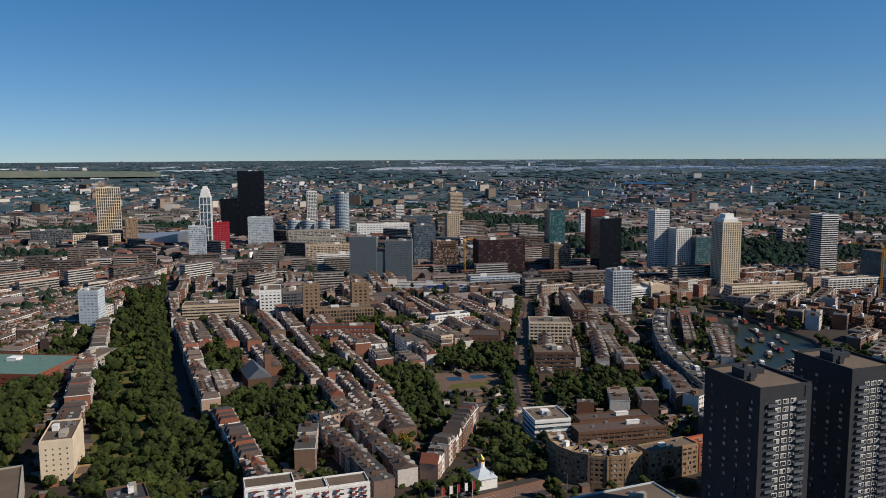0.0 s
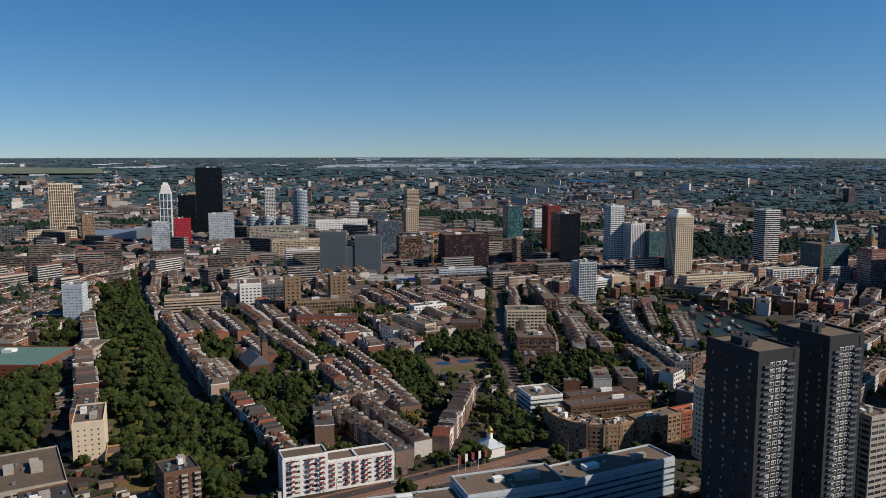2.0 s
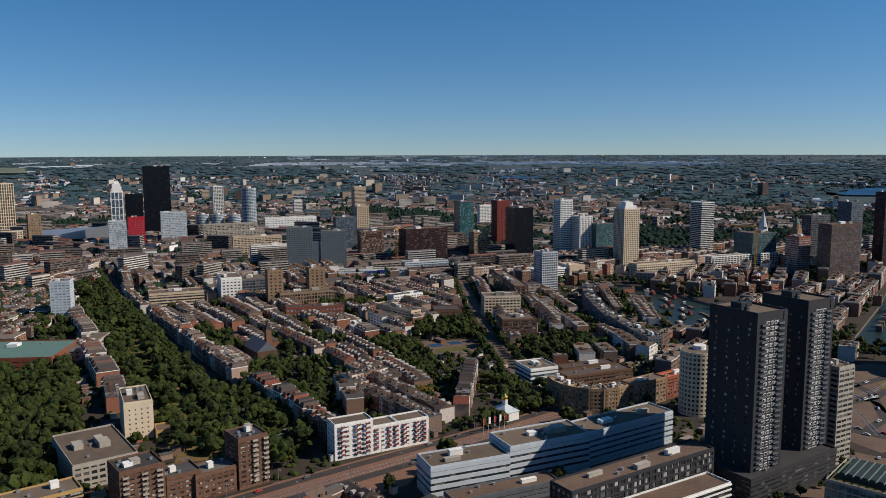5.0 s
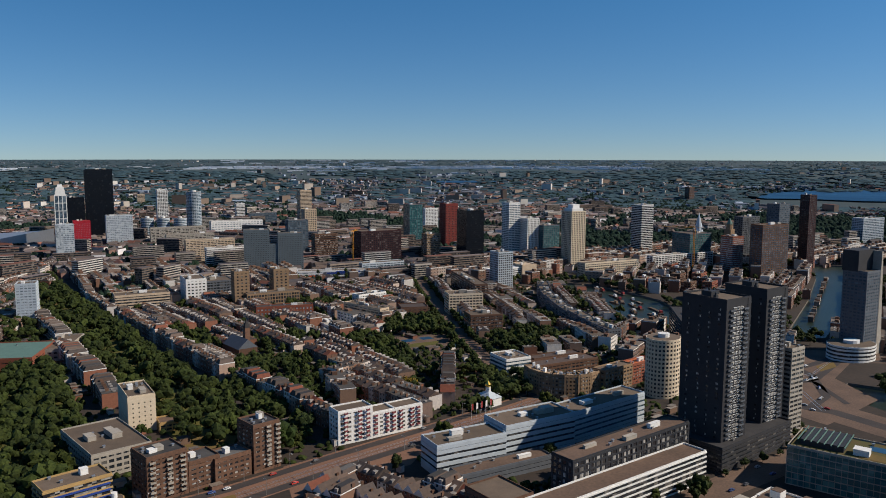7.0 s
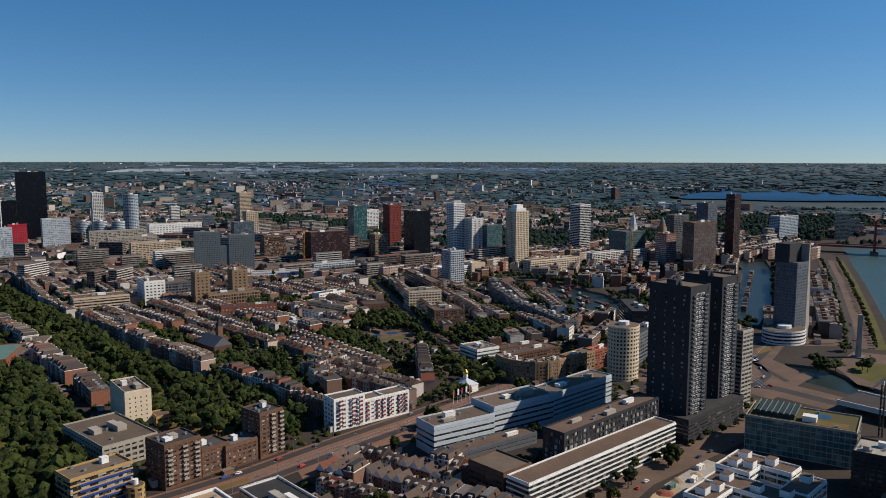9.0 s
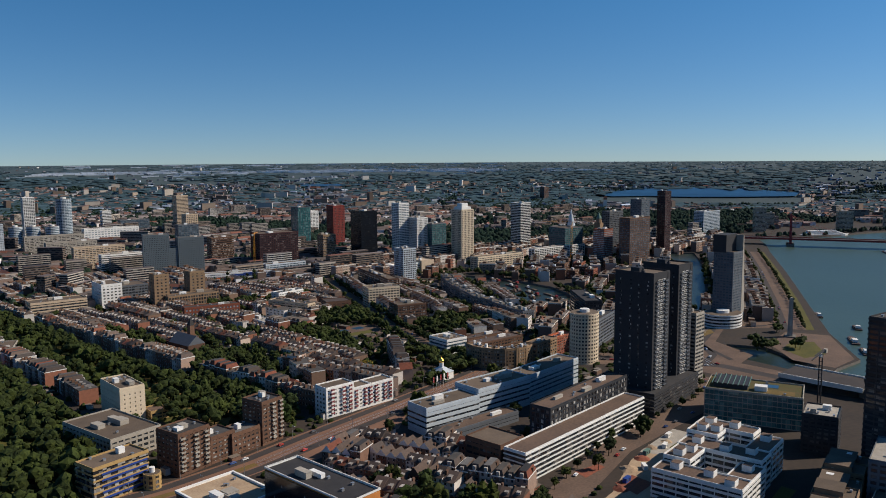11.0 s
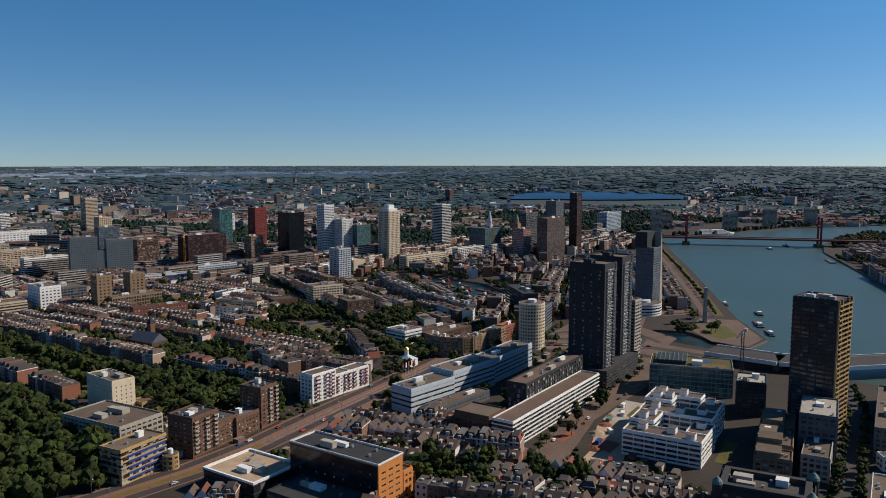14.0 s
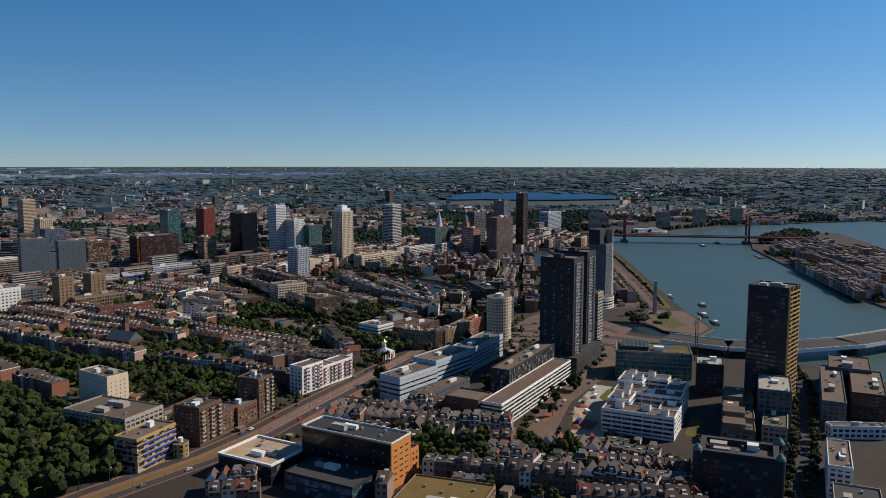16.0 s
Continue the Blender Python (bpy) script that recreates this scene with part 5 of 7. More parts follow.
# tower cranes
def crane(x, y, h, jib, ang, label, paint="craneyellow"):
    T = thing("tower_crane", x, y, 0, ang, label, "crane")
    for sx in (-1, 1):
        for sy in (-1, 1):
            bm = B(); box(bm, sx - 0.2, sx + 0.2, sy - 0.2, sy + 0.2, 0, h); part("mast_post", bm, paint, T)
    bm = B()
    for k in range(int(h / 3)):
        box(bm, -1, 1, -1.15, -1.0, k * 3, k * 3 + 0.35)
        box(bm, -1.15, -1.0, -1, 1, k * 3 + 1.5, k * 3 + 1.85)
    tagged(part("lattice", bm, paint, T), kind="stuff")
    bm = B(); box(bm, -12, jib, -0.5, 0.5, h, h + 0.5); box(bm, -6, jib * 0.7, -0.25, 0.25, h + 1.6, h + 2.0); part("jib", bm, paint, T)
    bm = B(); box(bm, -14, -10, -1.2, 1.2, h - 2, h + 1); part("counterweight", bm, "concrete", T)
    bm = B(); box(bm, 0.6, 2.4, -1, 1, h - 2.4, h); part("cab", bm, "white", T)

crane(591, 892, 72, 50, 130, "orange tower crane over a building site")
crane(109, 1099, 62, 30, 60, "orange tower crane beside the brown office")
crane(250, 212, 38, 26, 200, "dark slender tower crane near the river", "darkgrey")

# ---- town houses ----
def repeat(ob, kids, m):
    """Another of a thing whose parts are known, sharing its meshes and tags."""
    o = new(ob.name.split(".")[0], ob.data)
    o.matrix_basis = m
    for key in ("label", "category", "group"):
        o[key] = ob[key]
    for kid in kids:
        c = new(kid.name.split(".")[0], kid.data)
        c.parent, c.matrix_basis = o, kid.matrix_basis.copy()
    return o


def windowed_walls(bm, w, d, h, floors, cols):
    """Four walls in one skin; the windows of front and back sit in reveals 0.14 m deep."""
    xs = [-w / 2]
    for c in range(cols):
        x = -w / 2 + w * (c + 0.5) / cols
        xs += [x - 0.65, x + 0.65]
    xs.append(w / 2)
    zs = [0.0]
    for f in range(floors):
        z = 0.9 + f * h / floors
        zs += [z, z + 1.65]
    zs.append(h)
    edge = {}
    for s in (-1, 1):
        y = s * d / 2
        g = [[bm.verts.new((x, y, z)) for z in zs] for x in xs]
        edge[s] = g

        def quad(a, b, c, e, mat):
            bm.faces.new((a, b, c, e) if s < 0 else (e, c, b, a)).material_index = mat
        for i in range(len(xs) - 1):
            for j in range(len(zs) - 1):
                a, b, c, e = g[i][j], g[i + 1][j], g[i + 1][j + 1], g[i][j + 1]
                if i % 2 and j % 2:
                    q = [bm.verts.new((v.co.x, y - s * 0.14, v.co.z)) for v in (a, b, c, e)]
                    ring = (a, b, c, e)
                    for n in range(4):
                        quad(ring[n], ring[(n + 1) % 4], q[(n + 1) % 4], q[n], 1)
                    quad(*q, 2)
                else:
                    quad(a, b, c, e, 0)
    for i, flip in ((0, False), (-1, True)):
        loop = edge[1][i] + edge[-1][i][::-1]
        bm.faces.new(loop if not flip else loop[::-1])
    bm.faces.new([g[-1] for g in edge[-1]] + [g[-1] for g in edge[1]][::-1])


def house_kind(k):
    """One house with windows front and back; roof, dormers, cornice and chimney are parts of their own."""
    w, d, h = ((6.0, 10.5, 10.0), (6.4, 11.5, 12.2), (6.2, 11.0, 10.6), (6.6, 11.0, 9.0), (13.0, 12.0, 14.5), (6.0, 10.0, 11.0))[k]
    bm = B()
    windowed_walls(bm, w, d, h, int(h / 3.0), max(2, int(w / 2.6)))
    me = part("house", bm, ["wallmix", "white", "gl_dark"])
    kids = []

    def piece(name, mat, *boxes):
        rm = B()
        for b in boxes:
            box(rm, *b[:6], 0, b[6] if len(b) > 6 else 0.0)
        kids.append(part(name, rm, mat, me))
    if k in (0, 2, 3):
        rm = B()
        if k == 3:
            rh = 4.2
            a = [rm.verts.new(p) for p in ((-w / 2 - 0.3, -d / 2, h - 0.2), (w / 2 + 0.3, -d / 2, h - 0.2), (w / 2 + 0.3, d / 2, h - 0.2), (-w / 2 - 0.3, d / 2, h - 0.2), (0, -d / 2, h + rh), (0, d / 2, h + rh))]
            faces = ((1, 2, 5, 4), (3, 0, 4, 5), (0, 1, 4), (2, 3, 5), (3, 2, 1, 0))
        else:
            rh = 3.6 if k == 0 else 3.0
            a = [rm.verts.new(p) for p in ((-w / 2, -d / 2 - 0.4, h - 0.2), (w / 2, -d / 2 - 0.4, h - 0.2), (w / 2, d / 2 + 0.4, h - 0.2), (-w / 2, d / 2 + 0.4, h - 0.2), (-w / 2, 0, h + rh), (w / 2, 0, h + rh))]
            faces = ((0, 1, 5, 4), (2, 3, 4, 5), (1, 2, 5), (3, 0, 4), (3, 2, 1, 0))
        for fc in faces:
            rm.faces.new([a[i] for i in fc]).material_index = 1 if k == 3 and fc == (0, 1, 4) else 0
        kids.append(part("roof", rm, ["tiles", "white"], me))
        for s in ((-1, 1) if k == 0 else (-1,) if k == 2 else ()):
            y0, y1 = sorted((s * d * 0.42, s * d * 0.16))
            piece("dormer", "dormer", (-1.0, 1.0, y0, y1, h + 0.2, h + 2.3))
    elif k == 1:
        piece("roof", "tiles", (-w / 2 + 0.1, w / 2 - 0.1, -d / 2 + 0.2, d / 2 - 0.2, h, h + 2.7, 1.2))
        piece("roof_deck", "bitumen", (-w / 2 + 1.4, w / 2 - 1.4, -d / 2 + 1.6, d / 2 - 1.6, h + 2.7, h + 2.85))
        piece("dormer", "dormer", (-0.9, 0.9, -d / 2 + 0.15, -d / 2 + 2.0, h + 0.1, h + 2.1))
    else:
        piece("roof", "bitumen", (-w / 2, w / 2, -d / 2, d / 2, h, h + 0.3))
        if k == 4:
            piece("stair_head", "brick", (1, 4, -2, 2, h + 0.3, h + 2.6))
        else:
            piece("skylight", "dormer", (-1.6, -0.2, -2, -0.4, h + 0.3, h + 1.0))
    if k in (1, 4):
        bm = B()
        ring_band(bm, w, d, h - 0.5, h + 0.04, 0.1, 0.12)
        kids.append(part("cornice", bm, "white", me))
    top = h + (4.3 if k == 0 else 3.7 if k == 2 else 2.2)
    piece("chimney", "brick", (w / 2 - 0.9, w / 2 - 0.1, 1.0, 2.6, h + 0.1, top))
    return tagged(me, ("brown brick house with tiled gable roof and dormers", "tall town house with mansard roof", "brick terraced house with low tiled roof", "narrow house with pointed white gable",
                       "flat-roofed block of walk-up flats", "flat-roofed brick terraced house")[k], "house", "terraced town houses"), w, kids


KINDS = [house_kind(k) for k in range(6)]
joined = dict(v=[], f=[], m=[])

TOWN_MATS = [M[nm].name for nm in ("wallmix", "white", "gl_dark", "tiles", "bitumen", "brick", "dormer")]

def raw(me):
    slots = [TOWN_MATS.index(m.name) for m in me.materials]
    return np.array([v.co[:] for v in me.vertices]), [tuple(p.vertices) for p in me.polygons], [slots[p.material_index] for p in me.polygons]


RAW = [[raw(o.data) for o in (ob, *kids)] for ob, w, kids in KINDS]

def join_house(k, m):
    """Houses further off become one mesh."""
    mm = np.array(m)
    for v, f, mi in RAW[k]:
        base = len(joined["v"])
        joined["v"].extend((v @ mm[:3, :3].T + mm[:3, 3]).tolist())
        joined["f"].extend(tuple(i + base for i in q) for q in f)
        joined["m"].extend(mi)


def near_part(x, y):
    return (y < 520 and -130 < x < 130) or (y < 600 and x < -130)
USED = [False] * 6
rng = random.Random(5)
house_count = 0

def put_house(k, x, y, ang, sx=1.0, sy=1.0, sz=1.0, clear=True):
    global house_count
    ob, w, kids = KINDS[k]
    m = pose(x, y, 0, 0, 0, ang) @ Matrix.Diagonal((sx, sy, sz, 1))
    if not near_part(x, y):
        join_house(k, m)
    elif not USED[k]:
        ob.matrix_basis, USED[k] = m, True
    else:
        repeat(ob, kids, m)
    if clear:
        take(x, y, w * sx + 1, 11.5 * sy, ang)
    house_count += 1


def terrace(x0, y0, x1, y1, kinds=(0, 1, 2, 5), tall=1.0, deep=1.0, force=True):
    """A row of houses from point to point, fronts on the right-hand side of the walk."""
    L, ang = math.hypot(x1 - x0, y1 - y0), math.degrees(math.atan2(y1 - y0, x1 - x0))
    s = 0.0
    kind = rng.choice(kinds)
    while True:
        if rng.random() < 0.4:
            kind = rng.choice(kinds)
        sx = rng.uniform(0.95, 1.25)
        w = KINDS[kind][1] * sx
        if s + w > L:
            return
        t = (s + w / 2) / L
        x, y = x0 + (x1 - x0) * t, y0 + (y1 - y0) * t
        if force or is_free(x, y, w * 0.8, 9, ang):
            put_house(kind, x, y, ang, sx * 0.995, deep, tall * rng.uniform(0.92, 1.1), clear=force)
        s += w


# rows that stand out
terrace(-60, 388, -117, 530, (1, 5, 0), 1.15, 1.15)
terrace(-126, 548, -219, 828, (1, 5, 0, 2), 1.15, 1.15)
terrace(-228, 850, -268, 990, (1, 5, 0), 1.1)
terrace(-4, 403, -52, 524, (5, 2, 5), 1.0, 1.2)
terrace(9, 420, -38, 552, (2, 5), 0.95, 1.1)
terrace(9, 490, -10, 568, (0,), 0.95, 1.5)
terrace(21, 428, 56, 520, (1, 5, 3), 1.1)
terrace(-15, 530, -50, 505, (1, 5), 1.1)
terrace(-50, 442, -52, 488, (5, 4), 1.1)
terrace(-210, 500, -222, 560, (1, 5), 1.0, 1.4)
terrace(-226, 570, -262, 690, (0, 5, 1), 1.0, 1.5)
terrace(-264, 720, -300, 840, (0, 5, 1), 1.0, 1.3)
terrace(-92, 312, -58, 246, (3, 0, 3), 0.9)
terrace(-72, 318, -40, 256, (3, 0), 0.85)
terrace(-112, 190, -62, 110, (1, 0, 5), 1.1, 1.1)
terrace(-34, 164, -3, 94, (3, 1, 3, 5), 1.0, 1.1)
terrace(-73, 154, -44, 70, (1, 5, 3), 1.1, 1.1)
terrace(-60, 215, -36, 180, (0, 3, 5), 0.85)
terrace(-86, 100, -44, 58, (0, 1, 5), 1.1)

terrace(-214, 258, -190, 240, (3, 1, 3), 0.9)
terrace(-222, 240, -196, 222, (0, 3, 1), 0.95)

T = thing("parish_church", -108, 628, 0, 20, "brick parish church with slate roofs and a pale gable", "church")
bm = B(); box(bm, -9, 9, -16, 16, 0, 9); part("nave_wall", bm, "brick", T)
bm = B()
a = [bm.verts.new(p) for p in ((-9.6, -16, 8.8), (9.6, -16, 8.8), (9.6, 16, 8.8), (-9.6, 16, 8.8), (0, -16, 17), (0, 16, 17))]
for fc in ((1, 2, 5, 4), (3, 0, 4, 5), (0, 1, 4), (2, 3, 5), (3, 2, 1, 0)):
    bm.faces.new([a[i] for i in fc])
part("roof", bm, "greywall", T, "pale slate roof")
bm = B(); box(bm, 9, 14, 8, 13, 0, 22); part("bell_tower", bm, "brick", T)
bm = B(); prism(bm, [(8.8, 7.8), (14.2, 7.8), (14.2, 13.2), (8.8, 13.2)], 22, 30, top=0.05); part("spire", bm, "bitumen", T)
take(-108, 628, 34, 40, 20)
building("school_building", "red brick school with rows of tall windows", -46, 775, 62, 14, 15, -2, wall="redbrick", glass="gl_pale", floor=4.5, bay=4, band=2.0, pier=1.6, roof="bitumen", plant=2)
building("school_building", "white flat-roofed school pavilions", -10, 700, 46, 14, 7, 100, wall="white", glass="gl_pale", floor=3.5, bay=5, band=1.4, pier=0.8, roof="concrete", plant=2)
building("apartment_block", "grey slab of flats with banded galleries", 40, 745, 60, 13, 15, 118, wall="beige", glass="gl_home", floor=3.0, bay=5, band=1.4, pier=0.8, roof="roofgrey", plant=2)
building("town_block", "brown office block on the avenue with blue signs", 138, 640, 26, 34, 20, 84, wall="brick", glass="gl_home", floor=3.3, bay=4, band=1.5, pier=0.9, roof="roofgrey", plant=3)
building("town_block", "cream corner block on the avenue", 156, 742, 24, 40, 23, 82, wall="cream", glass="gl_dark", floor=3.3, bay=4, band=1.5, pier=0.9, roof="roofgrey", plant=3)
building("church_hall", "dark brick church with steep tiled roof", 92, 735, 24, 30, 13, 82, wall="brick", glass="gl_dark", floor=4, bay=6, band=2.4, pier=2.4, roof="tiles", plant=0)
building("town_block", "white villa block with flat roof", 66, 830, 40, 14, 13, 20, wall="white", glass="gl_dark", floor=3.2, bay=4, band=1.5, pier=1.5, roof="bitumen", plant=2)
building("apartment_block", "long brown gallery flats by the avenue", 205, 850, 16, 120, 22, -6, wall="brick", glass="gl_home", floor=3.0, bay=0, band=1.3, roof="roofgrey", plant=4)
building("apartment_block", "low white banded range behind the harbour", 300, 940, 66, 16, 18, 15, wall="white", glass="gl_dark", floor=3.0, bay=0, band=1.4, roof="white", plant=3)

# blocks of the quarter: pairs of rows with gardens between, turned with the streets
gardens = []

def quarter(poly, ang, kinds, tall=1.0, pitch=50.0, run=70.0, step=15.0, seed=1):
    global rng
    rng = random.Random(seed)
    cx, cy = sum(p[0] for p in poly) / len(poly), sum(p[1] for p in poly) / len(poly)
    R = max(math.hypot(p[0] - cx, p[1] - cy) for p in poly)
    v = -R
    while v < R:
        gap = rng.uniform(20, 27)
        lean = ang + rng.uniform(-2.5, 2.5)
        c, s = math.cos(radians(lean)), math.sin(radians(lean))
        for off, face in ((0.0, 0), (gap, 180)):
            u = -R + rng.uniform(0, 30)
            while u < R:
                left = run * rng.uniform(0.45, 1.5)
                pick = rng.random()
                rise = tall * rng.uniform(0.72, 1.18)
                shift = rng.uniform(-3, 3)
                mono = rng.choice(kinds)
                deep = rng.uniform(0.9, 1.35)
                if pick < 0.07:
                    for q in range(int(left / 6)):
                        uu = u + rng.uniform(0, left)
                        gardens.append((cx + uu * c - (v + off) * s + rng.uniform(-5, 5), cy + uu * s + (v + off) * c + rng.uniform(-5, 5)))
                    u += left
                elif pick < 0.2:
                    x, y = cx + (u + 16) * c - (v + off) * s, cy + (u + 16) * s + (v + off) * c
                    if in_poly(x, y, poly) and is_free(x, y, 30, 18, lean):
                        put_house(4, x, y, lean + rng.choice((0, 0, 90)), rng.uniform(1.6, 2.6), rng.uniform(1.2, 1.9), rise * rng.uniform(0.6, 1.0), clear=False)
                    u += 42
                else:
                    while left > 0:
                        if pick > 0.55 and rng.random() < 0.3:
                            mono = rng.choice(kinds)
                        sx = rng.uniform(0.95, 1.3)
                        w = KINDS[mono][1] * sx
                        x, y = cx + (u + w / 2) * c - (v + off + shift) * s, cy + (u + w / 2) * s + (v + off + shift) * c
                        if in_poly(x, y, poly) and is_free(x, y, w * 0.9, 10, lean):
                            put_house(mono, x, y, lean + face, sx * 0.995, deep * rng.uniform(0.95, 1.05), rise * rng.uniform(0.93, 1.07), clear=False)
                        u += w
                        left -= w
                u += rng.choice((0.5, 2, 4, step))
        for k in range(int(2 * R / 7)):
            u = rng.uniform(-R, R)
            x, y = cx + u * c - (v + gap / 2) * s, cy + u * s + (v + gap / 2) * c
            if in_poly(x, y, poly):
                gardens.append((x + rng.uniform(-4, 4), y + rng.uniform(-3, 3)))
                if rng.random() < 0.55:
                    yards.append((x, y, 0, rng.uniform(3, 9), rng.uniform(3, 6), rng.uniform(2.4, 5), radians(lean), 0, 0))
        v += pitch * rng.uniform(0.82, 1.0) + gap - 26


yards = []
quarter([(-52, 420), (20, 545), (95, 660), (150, 960), (-240, 960), (-128, 570)], 108, (0, 2, 5, 2, 0, 1), 0.95, seed=3)
quarter([(110, 520), (220, 540), (225, 700), (290, 860), (190, 960), (120, 640)], 80, (0, 2, 5, 4), 1.0, seed=4)
quarter([(-48, 330), (-90, 330), (-160, 180), (-60, 40), (10, 60), (-10, 180), (-30, 290)], -56, (0, 3, 5, 1), 0.95, pitch=42, seed=6)
quarter([(-290, 930), (-340, 1300), (-760, 1450), (-760, 1000), (-420, 860)], 72, (2, 0, 5, 4), 0.95, pitch=60, seed=7)
quarter([(-260, 960), (-320, 1280), (-60, 1120), (160, 990)], 100, (4, 5, 4, 0), 1.1, pitch=52, seed=8)
quarter([(390, 780), (560, 760), (700, 860), (560, 1000), (420, 980)], 50, (4, 5, 4), 1.1, pitch=52, seed=9)
quarter([(480, 560), (560, 600), (760, 780), (700, 850), (600, 750)], 42, (4, 4, 5), 1.2, pitch=46, seed=10)
terrace(700, 215, 955, 398, (1, 0, 5), 1.1, force=True)
quarter([(700, 200), (950, 390), (1180, 545), (1440, 560), (1250, 330), (900, 60), (780, -20)], 37, (0, 5, 4), 1.1, pitch=54, seed=12)
quarter([(200, 445), (300, 480), (300, 560), (330, 600), (300, 600), (240, 560), (215, 530)], 40, (4, 5, 0), 1.1, pitch=48, seed=13)
quarter([(395, 430), (455, 400), (560, 490), (800, 700), (860, 850), (600, 640), (470, 510)], 41, (4, 4, 5), 1.25, pitch=44, seed=14)
quarter([(285, 700), (300, 620), (340, 760), (400, 800), (380, 880), (310, 840)], 70, (5, 0, 3), 0.8, pitch=44, seed=15)
quarter([(180, 960), (300, 880), (420, 990), (560, 1010), (800, 880), (1000, 860), (1100, 1000), (700, 1160), (200, 1080)], 20, (4, 4, 5), 1.25, pitch=56, seed=16)

quarter([(300, 462), (400, 486), (425, 545), (330, 585), (305, 560)], 40, (4, 5, 4), 1.1, pitch=40, seed=21)
quarter([(420, 600), (448, 568), (600, 700), (640, 765), (560, 755), (470, 735), (425, 690)], 40, (4, 5, 4), 0.9, pitch=42, seed=22)
quarter([(-335, 720), (-300, 905), (-430, 905), (-560, 800), (-430, 700)], 80, (5, 0, 4), 0.95, pitch=46, seed=23)
me = bpy.data.meshes.new("town_houses")
me.from_pydata(joined["v"], [], joined["f"])
for nm in ("rowwall", "white", "gl_dark", "rowtiles", "rowflat", "brick", "dormer"):
    me.materials.append(M[nm])
me.polygons.foreach_set("material_index", joined["m"])
tagged(new("town_houses", me), "terraced brick houses of the quarter with mixed roofs", "houses", kind="stuff")
# ---- trees ----
def tree_kind(seed, h, r, leaf="leaf", tall=1.0):
    rg = random.Random(seed)
    bm = B()
    prism(bm, circle(0.035 * h, 7), 0, h * 0.5, top=0.5)
    for k in range(4):
        a = rg.uniform(0, 6.28)
        p0, p1 = Vector((0, 0, h * 0.35)), Vector((math.cos(a) * r * 0.6, math.sin(a) * r * 0.6, h * 0.65))
        q = [bm.verts.new(p0 + Vector((0.15 * math.cos(i * 2.1), 0.15 * math.sin(i * 2.1), 0))) for i in range(3)]
        t = bm.verts.new(p1)
        for i in range(3):
            bm.faces.new((q[i], q[(i + 1) % 3], t))
    ob = part("tree", bm, "bark")
    vs, fs = [], []
    ico = bmesh.new()
    bmesh.ops.create_icosphere(ico, subdivisions=1, radius=1)
    iv = [v.co.copy() for v in ico.verts]
    ifc = [[v.index for v in f.verts] for f in ico.faces]
    ico.free()
    for k in range(17):
        a, e = rg.uniform(0, 6.28), rg.uniform(-0.5, 1.0)
        rr = r * rg.uniform(0.25, 0.8) * math.sqrt(max(0.1, 1 - max(0, e) ** 2 * 0.8))
        c = Vector((math.cos(a) * rr, math.sin(a) * rr, h * 0.62 + e * h * 0.3 * tall))
        s = r * rg.uniform(0.26, 0.46)
        base = len(vs)
        for v in iv:
            vs.append(c + v * s * rg.uniform(0.72, 1.25))
        fs += [[i + base for i in f] for f in ifc]
    lumps = len(vs)
    for k in range(330):
        p = vs[rg.randrange(lumps)] + Vector((rg.uniform(-0.5, 0.5), rg.uniform(-0.5, 0.5), rg.uniform(-0.5, 0.5)))
        s = rg.uniform(0.35, 0.8)
        n1 = Vector((rg.gauss(0, 1), rg.gauss(0, 1), rg.gauss(0, 1))).normalized()
        n2 = n1.cross(Vector((rg.gauss(0, 1), rg.gauss(0, 1), rg.gauss(0, 1)))).normalized()
        base = len(vs)
        vs += [p + n1 * s, p + n2 * s, p - n1 * s]
        fs.append([base, base + 1, base + 2])
    me = bpy.data.meshes.new("crown")
    me.from_pydata([tuple(v) for v in vs], [], fs)
    me.materials.append(M[leaf])
    crown = part("crown", me, leaf, ob)
    return tagged(ob, {"leaf": "broad dark green leafy street tree", "yellowleaf": "small yellow-flowering tree in a garden row"}[leaf] if tall == 1.0 else "tall narrow dark green poplar", "tree", "trees of the town"), [crown]


TREES = [tree_kind(1, 12, 5.2), tree_kind(2, 14, 6.0), tree_kind(3, 10, 4.6), tree_kind(4, 13, 6.6), tree_kind(5, 17, 2.6, tall=1.5), tree_kind(6, 7, 3.2, "yellowleaf")]
TREE_USED = [False] * 6
lite = dict(v=[], f=[])

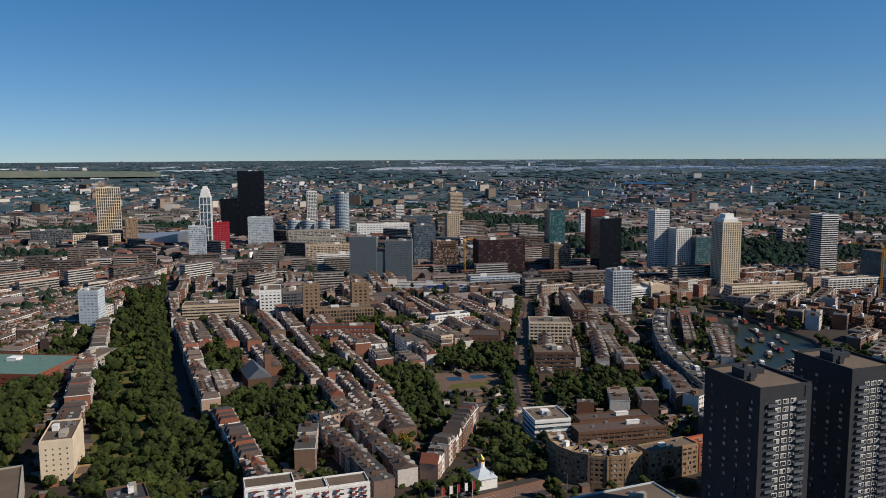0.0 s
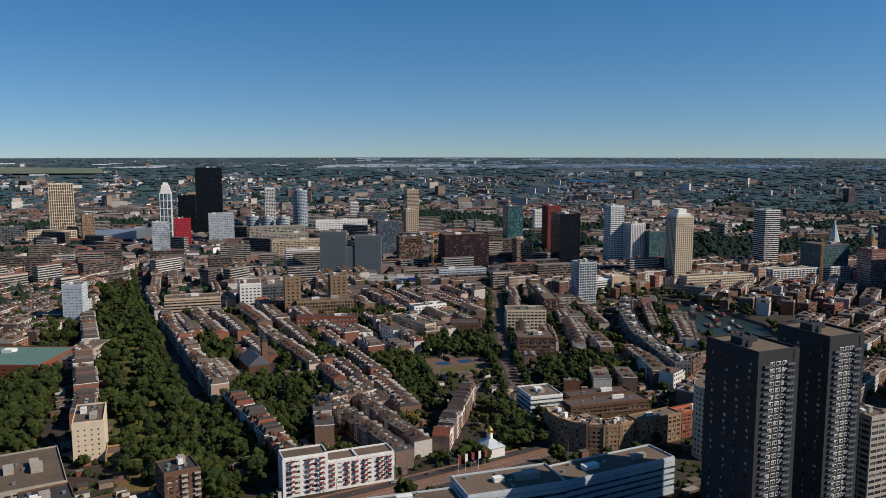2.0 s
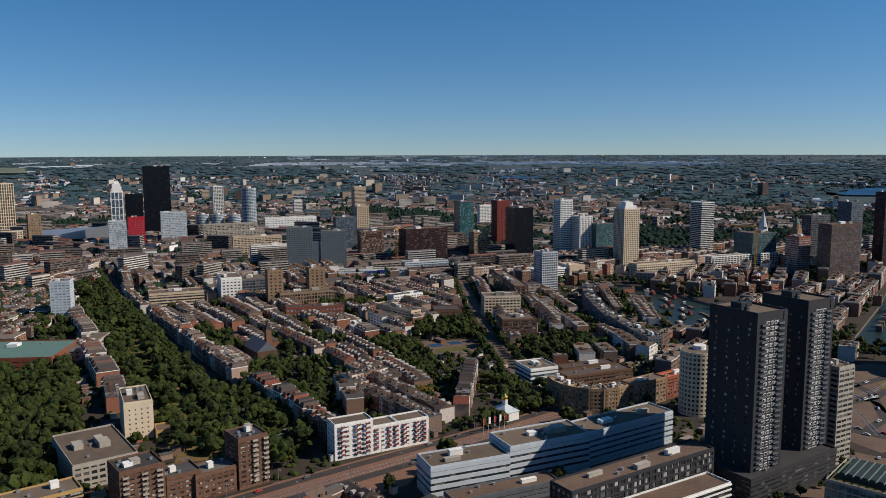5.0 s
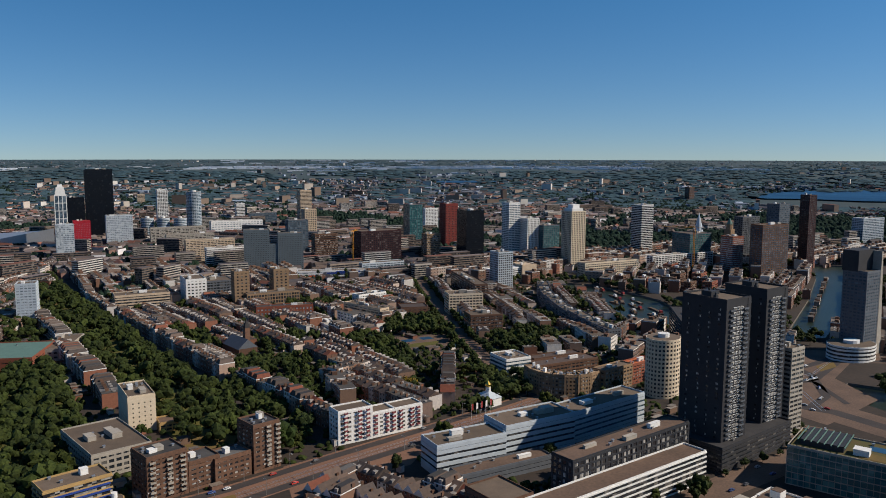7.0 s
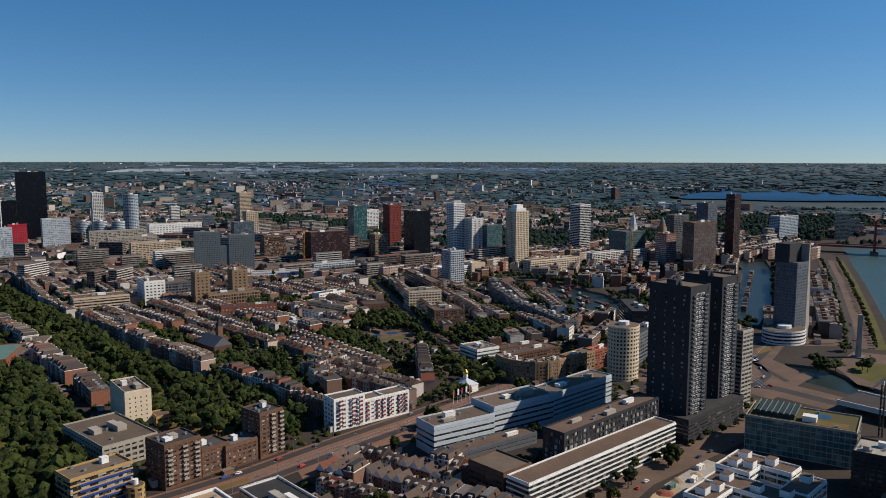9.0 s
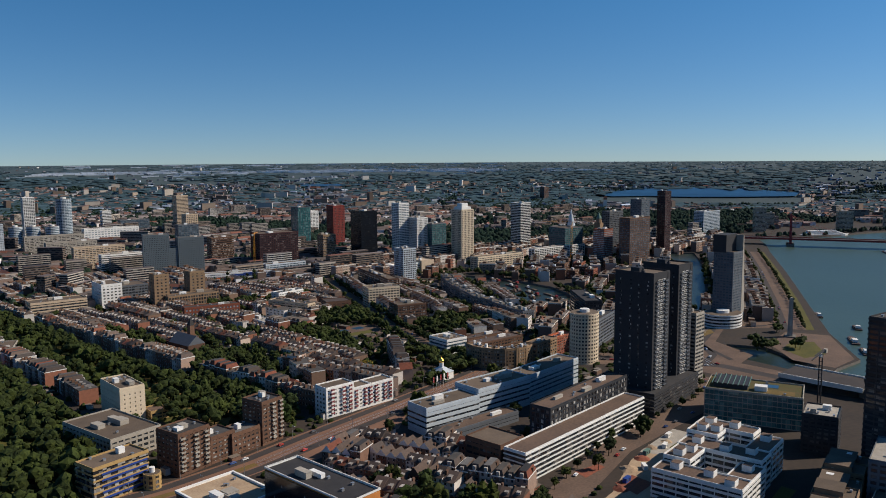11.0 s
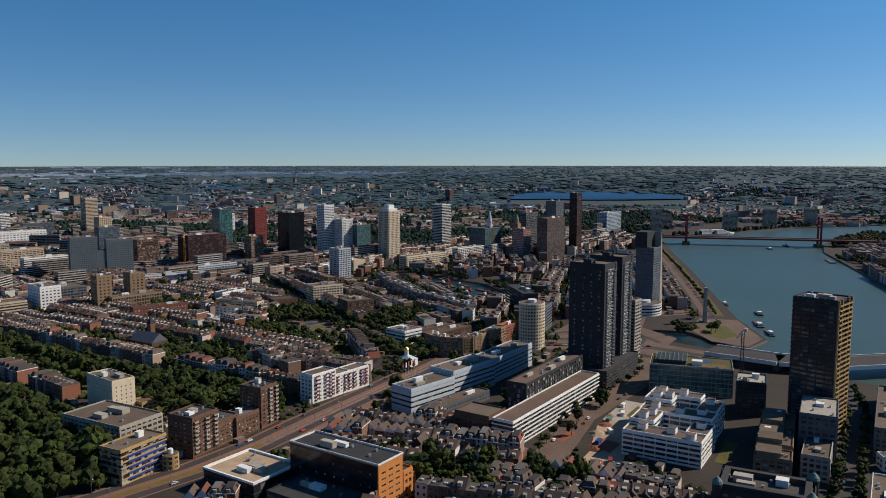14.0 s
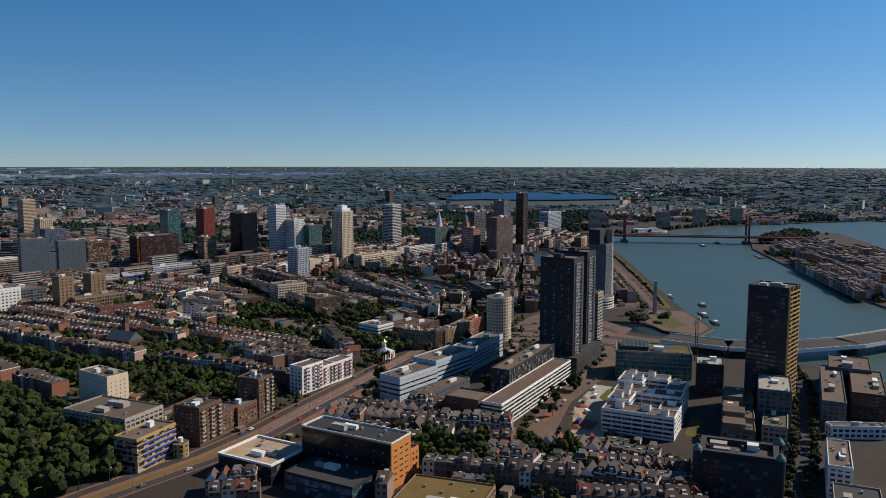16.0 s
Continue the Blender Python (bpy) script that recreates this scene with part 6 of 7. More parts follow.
def light_crown(seed):
    rg = random.Random(seed)
    vs, fs = [], []
    ico = bmesh.new()
    bmesh.ops.create_icosphere(ico, subdivisions=1, radius=1)
    iv, ifc = [v.co.copy() for v in ico.verts], [[v.index for v in f.verts] for f in ico.faces]
    ico.free()
    for k in range(7):
        a, rr = k * 0.9 + rg.uniform(0, 0.8), rg.uniform(0.8, 3.6)
        c, s = Vector((math.cos(a) * rr, math.sin(a) * rr, rg.uniform(4.5, 10.5 - rr))), rg.uniform(1.6, 2.5)
        base = len(vs)
        vs += [c + v * s * rg.uniform(0.78, 1.2) for v in iv]
        fs += [[i + base for i in f] for f in ifc]
    n = len(vs)
    for k in range(44):
        p = vs[rg.randrange(n)] * rg.uniform(0.97, 1.08)
        base = len(vs)
        vs += [p + Vector((rg.uniform(-0.9, 0.9), rg.uniform(-0.9, 0.9), rg.uniform(-0.9, 0.9))) for q in range(3)]
        fs.append([base, base + 1, base + 2])
    base = len(vs)
    vs += [Vector((0.3, 0, 0)), Vector((-0.2, 0.25, 0)), Vector((-0.2, -0.25, 0)), Vector((0, 0, 6))]
    fs += [[base, base + 1, base + 3], [base + 1, base + 2, base + 3], [base + 2, base, base + 3]]
    return np.array([tuple(v) for v in vs]), fs


LITE = [light_crown(s) for s in (41, 42, 43, 44)]
rng = random.Random(21)
tree_count = 0

def put_tree(k, x, y, s=1.0):
    global tree_count
    m = pose(x, y, 0, 0, 0, rng.uniform(0, 360)) @ Matrix.Diagonal((s * rng.uniform(0.9, 1.15), s * rng.uniform(0.9, 1.15), s * rng.uniform(0.85, 1.15), 1))
    if k not in (4, 5) and not (y < 400 and -236 < x < 110):
        v, f = LITE[(k + tree_count) % 4]
        mm = np.array(m)
        base = len(lite["v"])
        lite["v"].extend((v @ mm[:3, :3].T + mm[:3, 3]).tolist())
        lite["f"].extend([i + base for i in q] for q in f)
    elif not TREE_USED[k]:
        TREES[k][0].matrix_basis, TREE_USED[k] = m, True
    else:
        repeat(*TREES[k], m)
    tree_count += 1


def soft_noise(x, y, s):
    return noise.noise(Vector((x * s, y * s, 3.7)))


def grove(poly, gap, s=1.0, keep=1.0, kinds=(0, 1, 2, 3), over=False):
    """Trees over an area on a loose grid, where no building or road is."""
    x0, x1 = min(p[0] for p in poly), max(p[0] for p in poly)
    y0, y1 = min(p[1] for p in poly), max(p[1] for p in poly)
    y = y0
    while y < y1:
        x = x0
        while x < x1:
            px, py = x + rng.uniform(-0.45, 0.45) * gap, y + rng.uniform(-0.45, 0.45) * gap
            if rng.random() < keep and in_poly(px, py, poly):
                i, j = int((px - GX) / CELL), int((py - GY) / CELL)
                if over or (0 <= i < 700 and 0 <= j < 500 and taken[i, j] != 1):
                    put_tree(rng.choice(kinds), px, py, s * rng.uniform(0.8, 1.2))
            x += gap
        y += gap


def avenue_trees(pts, gap, side, s=0.8, kinds=(0, 2)):
    for (x0, y0), (x1, y1) in zip(pts, pts[1:]):
        L = math.hypot(x1 - x0, y1 - y0)
        for k in range(int(L / gap)):
            t = (k + 0.5) / max(1, int(L / gap))
            put_tree(rng.choice(kinds), x0 + (x1 - x0) * t - (y1 - y0) / L * side, y0 + (y1 - y0) * t + (x1 - x0) / L * side, s * rng.uniform(0.8, 1.15))


grove(PARK, 11.0, 1.35, 0.6)
grove([(-122, 366), (-88, 374), (-78, 392), (-104, 440), (-128, 520), (-150, 520), (-128, 430)], 9.5, 1.15, 0.8, over=True)
grove([(-240, 300), (-222, 400), (-236, 520), (-262, 620), (-330, 630), (-420, 540), (-420, 300)], 10.5, 1.4, 0.9)
for area in TREE_AREAS:
    grove(area, 8.6, 1.05, 0.92)
grove([(-420, 900), (-300, 930), (-350, 1250), (-440, 1350)], 14, 1.0, 0.65)
grove([(395, 600), (430, 640), (440, 700), (400, 760), (395, 680)], 10, 0.9, 0.7)
grove([(400, 560), (440, 570), (600, 700), (700, 800), (650, 790), (500, 660)], 12, 0.85, 0.5)
grove([(344, 330), (358, 325), (372, 335), (366, 352), (350, 354)], 8, 1.35, 0.9, over=True)
grove([(384, 320), (396, 318), (402, 328), (390, 332)], 8, 1.25, 0.95, over=True)
grove([(-420, 690), (-370, 640), (-268, 640), (-275, 720), (-330, 900), (-430, 900)], 12, 1.15, 0.6)
grove([(235, 330), (262, 345), (240, 395), (205, 420)], 11, 0.8, 0.5, over=True)
grove([(400, 470), (450, 500), (435, 560), (400, 540)], 11, 1.0, 0.6)
grove([(60, 130), (95, 140), (90, 150), (58, 142)], 8, 0.6, 0.6, over=True)
grove([(300, 840), (420, 830), (430, 880), (380, 960), (330, 930)], 12, 0.9, 0.45)
grove([(-30, 335), (-10, 350), (-12, 362), (-40, 352)], 9, 0.7, 0.4)
grove([(1280, 615), (1480, 690), (1690, 720), (1640, 590), (1500, 600)], 14, 1.1, 0.9, over=True)
grove([(600, 780), (760, 900), (720, 960), (560, 900)], 14, 0.9, 0.35)
avenue_trees(AVENUE[:6], 9, 10, 0.8)
avenue_trees(AVENUE[:6], 9, -10, 0.8)
avenue_trees(PARKSIDE, 10, 6, 1.1)
avenue_trees(PARKSIDE, 11, 13, 1.2)
avenue_trees(QUAYROAD, 12, -14, 0.65)
avenue_trees(QUAYROAD, 13, 12, 0.7)
avenue_trees(SOUTH, 11, 6, 0.75)
avenue_trees(SOUTH, 11, -6, 0.75)
avenue_trees(INNER, 16, 8, 0.6)
avenue_trees([(-12, 565), (12, 471)], 8, 0, 1.0, kinds=(5,))
for x, y in ((43, 281), (-34, 267), (-38, 272), (-43, 176), (93, 234), (88, 231), (53, 221), (48, 218), (-20, 246), (20, 262), (8, 268), (-62, 206), (-30, 150), (28, 205), (-88, 150), (-100, 150), (-72, 180), (-80, 222)):
    put_tree(rng.choice((0, 3)), x, y, rng.uniform(0.7, 1.0))
for x, y in ((150, 540), (158, 552), (166, 560), (60, 980), (72, 985), (30, 975), (-76, 520), (-70, 512)):
    put_tree(4, x, y, 1.1)
rng.shuffle(gardens)
for x, y in gardens:
    if tree_count > 4300:
        break
    i, j = int((x - GX) / CELL), int((y - GY) / CELL)
    if 0 <= i < 700 and 0 <= j < 500 and taken[i, j] == 0:
        put_tree(rng.choice((0, 2, 2, 1)), x, y, rng.uniform(0.6, 1.1))

for k in range(900):
    x, y = rng.uniform(-240, 230), rng.uniform(400, 960)
    i, j = int((x - GX) / CELL), int((y - GY) / CELL)
    if taken[i, j] == 0 and soft_noise(x, y, 0.02) > 0.05:
        put_tree(rng.choice((0, 2, 2, 1)), x, y, rng.uniform(0.6, 1.0))
me = bpy.data.meshes.new("garden_trees")
me.from_pydata(lite["v"], [], lite["f"])
me.materials.append(M["townleaf"])
tagged(new("garden_trees", me), "dark green trees in the gardens and along streets", "trees", kind="stuff")

# ---- cars, boats ----
def car_kind():
    bm = B()
    box(bm, -2.1, 2.1, -0.88, 0.88, 0.35, 0.95, 0, taper=0.06)
    box(bm, -1.5, 1.0, -0.8, 0.8, 0.95, 1.45, 0, taper=0.28)
    body = part("car", bm, "carpaint")
    bm = B(); box(bm, -1.45, 0.95, -0.84, 0.84, 1.0, 1.36, 0, taper=0.22); part("window", bm, "gl_dark", body)
    me = None
    for x in (-1.3, 1.3):
        for y in (-0.86, 0.7):
            if me is None:
                bm = B(); prism(bm, circle(0.33, 8), 0, 0.18)
                o = part("wheel", bm, "rubber", body)
                me = o.data
            else:
                o = part("wheel", me, "rubber", body)
            o.matrix_basis = pose(x, y + 0.16, 0.33, 90, 0, 0)
    return tagged(body, "small parked car on the street", "car", "cars of the streets")


CAR = car_kind()
car_used = False
rng = random.Random(33)

def put_car(x, y, ang, z=0.1):
    global car_used
    if car_used:
        copy_thing(CAR, pose(x, y, z, 0, 0, ang))
    else:
        CAR.matrix_basis, car_used = pose(x, y, z, 0, 0, ang), True


def cars_along(pts, side, n):
    for k in range(n):
        i = rng.randrange(len(pts) - 1)
        (x0, y0), (x1, y1) = pts[i], pts[i + 1]
        t, L = rng.random(), math.hypot(x1 - x0, y1 - y0)
        put_car(x0 + (x1 - x0) * t - (y1 - y0) / L * side, y0 + (y1 - y0) * t + (x1 - x0) / L * side, math.degrees(math.atan2(y1 - y0, x1 - x0)))


cars_along(DIKE[2:8], 9, 8)
cars_along(DIKE[2:8], -10, 7)
cars_along(AVENUE[:4], 7, 9)
cars_along(AVENUE[:4], -6, 8)
cars_along(INNER, 5, 7)
cars_along(INNER, -6, 8)
cars_along(HIGHROAD[:4], 4, 8)
cars_along(QUAYROAD, 3, 10)
cars_along([(225, 408), (275, 380), (330, 390), (390, 425), (450, 405)], 0, 12)
cars_along([(262, 330), (300, 350), (335, 400)], 1, 6)
cars_along(HIGHROAD[:4], -5, 8)
cars_along(SOUTH, 3, 8)
cars_along(SOUTH, -4, 8)
cars_along([(240, 430), (300, 410), (360, 425), (420, 445)], 0, 8)


def boat(x, y, ang, L, w, label, cabin=True, house="white"):
    T = thing("boat", x, y, -2.6, ang, label, "boat", "boats on the river")
    bm = B()
    prism(bm, [(-L / 2, -w / 2), (L * 0.3, -w / 2), (L / 2, 0), (L * 0.3, w / 2), (-L / 2, w / 2)], -0.5, 1.3, top=1.06)
    part("hull", bm, "hull", T)
    bm = B(); box(bm, -L * 0.42, L * 0.28, -w * 0.4, w * 0.4, 1.3, 1.8); part("deck_hatch", bm, "roofgrey", T)
    if cabin:
        bm = B(); box(bm, -L * 0.4, -L * 0.12, -w * 0.36, w * 0.36, 1.8, 4.2, taper=0.2); part("wheelhouse", bm, house, T)
        bm = B(); box(bm, -L * 0.3, -L * 0.29, -0.05, 0.05, 4.2, 6.5); part("mast", bm, "steel", T)

for x, y, a, L, w, lb, cb in ((529, 352, 40, 24, 7, "dark working tug on the river", True), (1205, 706, 40, 40, 8, "white passenger boat under way", True), (1285, 712, 40, 36, 8, "white passenger boat under way", True),
                              (556, 415, 42, 30, 6, "white river boat moored at the quay", True), (470, 320, 40, 36, 7, "old sailing barge moored at the tip", True), (436, 288, 40, 30, 6, "red-brown barge moored at the tip", True),
                              (1095, 530, 36, 60, 9, "moored inland barge along the island", False), (970, 405, 36, 70, 10, "moored inland barge along the island", False), (880, 340, 36, 70, 10, "long dark barge along the island", True),
                              (745, 232, 38, 60, 10, "long barge moored by the island", False), (820, 292, 37, 66, 10, "long barge moored by the island", True), (330, 660, 70, 26, 5, "old barge in the harbour basin", True),
                              (352, 690, 70, 22, 5, "old barge in the harbour basin", True), (362, 620, 80, 26, 5, "old barge in the harbour basin", True), (345, 600, 10, 20, 5, "small boat in the harbour basin", True), (372, 745, 60, 24, 5, "old barge in the harbour basin", False)):
    boat(x, y, a, L, w, lb, cb)
for k in range(26):
    t = k / 25
    bxx, byy = 352 + 48 * t + (7 if k % 2 else -9) + (8 if k % 3 else -8), 622 + 250 * t
    boat(bxx, byy, 65 + (k * 37) % 30, 14 + (k * 5) % 9, 3.6 + (k % 3) * 0.5, ("old sailing barge in the harbour basin", "small motor boat in the harbour basin", "moored red-brown houseboat in the basin")[k % 3], k % 4 != 3, ("tan", "white", "redsteel")[k % 3])
T = thing("river_cruiser", 1400, 955, -2.6, -20, "large white river cruise ship at its berth", "ship")
bm = B(); prism(bm, [(-60, -8), (45, -8), (60, 0), (45, 8), (-60, 8)], -0.5, 4); part("hull", bm, "white", T)
for k in range(3):
    bm = B(); box(bm, -55 + k * 4, 40 - k * 8, -7 + k * 0.5, 7 - k * 0.5, 4 + k * 3, 6.8 + k * 3); part("deck_house", bm, "white", T)

# ---- building yard ----
def heap(x, y, r, h, mat, label):
    rg = random.Random(int(x * 3 + y))
    bm = B()
    ring = [bm.verts.new((x + r * rg.uniform(0.8, 1.2) * math.cos(k * 0.7), y + r * rg.uniform(0.8, 1.2) * math.sin(k * 0.7), 0)) for k in range(9)]
    mid = [bm.verts.new((x + r * 0.5 * rg.uniform(0.7, 1.3) * math.cos(k * 0.7), y + r * 0.5 * rg.uniform(0.7, 1.3) * math.sin(k * 0.7), h * rg.uniform(0.5, 0.8))) for k in range(9)]
    tip = bm.verts.new((x, y, h))
    for k in range(9):
        n = (k + 1) % 9
        bm.faces.new((ring[k], ring[n], mid[n], mid[k]))
        bm.faces.new((mid[k], mid[n], tip))
    tagged(part("rubble_heap", bm, mat), label, "heap", "heaps on the building yard")

for x, y, r, h, mt in ((20, 178, 5, 2, "redbrick"), (44, 196, 6, 2.4, "sand"), (62, 204, 5, 1.8, "redbrick"), (80, 214, 4, 2, "sand"), (4, 164, 5, 1.6, "redbrick"), (96, 216, 4, 1.6, "sand")):
    heap(x, y, r, h, mt, "low heap of red brick rubble" if mt == "redbrick" else "low heap of pale building sand")
for x, y, a, mt in ((30, 184, 20, "blue"), (52, 192, 60, "white"), (70, 208, 20, "copper"), (88, 210, 30, "white"), (10, 158, 40, "redsteel"), (104, 222, 18, "white")):
    T = thing("site_cabin", x, y, 0, a, "small steel site cabin on the yard", "cabin", "cabins on the building yard")
    bm = B(); box(bm, -3, 3, -1.25, 1.25, 0.1, 2.7); part("body", bm, mt, T)
    bm = B(); box(bm, -2.2, -1.0, -1.32, -1.25, 1.1, 2.1); part("window", bm, "gl_dark", T)
    bm = B(); box(bm, 0.8, 1.8, -1.3, -1.25, 0.15, 2.2); part("door", bm, "darkgrey", T)

# ---- masts, lamps and flags ----
def street_lamp(x, y, ang, h=9.0):
    T = thing("street_lamp", x, y, 0, ang, "grey steel street lamp mast by the road", "street lamp", "lamps of the dike road")
    bm = B(); prism(bm, circle(0.16, 6), 0, h, top=0.6); part("mast", bm, "steel", T)
    bm = B(); box(bm, 0, 2.2, -0.08, 0.08, h - 0.2, h); part("arm", bm, "steel", T)
    bm = B(); box(bm, 1.6, 2.6, -0.2, 0.2, h - 0.35, h - 0.15); part("lamp_head", bm, "white", T)

for (x0, y0), (x1, y1) in zip(DIKE[2:8], DIKE[3:9]):
    for t in (0.2, 0.7):
        for side in (-12, 12):
            L = math.hypot(x1 - x0, y1 - y0)
            street_lamp(x0 + (x1 - x0) * t - (y1 - y0) / L * side, y0 + (y1 - y0) * t + (x1 - x0) / L * side, math.degrees(math.atan2(y1 - y0, x1 - x0)) + (90 if side < 0 else -90))
for k in range(5):
    T = thing("flagpole", 26 + k * 4.2, 393 + k * 1.6, 0, 20, "tall white flagpole with a red or white flag", "flagpole", "flags by the chapel")
    bm = B(); prism(bm, circle(0.12, 6), 0, 11, top=0.5); part("pole", bm, "white", T)
    bm = B(); box(bm, 0.1, 1.7, -0.05, 0.05, 6.0, 10.5); part("flag", bm, ("redsteel", "white")[k % 2], T)

# ---- far town, woods and horizon ----
def far_mesh(name, boxes, mats, label, category):
    """Many small separate pieces as one mesh. boxes: x, y, z, w, d, h, turn, roof height, material of the body."""
    vs, fs, ms = [], [], []
    for x, y, z, w, d, h, a, rh, mt in boxes:
        c, s = math.cos(a), math.sin(a)
        b = len(vs)
        for zz in (z - 2, z + h):
            for u, v in ((-w / 2, -d / 2), (w / 2, -d / 2), (w / 2, d / 2), (-w / 2, d / 2)):
                vs.append((x + u * c - v * s, y + u * s + v * c, zz))
        fs += [(b, b + 1, b + 5, b + 4), (b + 1, b + 2, b + 6, b + 5), (b + 2, b + 3, b + 7, b + 6), (b + 3, b, b + 4, b + 7)]
        ms += [mt] * 4
        b2 = len(vs)
        e = 0.3
        for u, v in ((-w / 2 - e, -d / 2 - e), (w / 2 + e, -d / 2 - e), (w / 2 + e, d / 2 + e), (-w / 2 - e, d / 2 + e)):
            vs.append((x + u * c - v * s, y + u * s + v * c, z + h + 0.02))
        if rh:
            for u in (-w / 2 - e, w / 2 + e):
                vs.append((x + u * c, y + u * s, z + h + rh))
            fs += [(b2, b2 + 1, b2 + 5, b2 + 4), (b2 + 2, b2 + 3, b2 + 4, b2 + 5), (b2 + 1, b2 + 2, b2 + 5), (b2 + 3, b2, b2 + 4)]
            ms += [1] * 4
        else:
            fs.append((b2, b2 + 1, b2 + 2, b2 + 3))
            ms.append(2 if mt == 2 else 1)
    me = bpy.data.meshes.new(name)
    me.from_pydata(vs, [], fs)
    for m_ in mats:
        me.materials.append(M[m_])
    me.polygons.foreach_set("material_index", ms)
    ob = new(name, me)
    return tagged(ob, label, category, kind="stuff")


def clumps(name, items, mat, label):
    """Uneven leafy clumps as one mesh. items: x, y, z, radius, height."""
    vs, fs = [], []
    rg = random.Random(77)
    for x, y, z, r, h in items:
        b = len(vs)
        a0 = rg.uniform(0, 6.28)
        for k in range(5):
            a = a0 + k * 1.2566
            q = r * rg.uniform(0.75, 1.2)
            vs.append((x + q * math.cos(a), y + q * math.sin(a), z + h * rg.uniform(0.05, 0.3)))
        for k in range(5):
            a = a0 + 0.6 + k * 1.2566
            q = r * rg.uniform(0.5, 0.85)
            vs.append((x + q * math.cos(a), y + q * math.sin(a), z + h * rg.uniform(0.6, 0.9)))
        vs.append((x + rg.uniform(-0.2, 0.2) * r, y + rg.uniform(-0.2, 0.2) * r, z + h))
        for k in range(5):
            n = (k + 1) % 5
            fs += [(b + k, b + n, b + 5 + k), (b + n, b + 5 + n, b + 5 + k), (b + 5 + k, b + 5 + n, b + 10)]
    me = bpy.data.meshes.new(name)
    me.from_pydata(vs, [], fs)
    me.materials.append(M[mat])
    return tagged(new(name, me), label, "trees", kind="stuff")


rng = random.Random(91)
def polar(rows):
    return [(MID[0] + r * math.sin(radians(a)), MID[1] + r * math.cos(radians(a))) for a, r in rows]

LAKE = polar([(41.2, 3010), (42.5, 2985), (45, 2995), (48, 2980), (51, 2990), (54.8, 3020), (55, 3080), (52, 3140), (48, 3165), (44.5, 3130), (42, 3060)])
LAKE2 = polar([(19.6, 3225), (21.5, 3215), (23.8, 3230), (24.2, 3250), (22, 3262), (20, 3255)])
SHORE = polar([(41, 2860), (55.5, 2870), (55.5, 3020), (41, 3020)])
FIELD = [(-2300, 2700), (-1500, 3100), (-900, 3250), (-950, 3400), (-1700, 3300), (-2450, 2900)]
FIELD2 = [(-1900, 2250), (-1300, 2500), (-1250, 2600), (-1950, 2350)]

def draped(name, poly, mat, lift, label, category):
    bm = B()
    lp = [[Vector((x, y, land_height(x, y) + lift)) for x, y in poly]]
    vs = [bm.verts.new(v) for v in lp[0]]
    for tri in tessellate_polygon(lp):
        f = bm.faces.new([vs[i] for i in tri])
        f.normal_update()
        if f.normal.z < 0:
            f.normal_flip()
    return tagged(part(name, bm, mat), label, category, kind="structure")

draped("water", LAKE, "lake", 5, "wide blue lake beyond the town", "lake")
draped("water", LAKE2, "lake", 5, "small blue lake beyond the town", "lake")
draped("field", FIELD, "field", 6, "flat pale green polder meadow", "field")
draped("field", FIELD2, "field", 3, "flat pale green polder meadow", "field")

far_houses, far_flats, far_trees, plain_houses, plain_trees = [], [], [], [], []
EYE_X, EYE_Y = -200, -105

# rows of houses out to the end of the level ground
for k in range(28500):
    r = math.sqrt(rng.uniform(1050 ** 2, 3300 ** 2))
    a = rng.uniform(-0.62, 1.42)
    x, y = EYE_X + r * math.sin(a), EYE_Y + r * math.cos(a)
    if in_poly(x, y, RIVER) and not in_poly(x, y, ISLE):
        continue
    if in_poly(x, y, LAKE) or in_poly(x, y, SHORE) or in_poly(x, y, LAKE2) or in_poly(x, y, FIELD) or in_poly(x, y, FIELD2) or in_poly(x, y, ISLE):
        continue
    i, j = int((x - GX) / CELL), int((y - GY) / CELL)
    if 1 <= i < 698 and 1 <= j < 498:
        if taken[i - 1:i + 2, j - 1:j + 2].any() or y < 960 + 0.1 * x:
            continue
    elif y < 500:
        continue
    g = soft_noise(x, y, 0.0028) + 0.35 * soft_noise(x, y, 0.011)
    turn = radians(10 + 40 * round(2.5 * soft_noise(x + 900, y, 0.0012)))
    z, sc = land_height(x, y), shrink(x, y)
    sc = max(sc, 0.35)
    if g > -0.12 - (r - 1800) * 0.00012:
        if rng.random() < (0.5 if r < 1800 else 0.56):
            for q in range(rng.randint(1, 3)):
                tx, ty = x + rng.uniform(-9, 9), y + rng.uniform(-9, 9)
                far_trees.append((tx, ty, z, rng.uniform(3.5, 6.5) * sc, rng.uniform(7, 13) * sc))
        elif rng.random() < (0.2 if r < 2000 and -0.25 < a < 0.9 else 0.06) and r > 1100:
            far_flats.append((x, y, z, rng.uniform(22, 60) * sc, 12 * sc, rng.choice((12, 16, 22, 30)) * sc, turn, 0, 0))
        else:
            big = rng.random() < 0.16
            far_houses.append((x, y, z, rng.uniform(16, 38) * sc, rng.uniform(9, 12) * sc * (1.5 if big else 1), rng.uniform(7, 11) * sc, turn + (1.571 if rng.random() < 0.2 else 0), 0 if big or rng.random() < 0.3 else 3.5 * sc, 0))
    else:
        for q in range(rng.randint(1, 3)):
            tx, ty = x + rng.uniform(-14, 14), y + rng.uniform(-14, 14)
            far_trees.append((tx, ty, z, rng.uniform(5, 9.5) * sc, rng.uniform(8, 15) * sc))
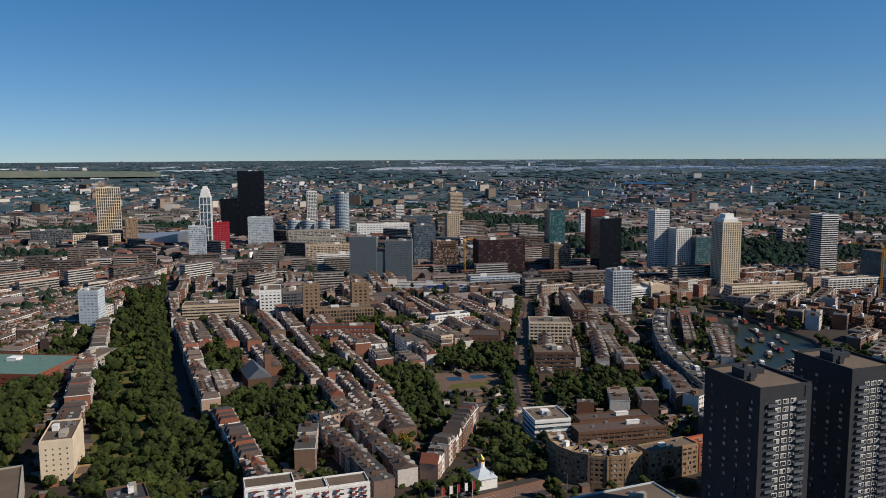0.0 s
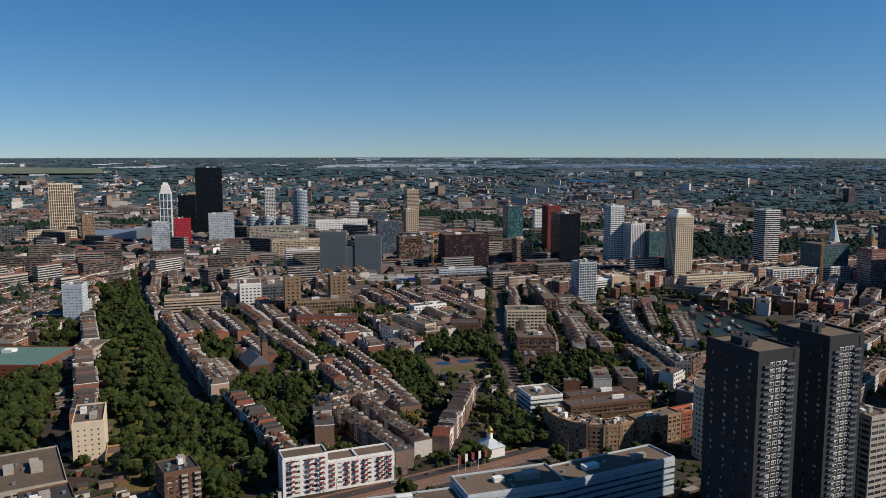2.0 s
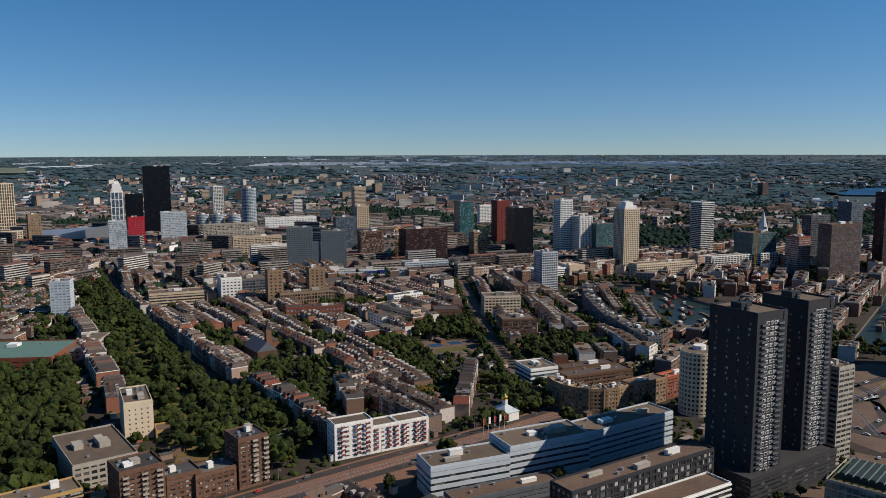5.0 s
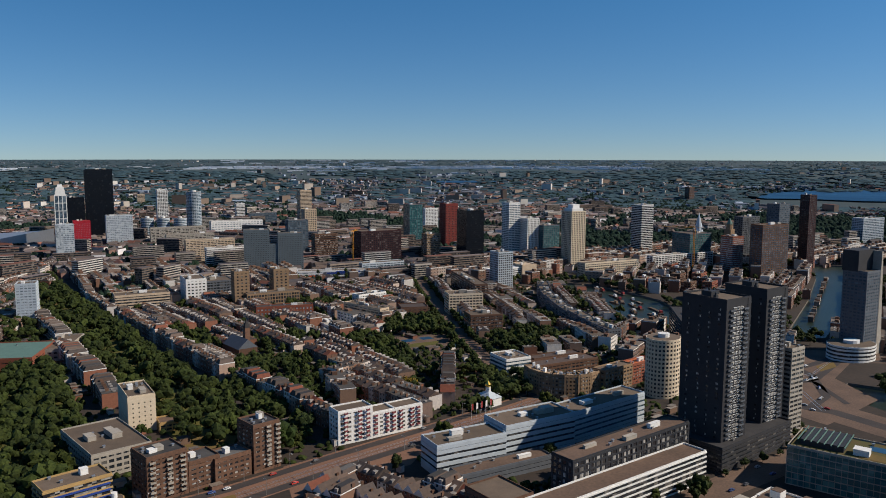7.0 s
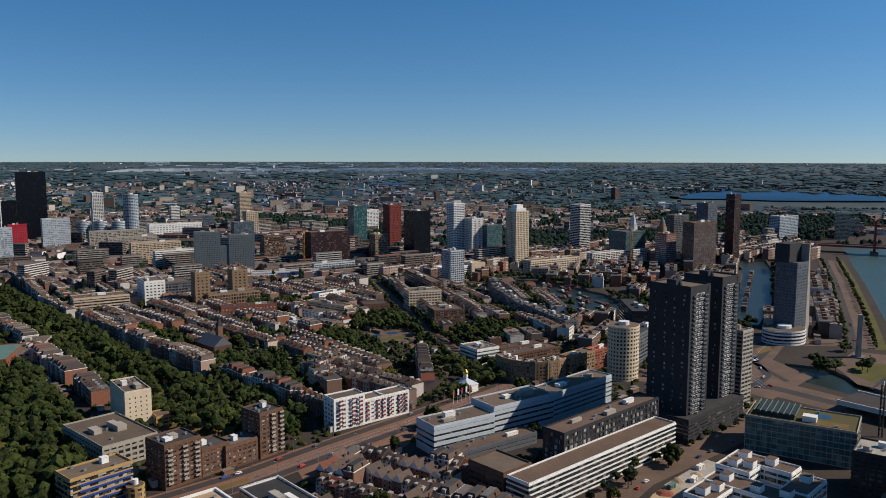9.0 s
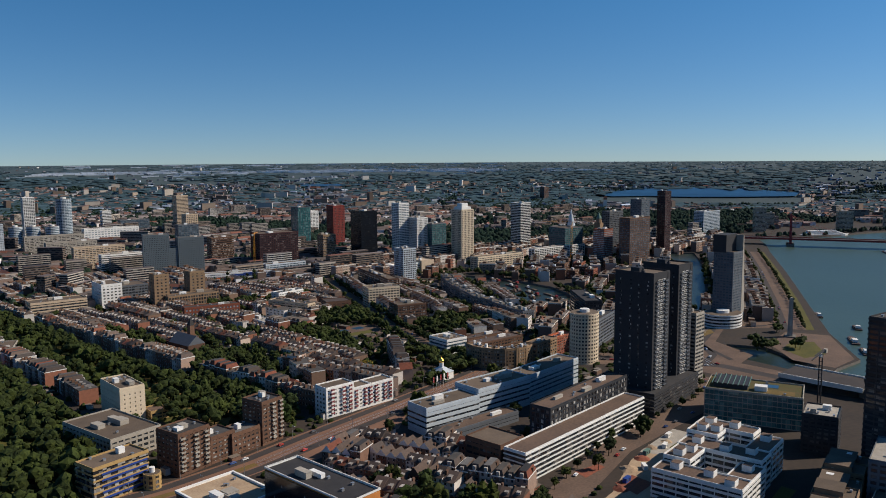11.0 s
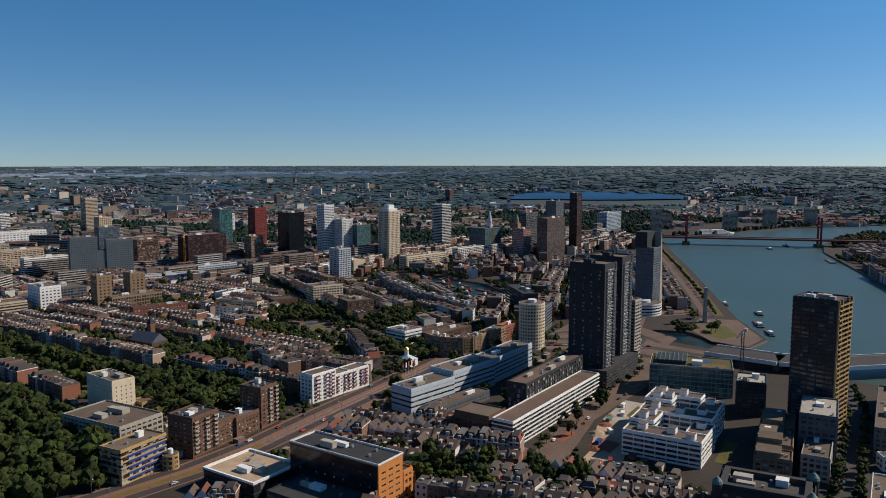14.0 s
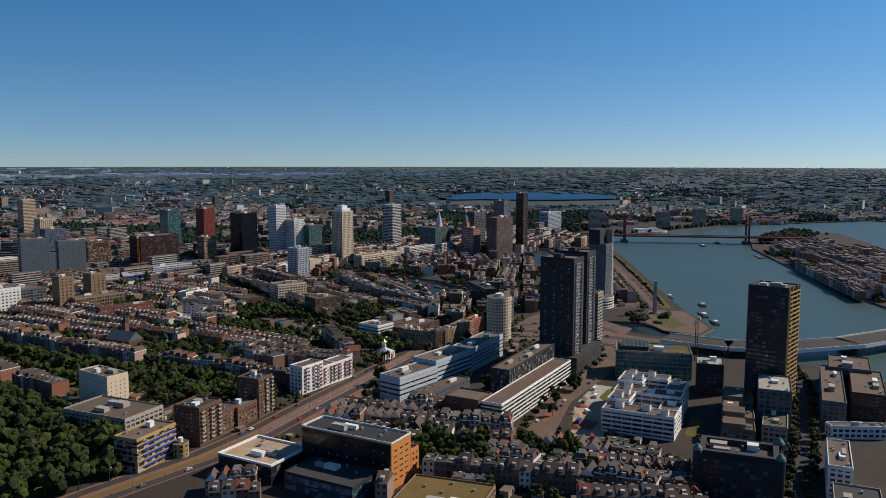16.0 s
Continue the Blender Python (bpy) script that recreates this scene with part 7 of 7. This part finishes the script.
# the plain: woods, villages, greenhouses
for k in range(19000):
    r = rng.uniform(2700, 4680)
    a = rng.uniform(-0.62, 1.42)
    x, y = EYE_X + r * math.sin(a), EYE_Y + r * math.cos(a)
    if in_poly(x, y, RIVER) or in_poly(x, y, LAKE) or in_poly(x, y, LAKE2) or in_poly(x, y, FIELD) or in_poly(x, y, FIELD2):
        continue
    if in_poly(x, y, SHORE) or (3570 < r < 3730 and 0.05 < a < 0.6 and rng.random() < 0.8):
        continue
    sc, z = shrink(x, y), land_height(x, y)
    g = soft_noise(x, y, 0.004) + 0.4 * soft_noise(x, y, 0.016)
    if g > 0.12 and rng.random() < 0.35:
        plain_houses.append((x, y, z, rng.uniform(20, 50) * sc, 12 * sc, rng.uniform(8, 13) * sc, rng.uniform(0, 3), 4 * sc if rng.random() < 0.5 else 0, 0))
    elif g < 0.2 and r < 4600:
        plain_trees.append((x, y, z, rng.uniform(24, 66) * sc, rng.uniform(7, 11) * sc * (1 if r < 4300 else 0.5)))
    if rng.random() < 0.006:
        far_flats.append((x, y, z, rng.uniform(24, 60) * sc, 16 * sc, rng.uniform(24, 46) * sc, rng.uniform(0, 3), 0, 0))
shrubs = []
for k in range(9500):
    x, y = rng.uniform(-330, 300), rng.uniform(330, 980)
    if k % 8 == 0:
        x, y = rng.uniform(-180, 20), rng.uniform(40, 300)
    i, j = int((x - GX) / CELL), int((y - GY) / CELL)
    if taken[i, j] == 1:
        continue
    shrubs.append((x, y, 0, rng.uniform(1.2, 3.4), rng.uniform(1.2, 4.0)))
    if rng.random() < 0.16 and taken[i, j] == 0:
        yards.append((x + 5, y, 0, rng.uniform(3, 9), rng.uniform(3, 6), rng.uniform(2.4, 4.5), radians(20), 0, 0))
clumps("garden_shrubs", shrubs, "townleaf", "shrubs and hedges in gardens and courtyards")
far_mesh("garden_sheds", yards, ["rowwall", "rowflat"], "low sheds and back extensions in the courtyards", "sheds")
far_mesh("far_houses", far_houses, ["farhouse", "farroof"], "endless rows of brown-roofed houses", "houses")
bands = []
for x, y, z, w, d, h, a, rh, mt in far_flats:
    if h > 8 and math.hypot(x - MID[0], y - MID[1]) < 2700:
        for q in range(int(h / 3.2)):
            bands.append((x, y, z + 3.1 + q * 3.2, w + 0.3, d + 0.3, 1.4 - 2.0 + 0.0, a, 0, 2))
far_flats += [(x, y, z, w, d, 0.0, a, rh, mt) for x, y, z, w, d, h, a, rh, mt in bands]
far_mesh("far_flats", far_flats, ["farflat", "farroof", "gl_dark"], "scattered pale blocks of flats", "flats")
far_mesh("plain_houses", plain_houses, ["hazewall", "hazewall"], "villages on the far plain, walls tinted for haze", "houses")
clumps("plain_trees", plain_trees, "hazeleaf", "dark woods on the far plain, tinted blue for haze")
clumps("far_trees", far_trees, "farhazeleaf", "dark green woods and street trees of the suburbs, tinted for haze")
glass_rows = []
for k in range(300):
    a = rng.uniform(0.05, 0.60) if rng.random() < 0.7 else rng.uniform(-0.5, 0.9)
    r = rng.uniform(3620, 3740) if rng.random() < 0.75 else rng.uniform(3400, 4300)
    x, y = EYE_X + r * math.sin(a), EYE_Y + r * math.cos(a)
    glass_rows.append((x, y, land_height(x, y), rng.uniform(25, 110), rng.uniform(8, 18), 3.5, -a + rng.uniform(-0.1, 0.1), 0, 0))
far_mesh("greenhouses", glass_rows, ["greenhouse", "greenhouse"], "bright bands of far greenhouses", "greenhouse")
# far waterfront flats and the wooded river bank
for x, y, w, h in ((1560, 1010, 36, 44), (1720, 985, 36, 46), (1840, 930, 32, 46), (1330, 1080, 26, 58), (1420, 1120, 22, 40)):
    building("apartment_block", "pale slab of flats on the far river bank", x, y, w, 14, h, -30, wall="beige", glass="gl_home", floor=3.1, bay=0, band=1.5, plant=1)
bank = []
for (x0, y0), (x1, y1) in zip(RIVER[9:14], RIVER[10:15]):
    L = math.hypot(x1 - x0, y1 - y0)
    for k in range(int(L / 7)):
        t = rng.random()
        bank.append((x0 + (x1 - x0) * t + rng.uniform(0, 20), y0 + (y1 - y0) * t + rng.uniform(8, 34), 0, rng.uniform(3.5, 6), rng.uniform(7, 12)))
clumps("bank_trees", bank, "farhazeleaf", "row of dark trees along the far river bank")
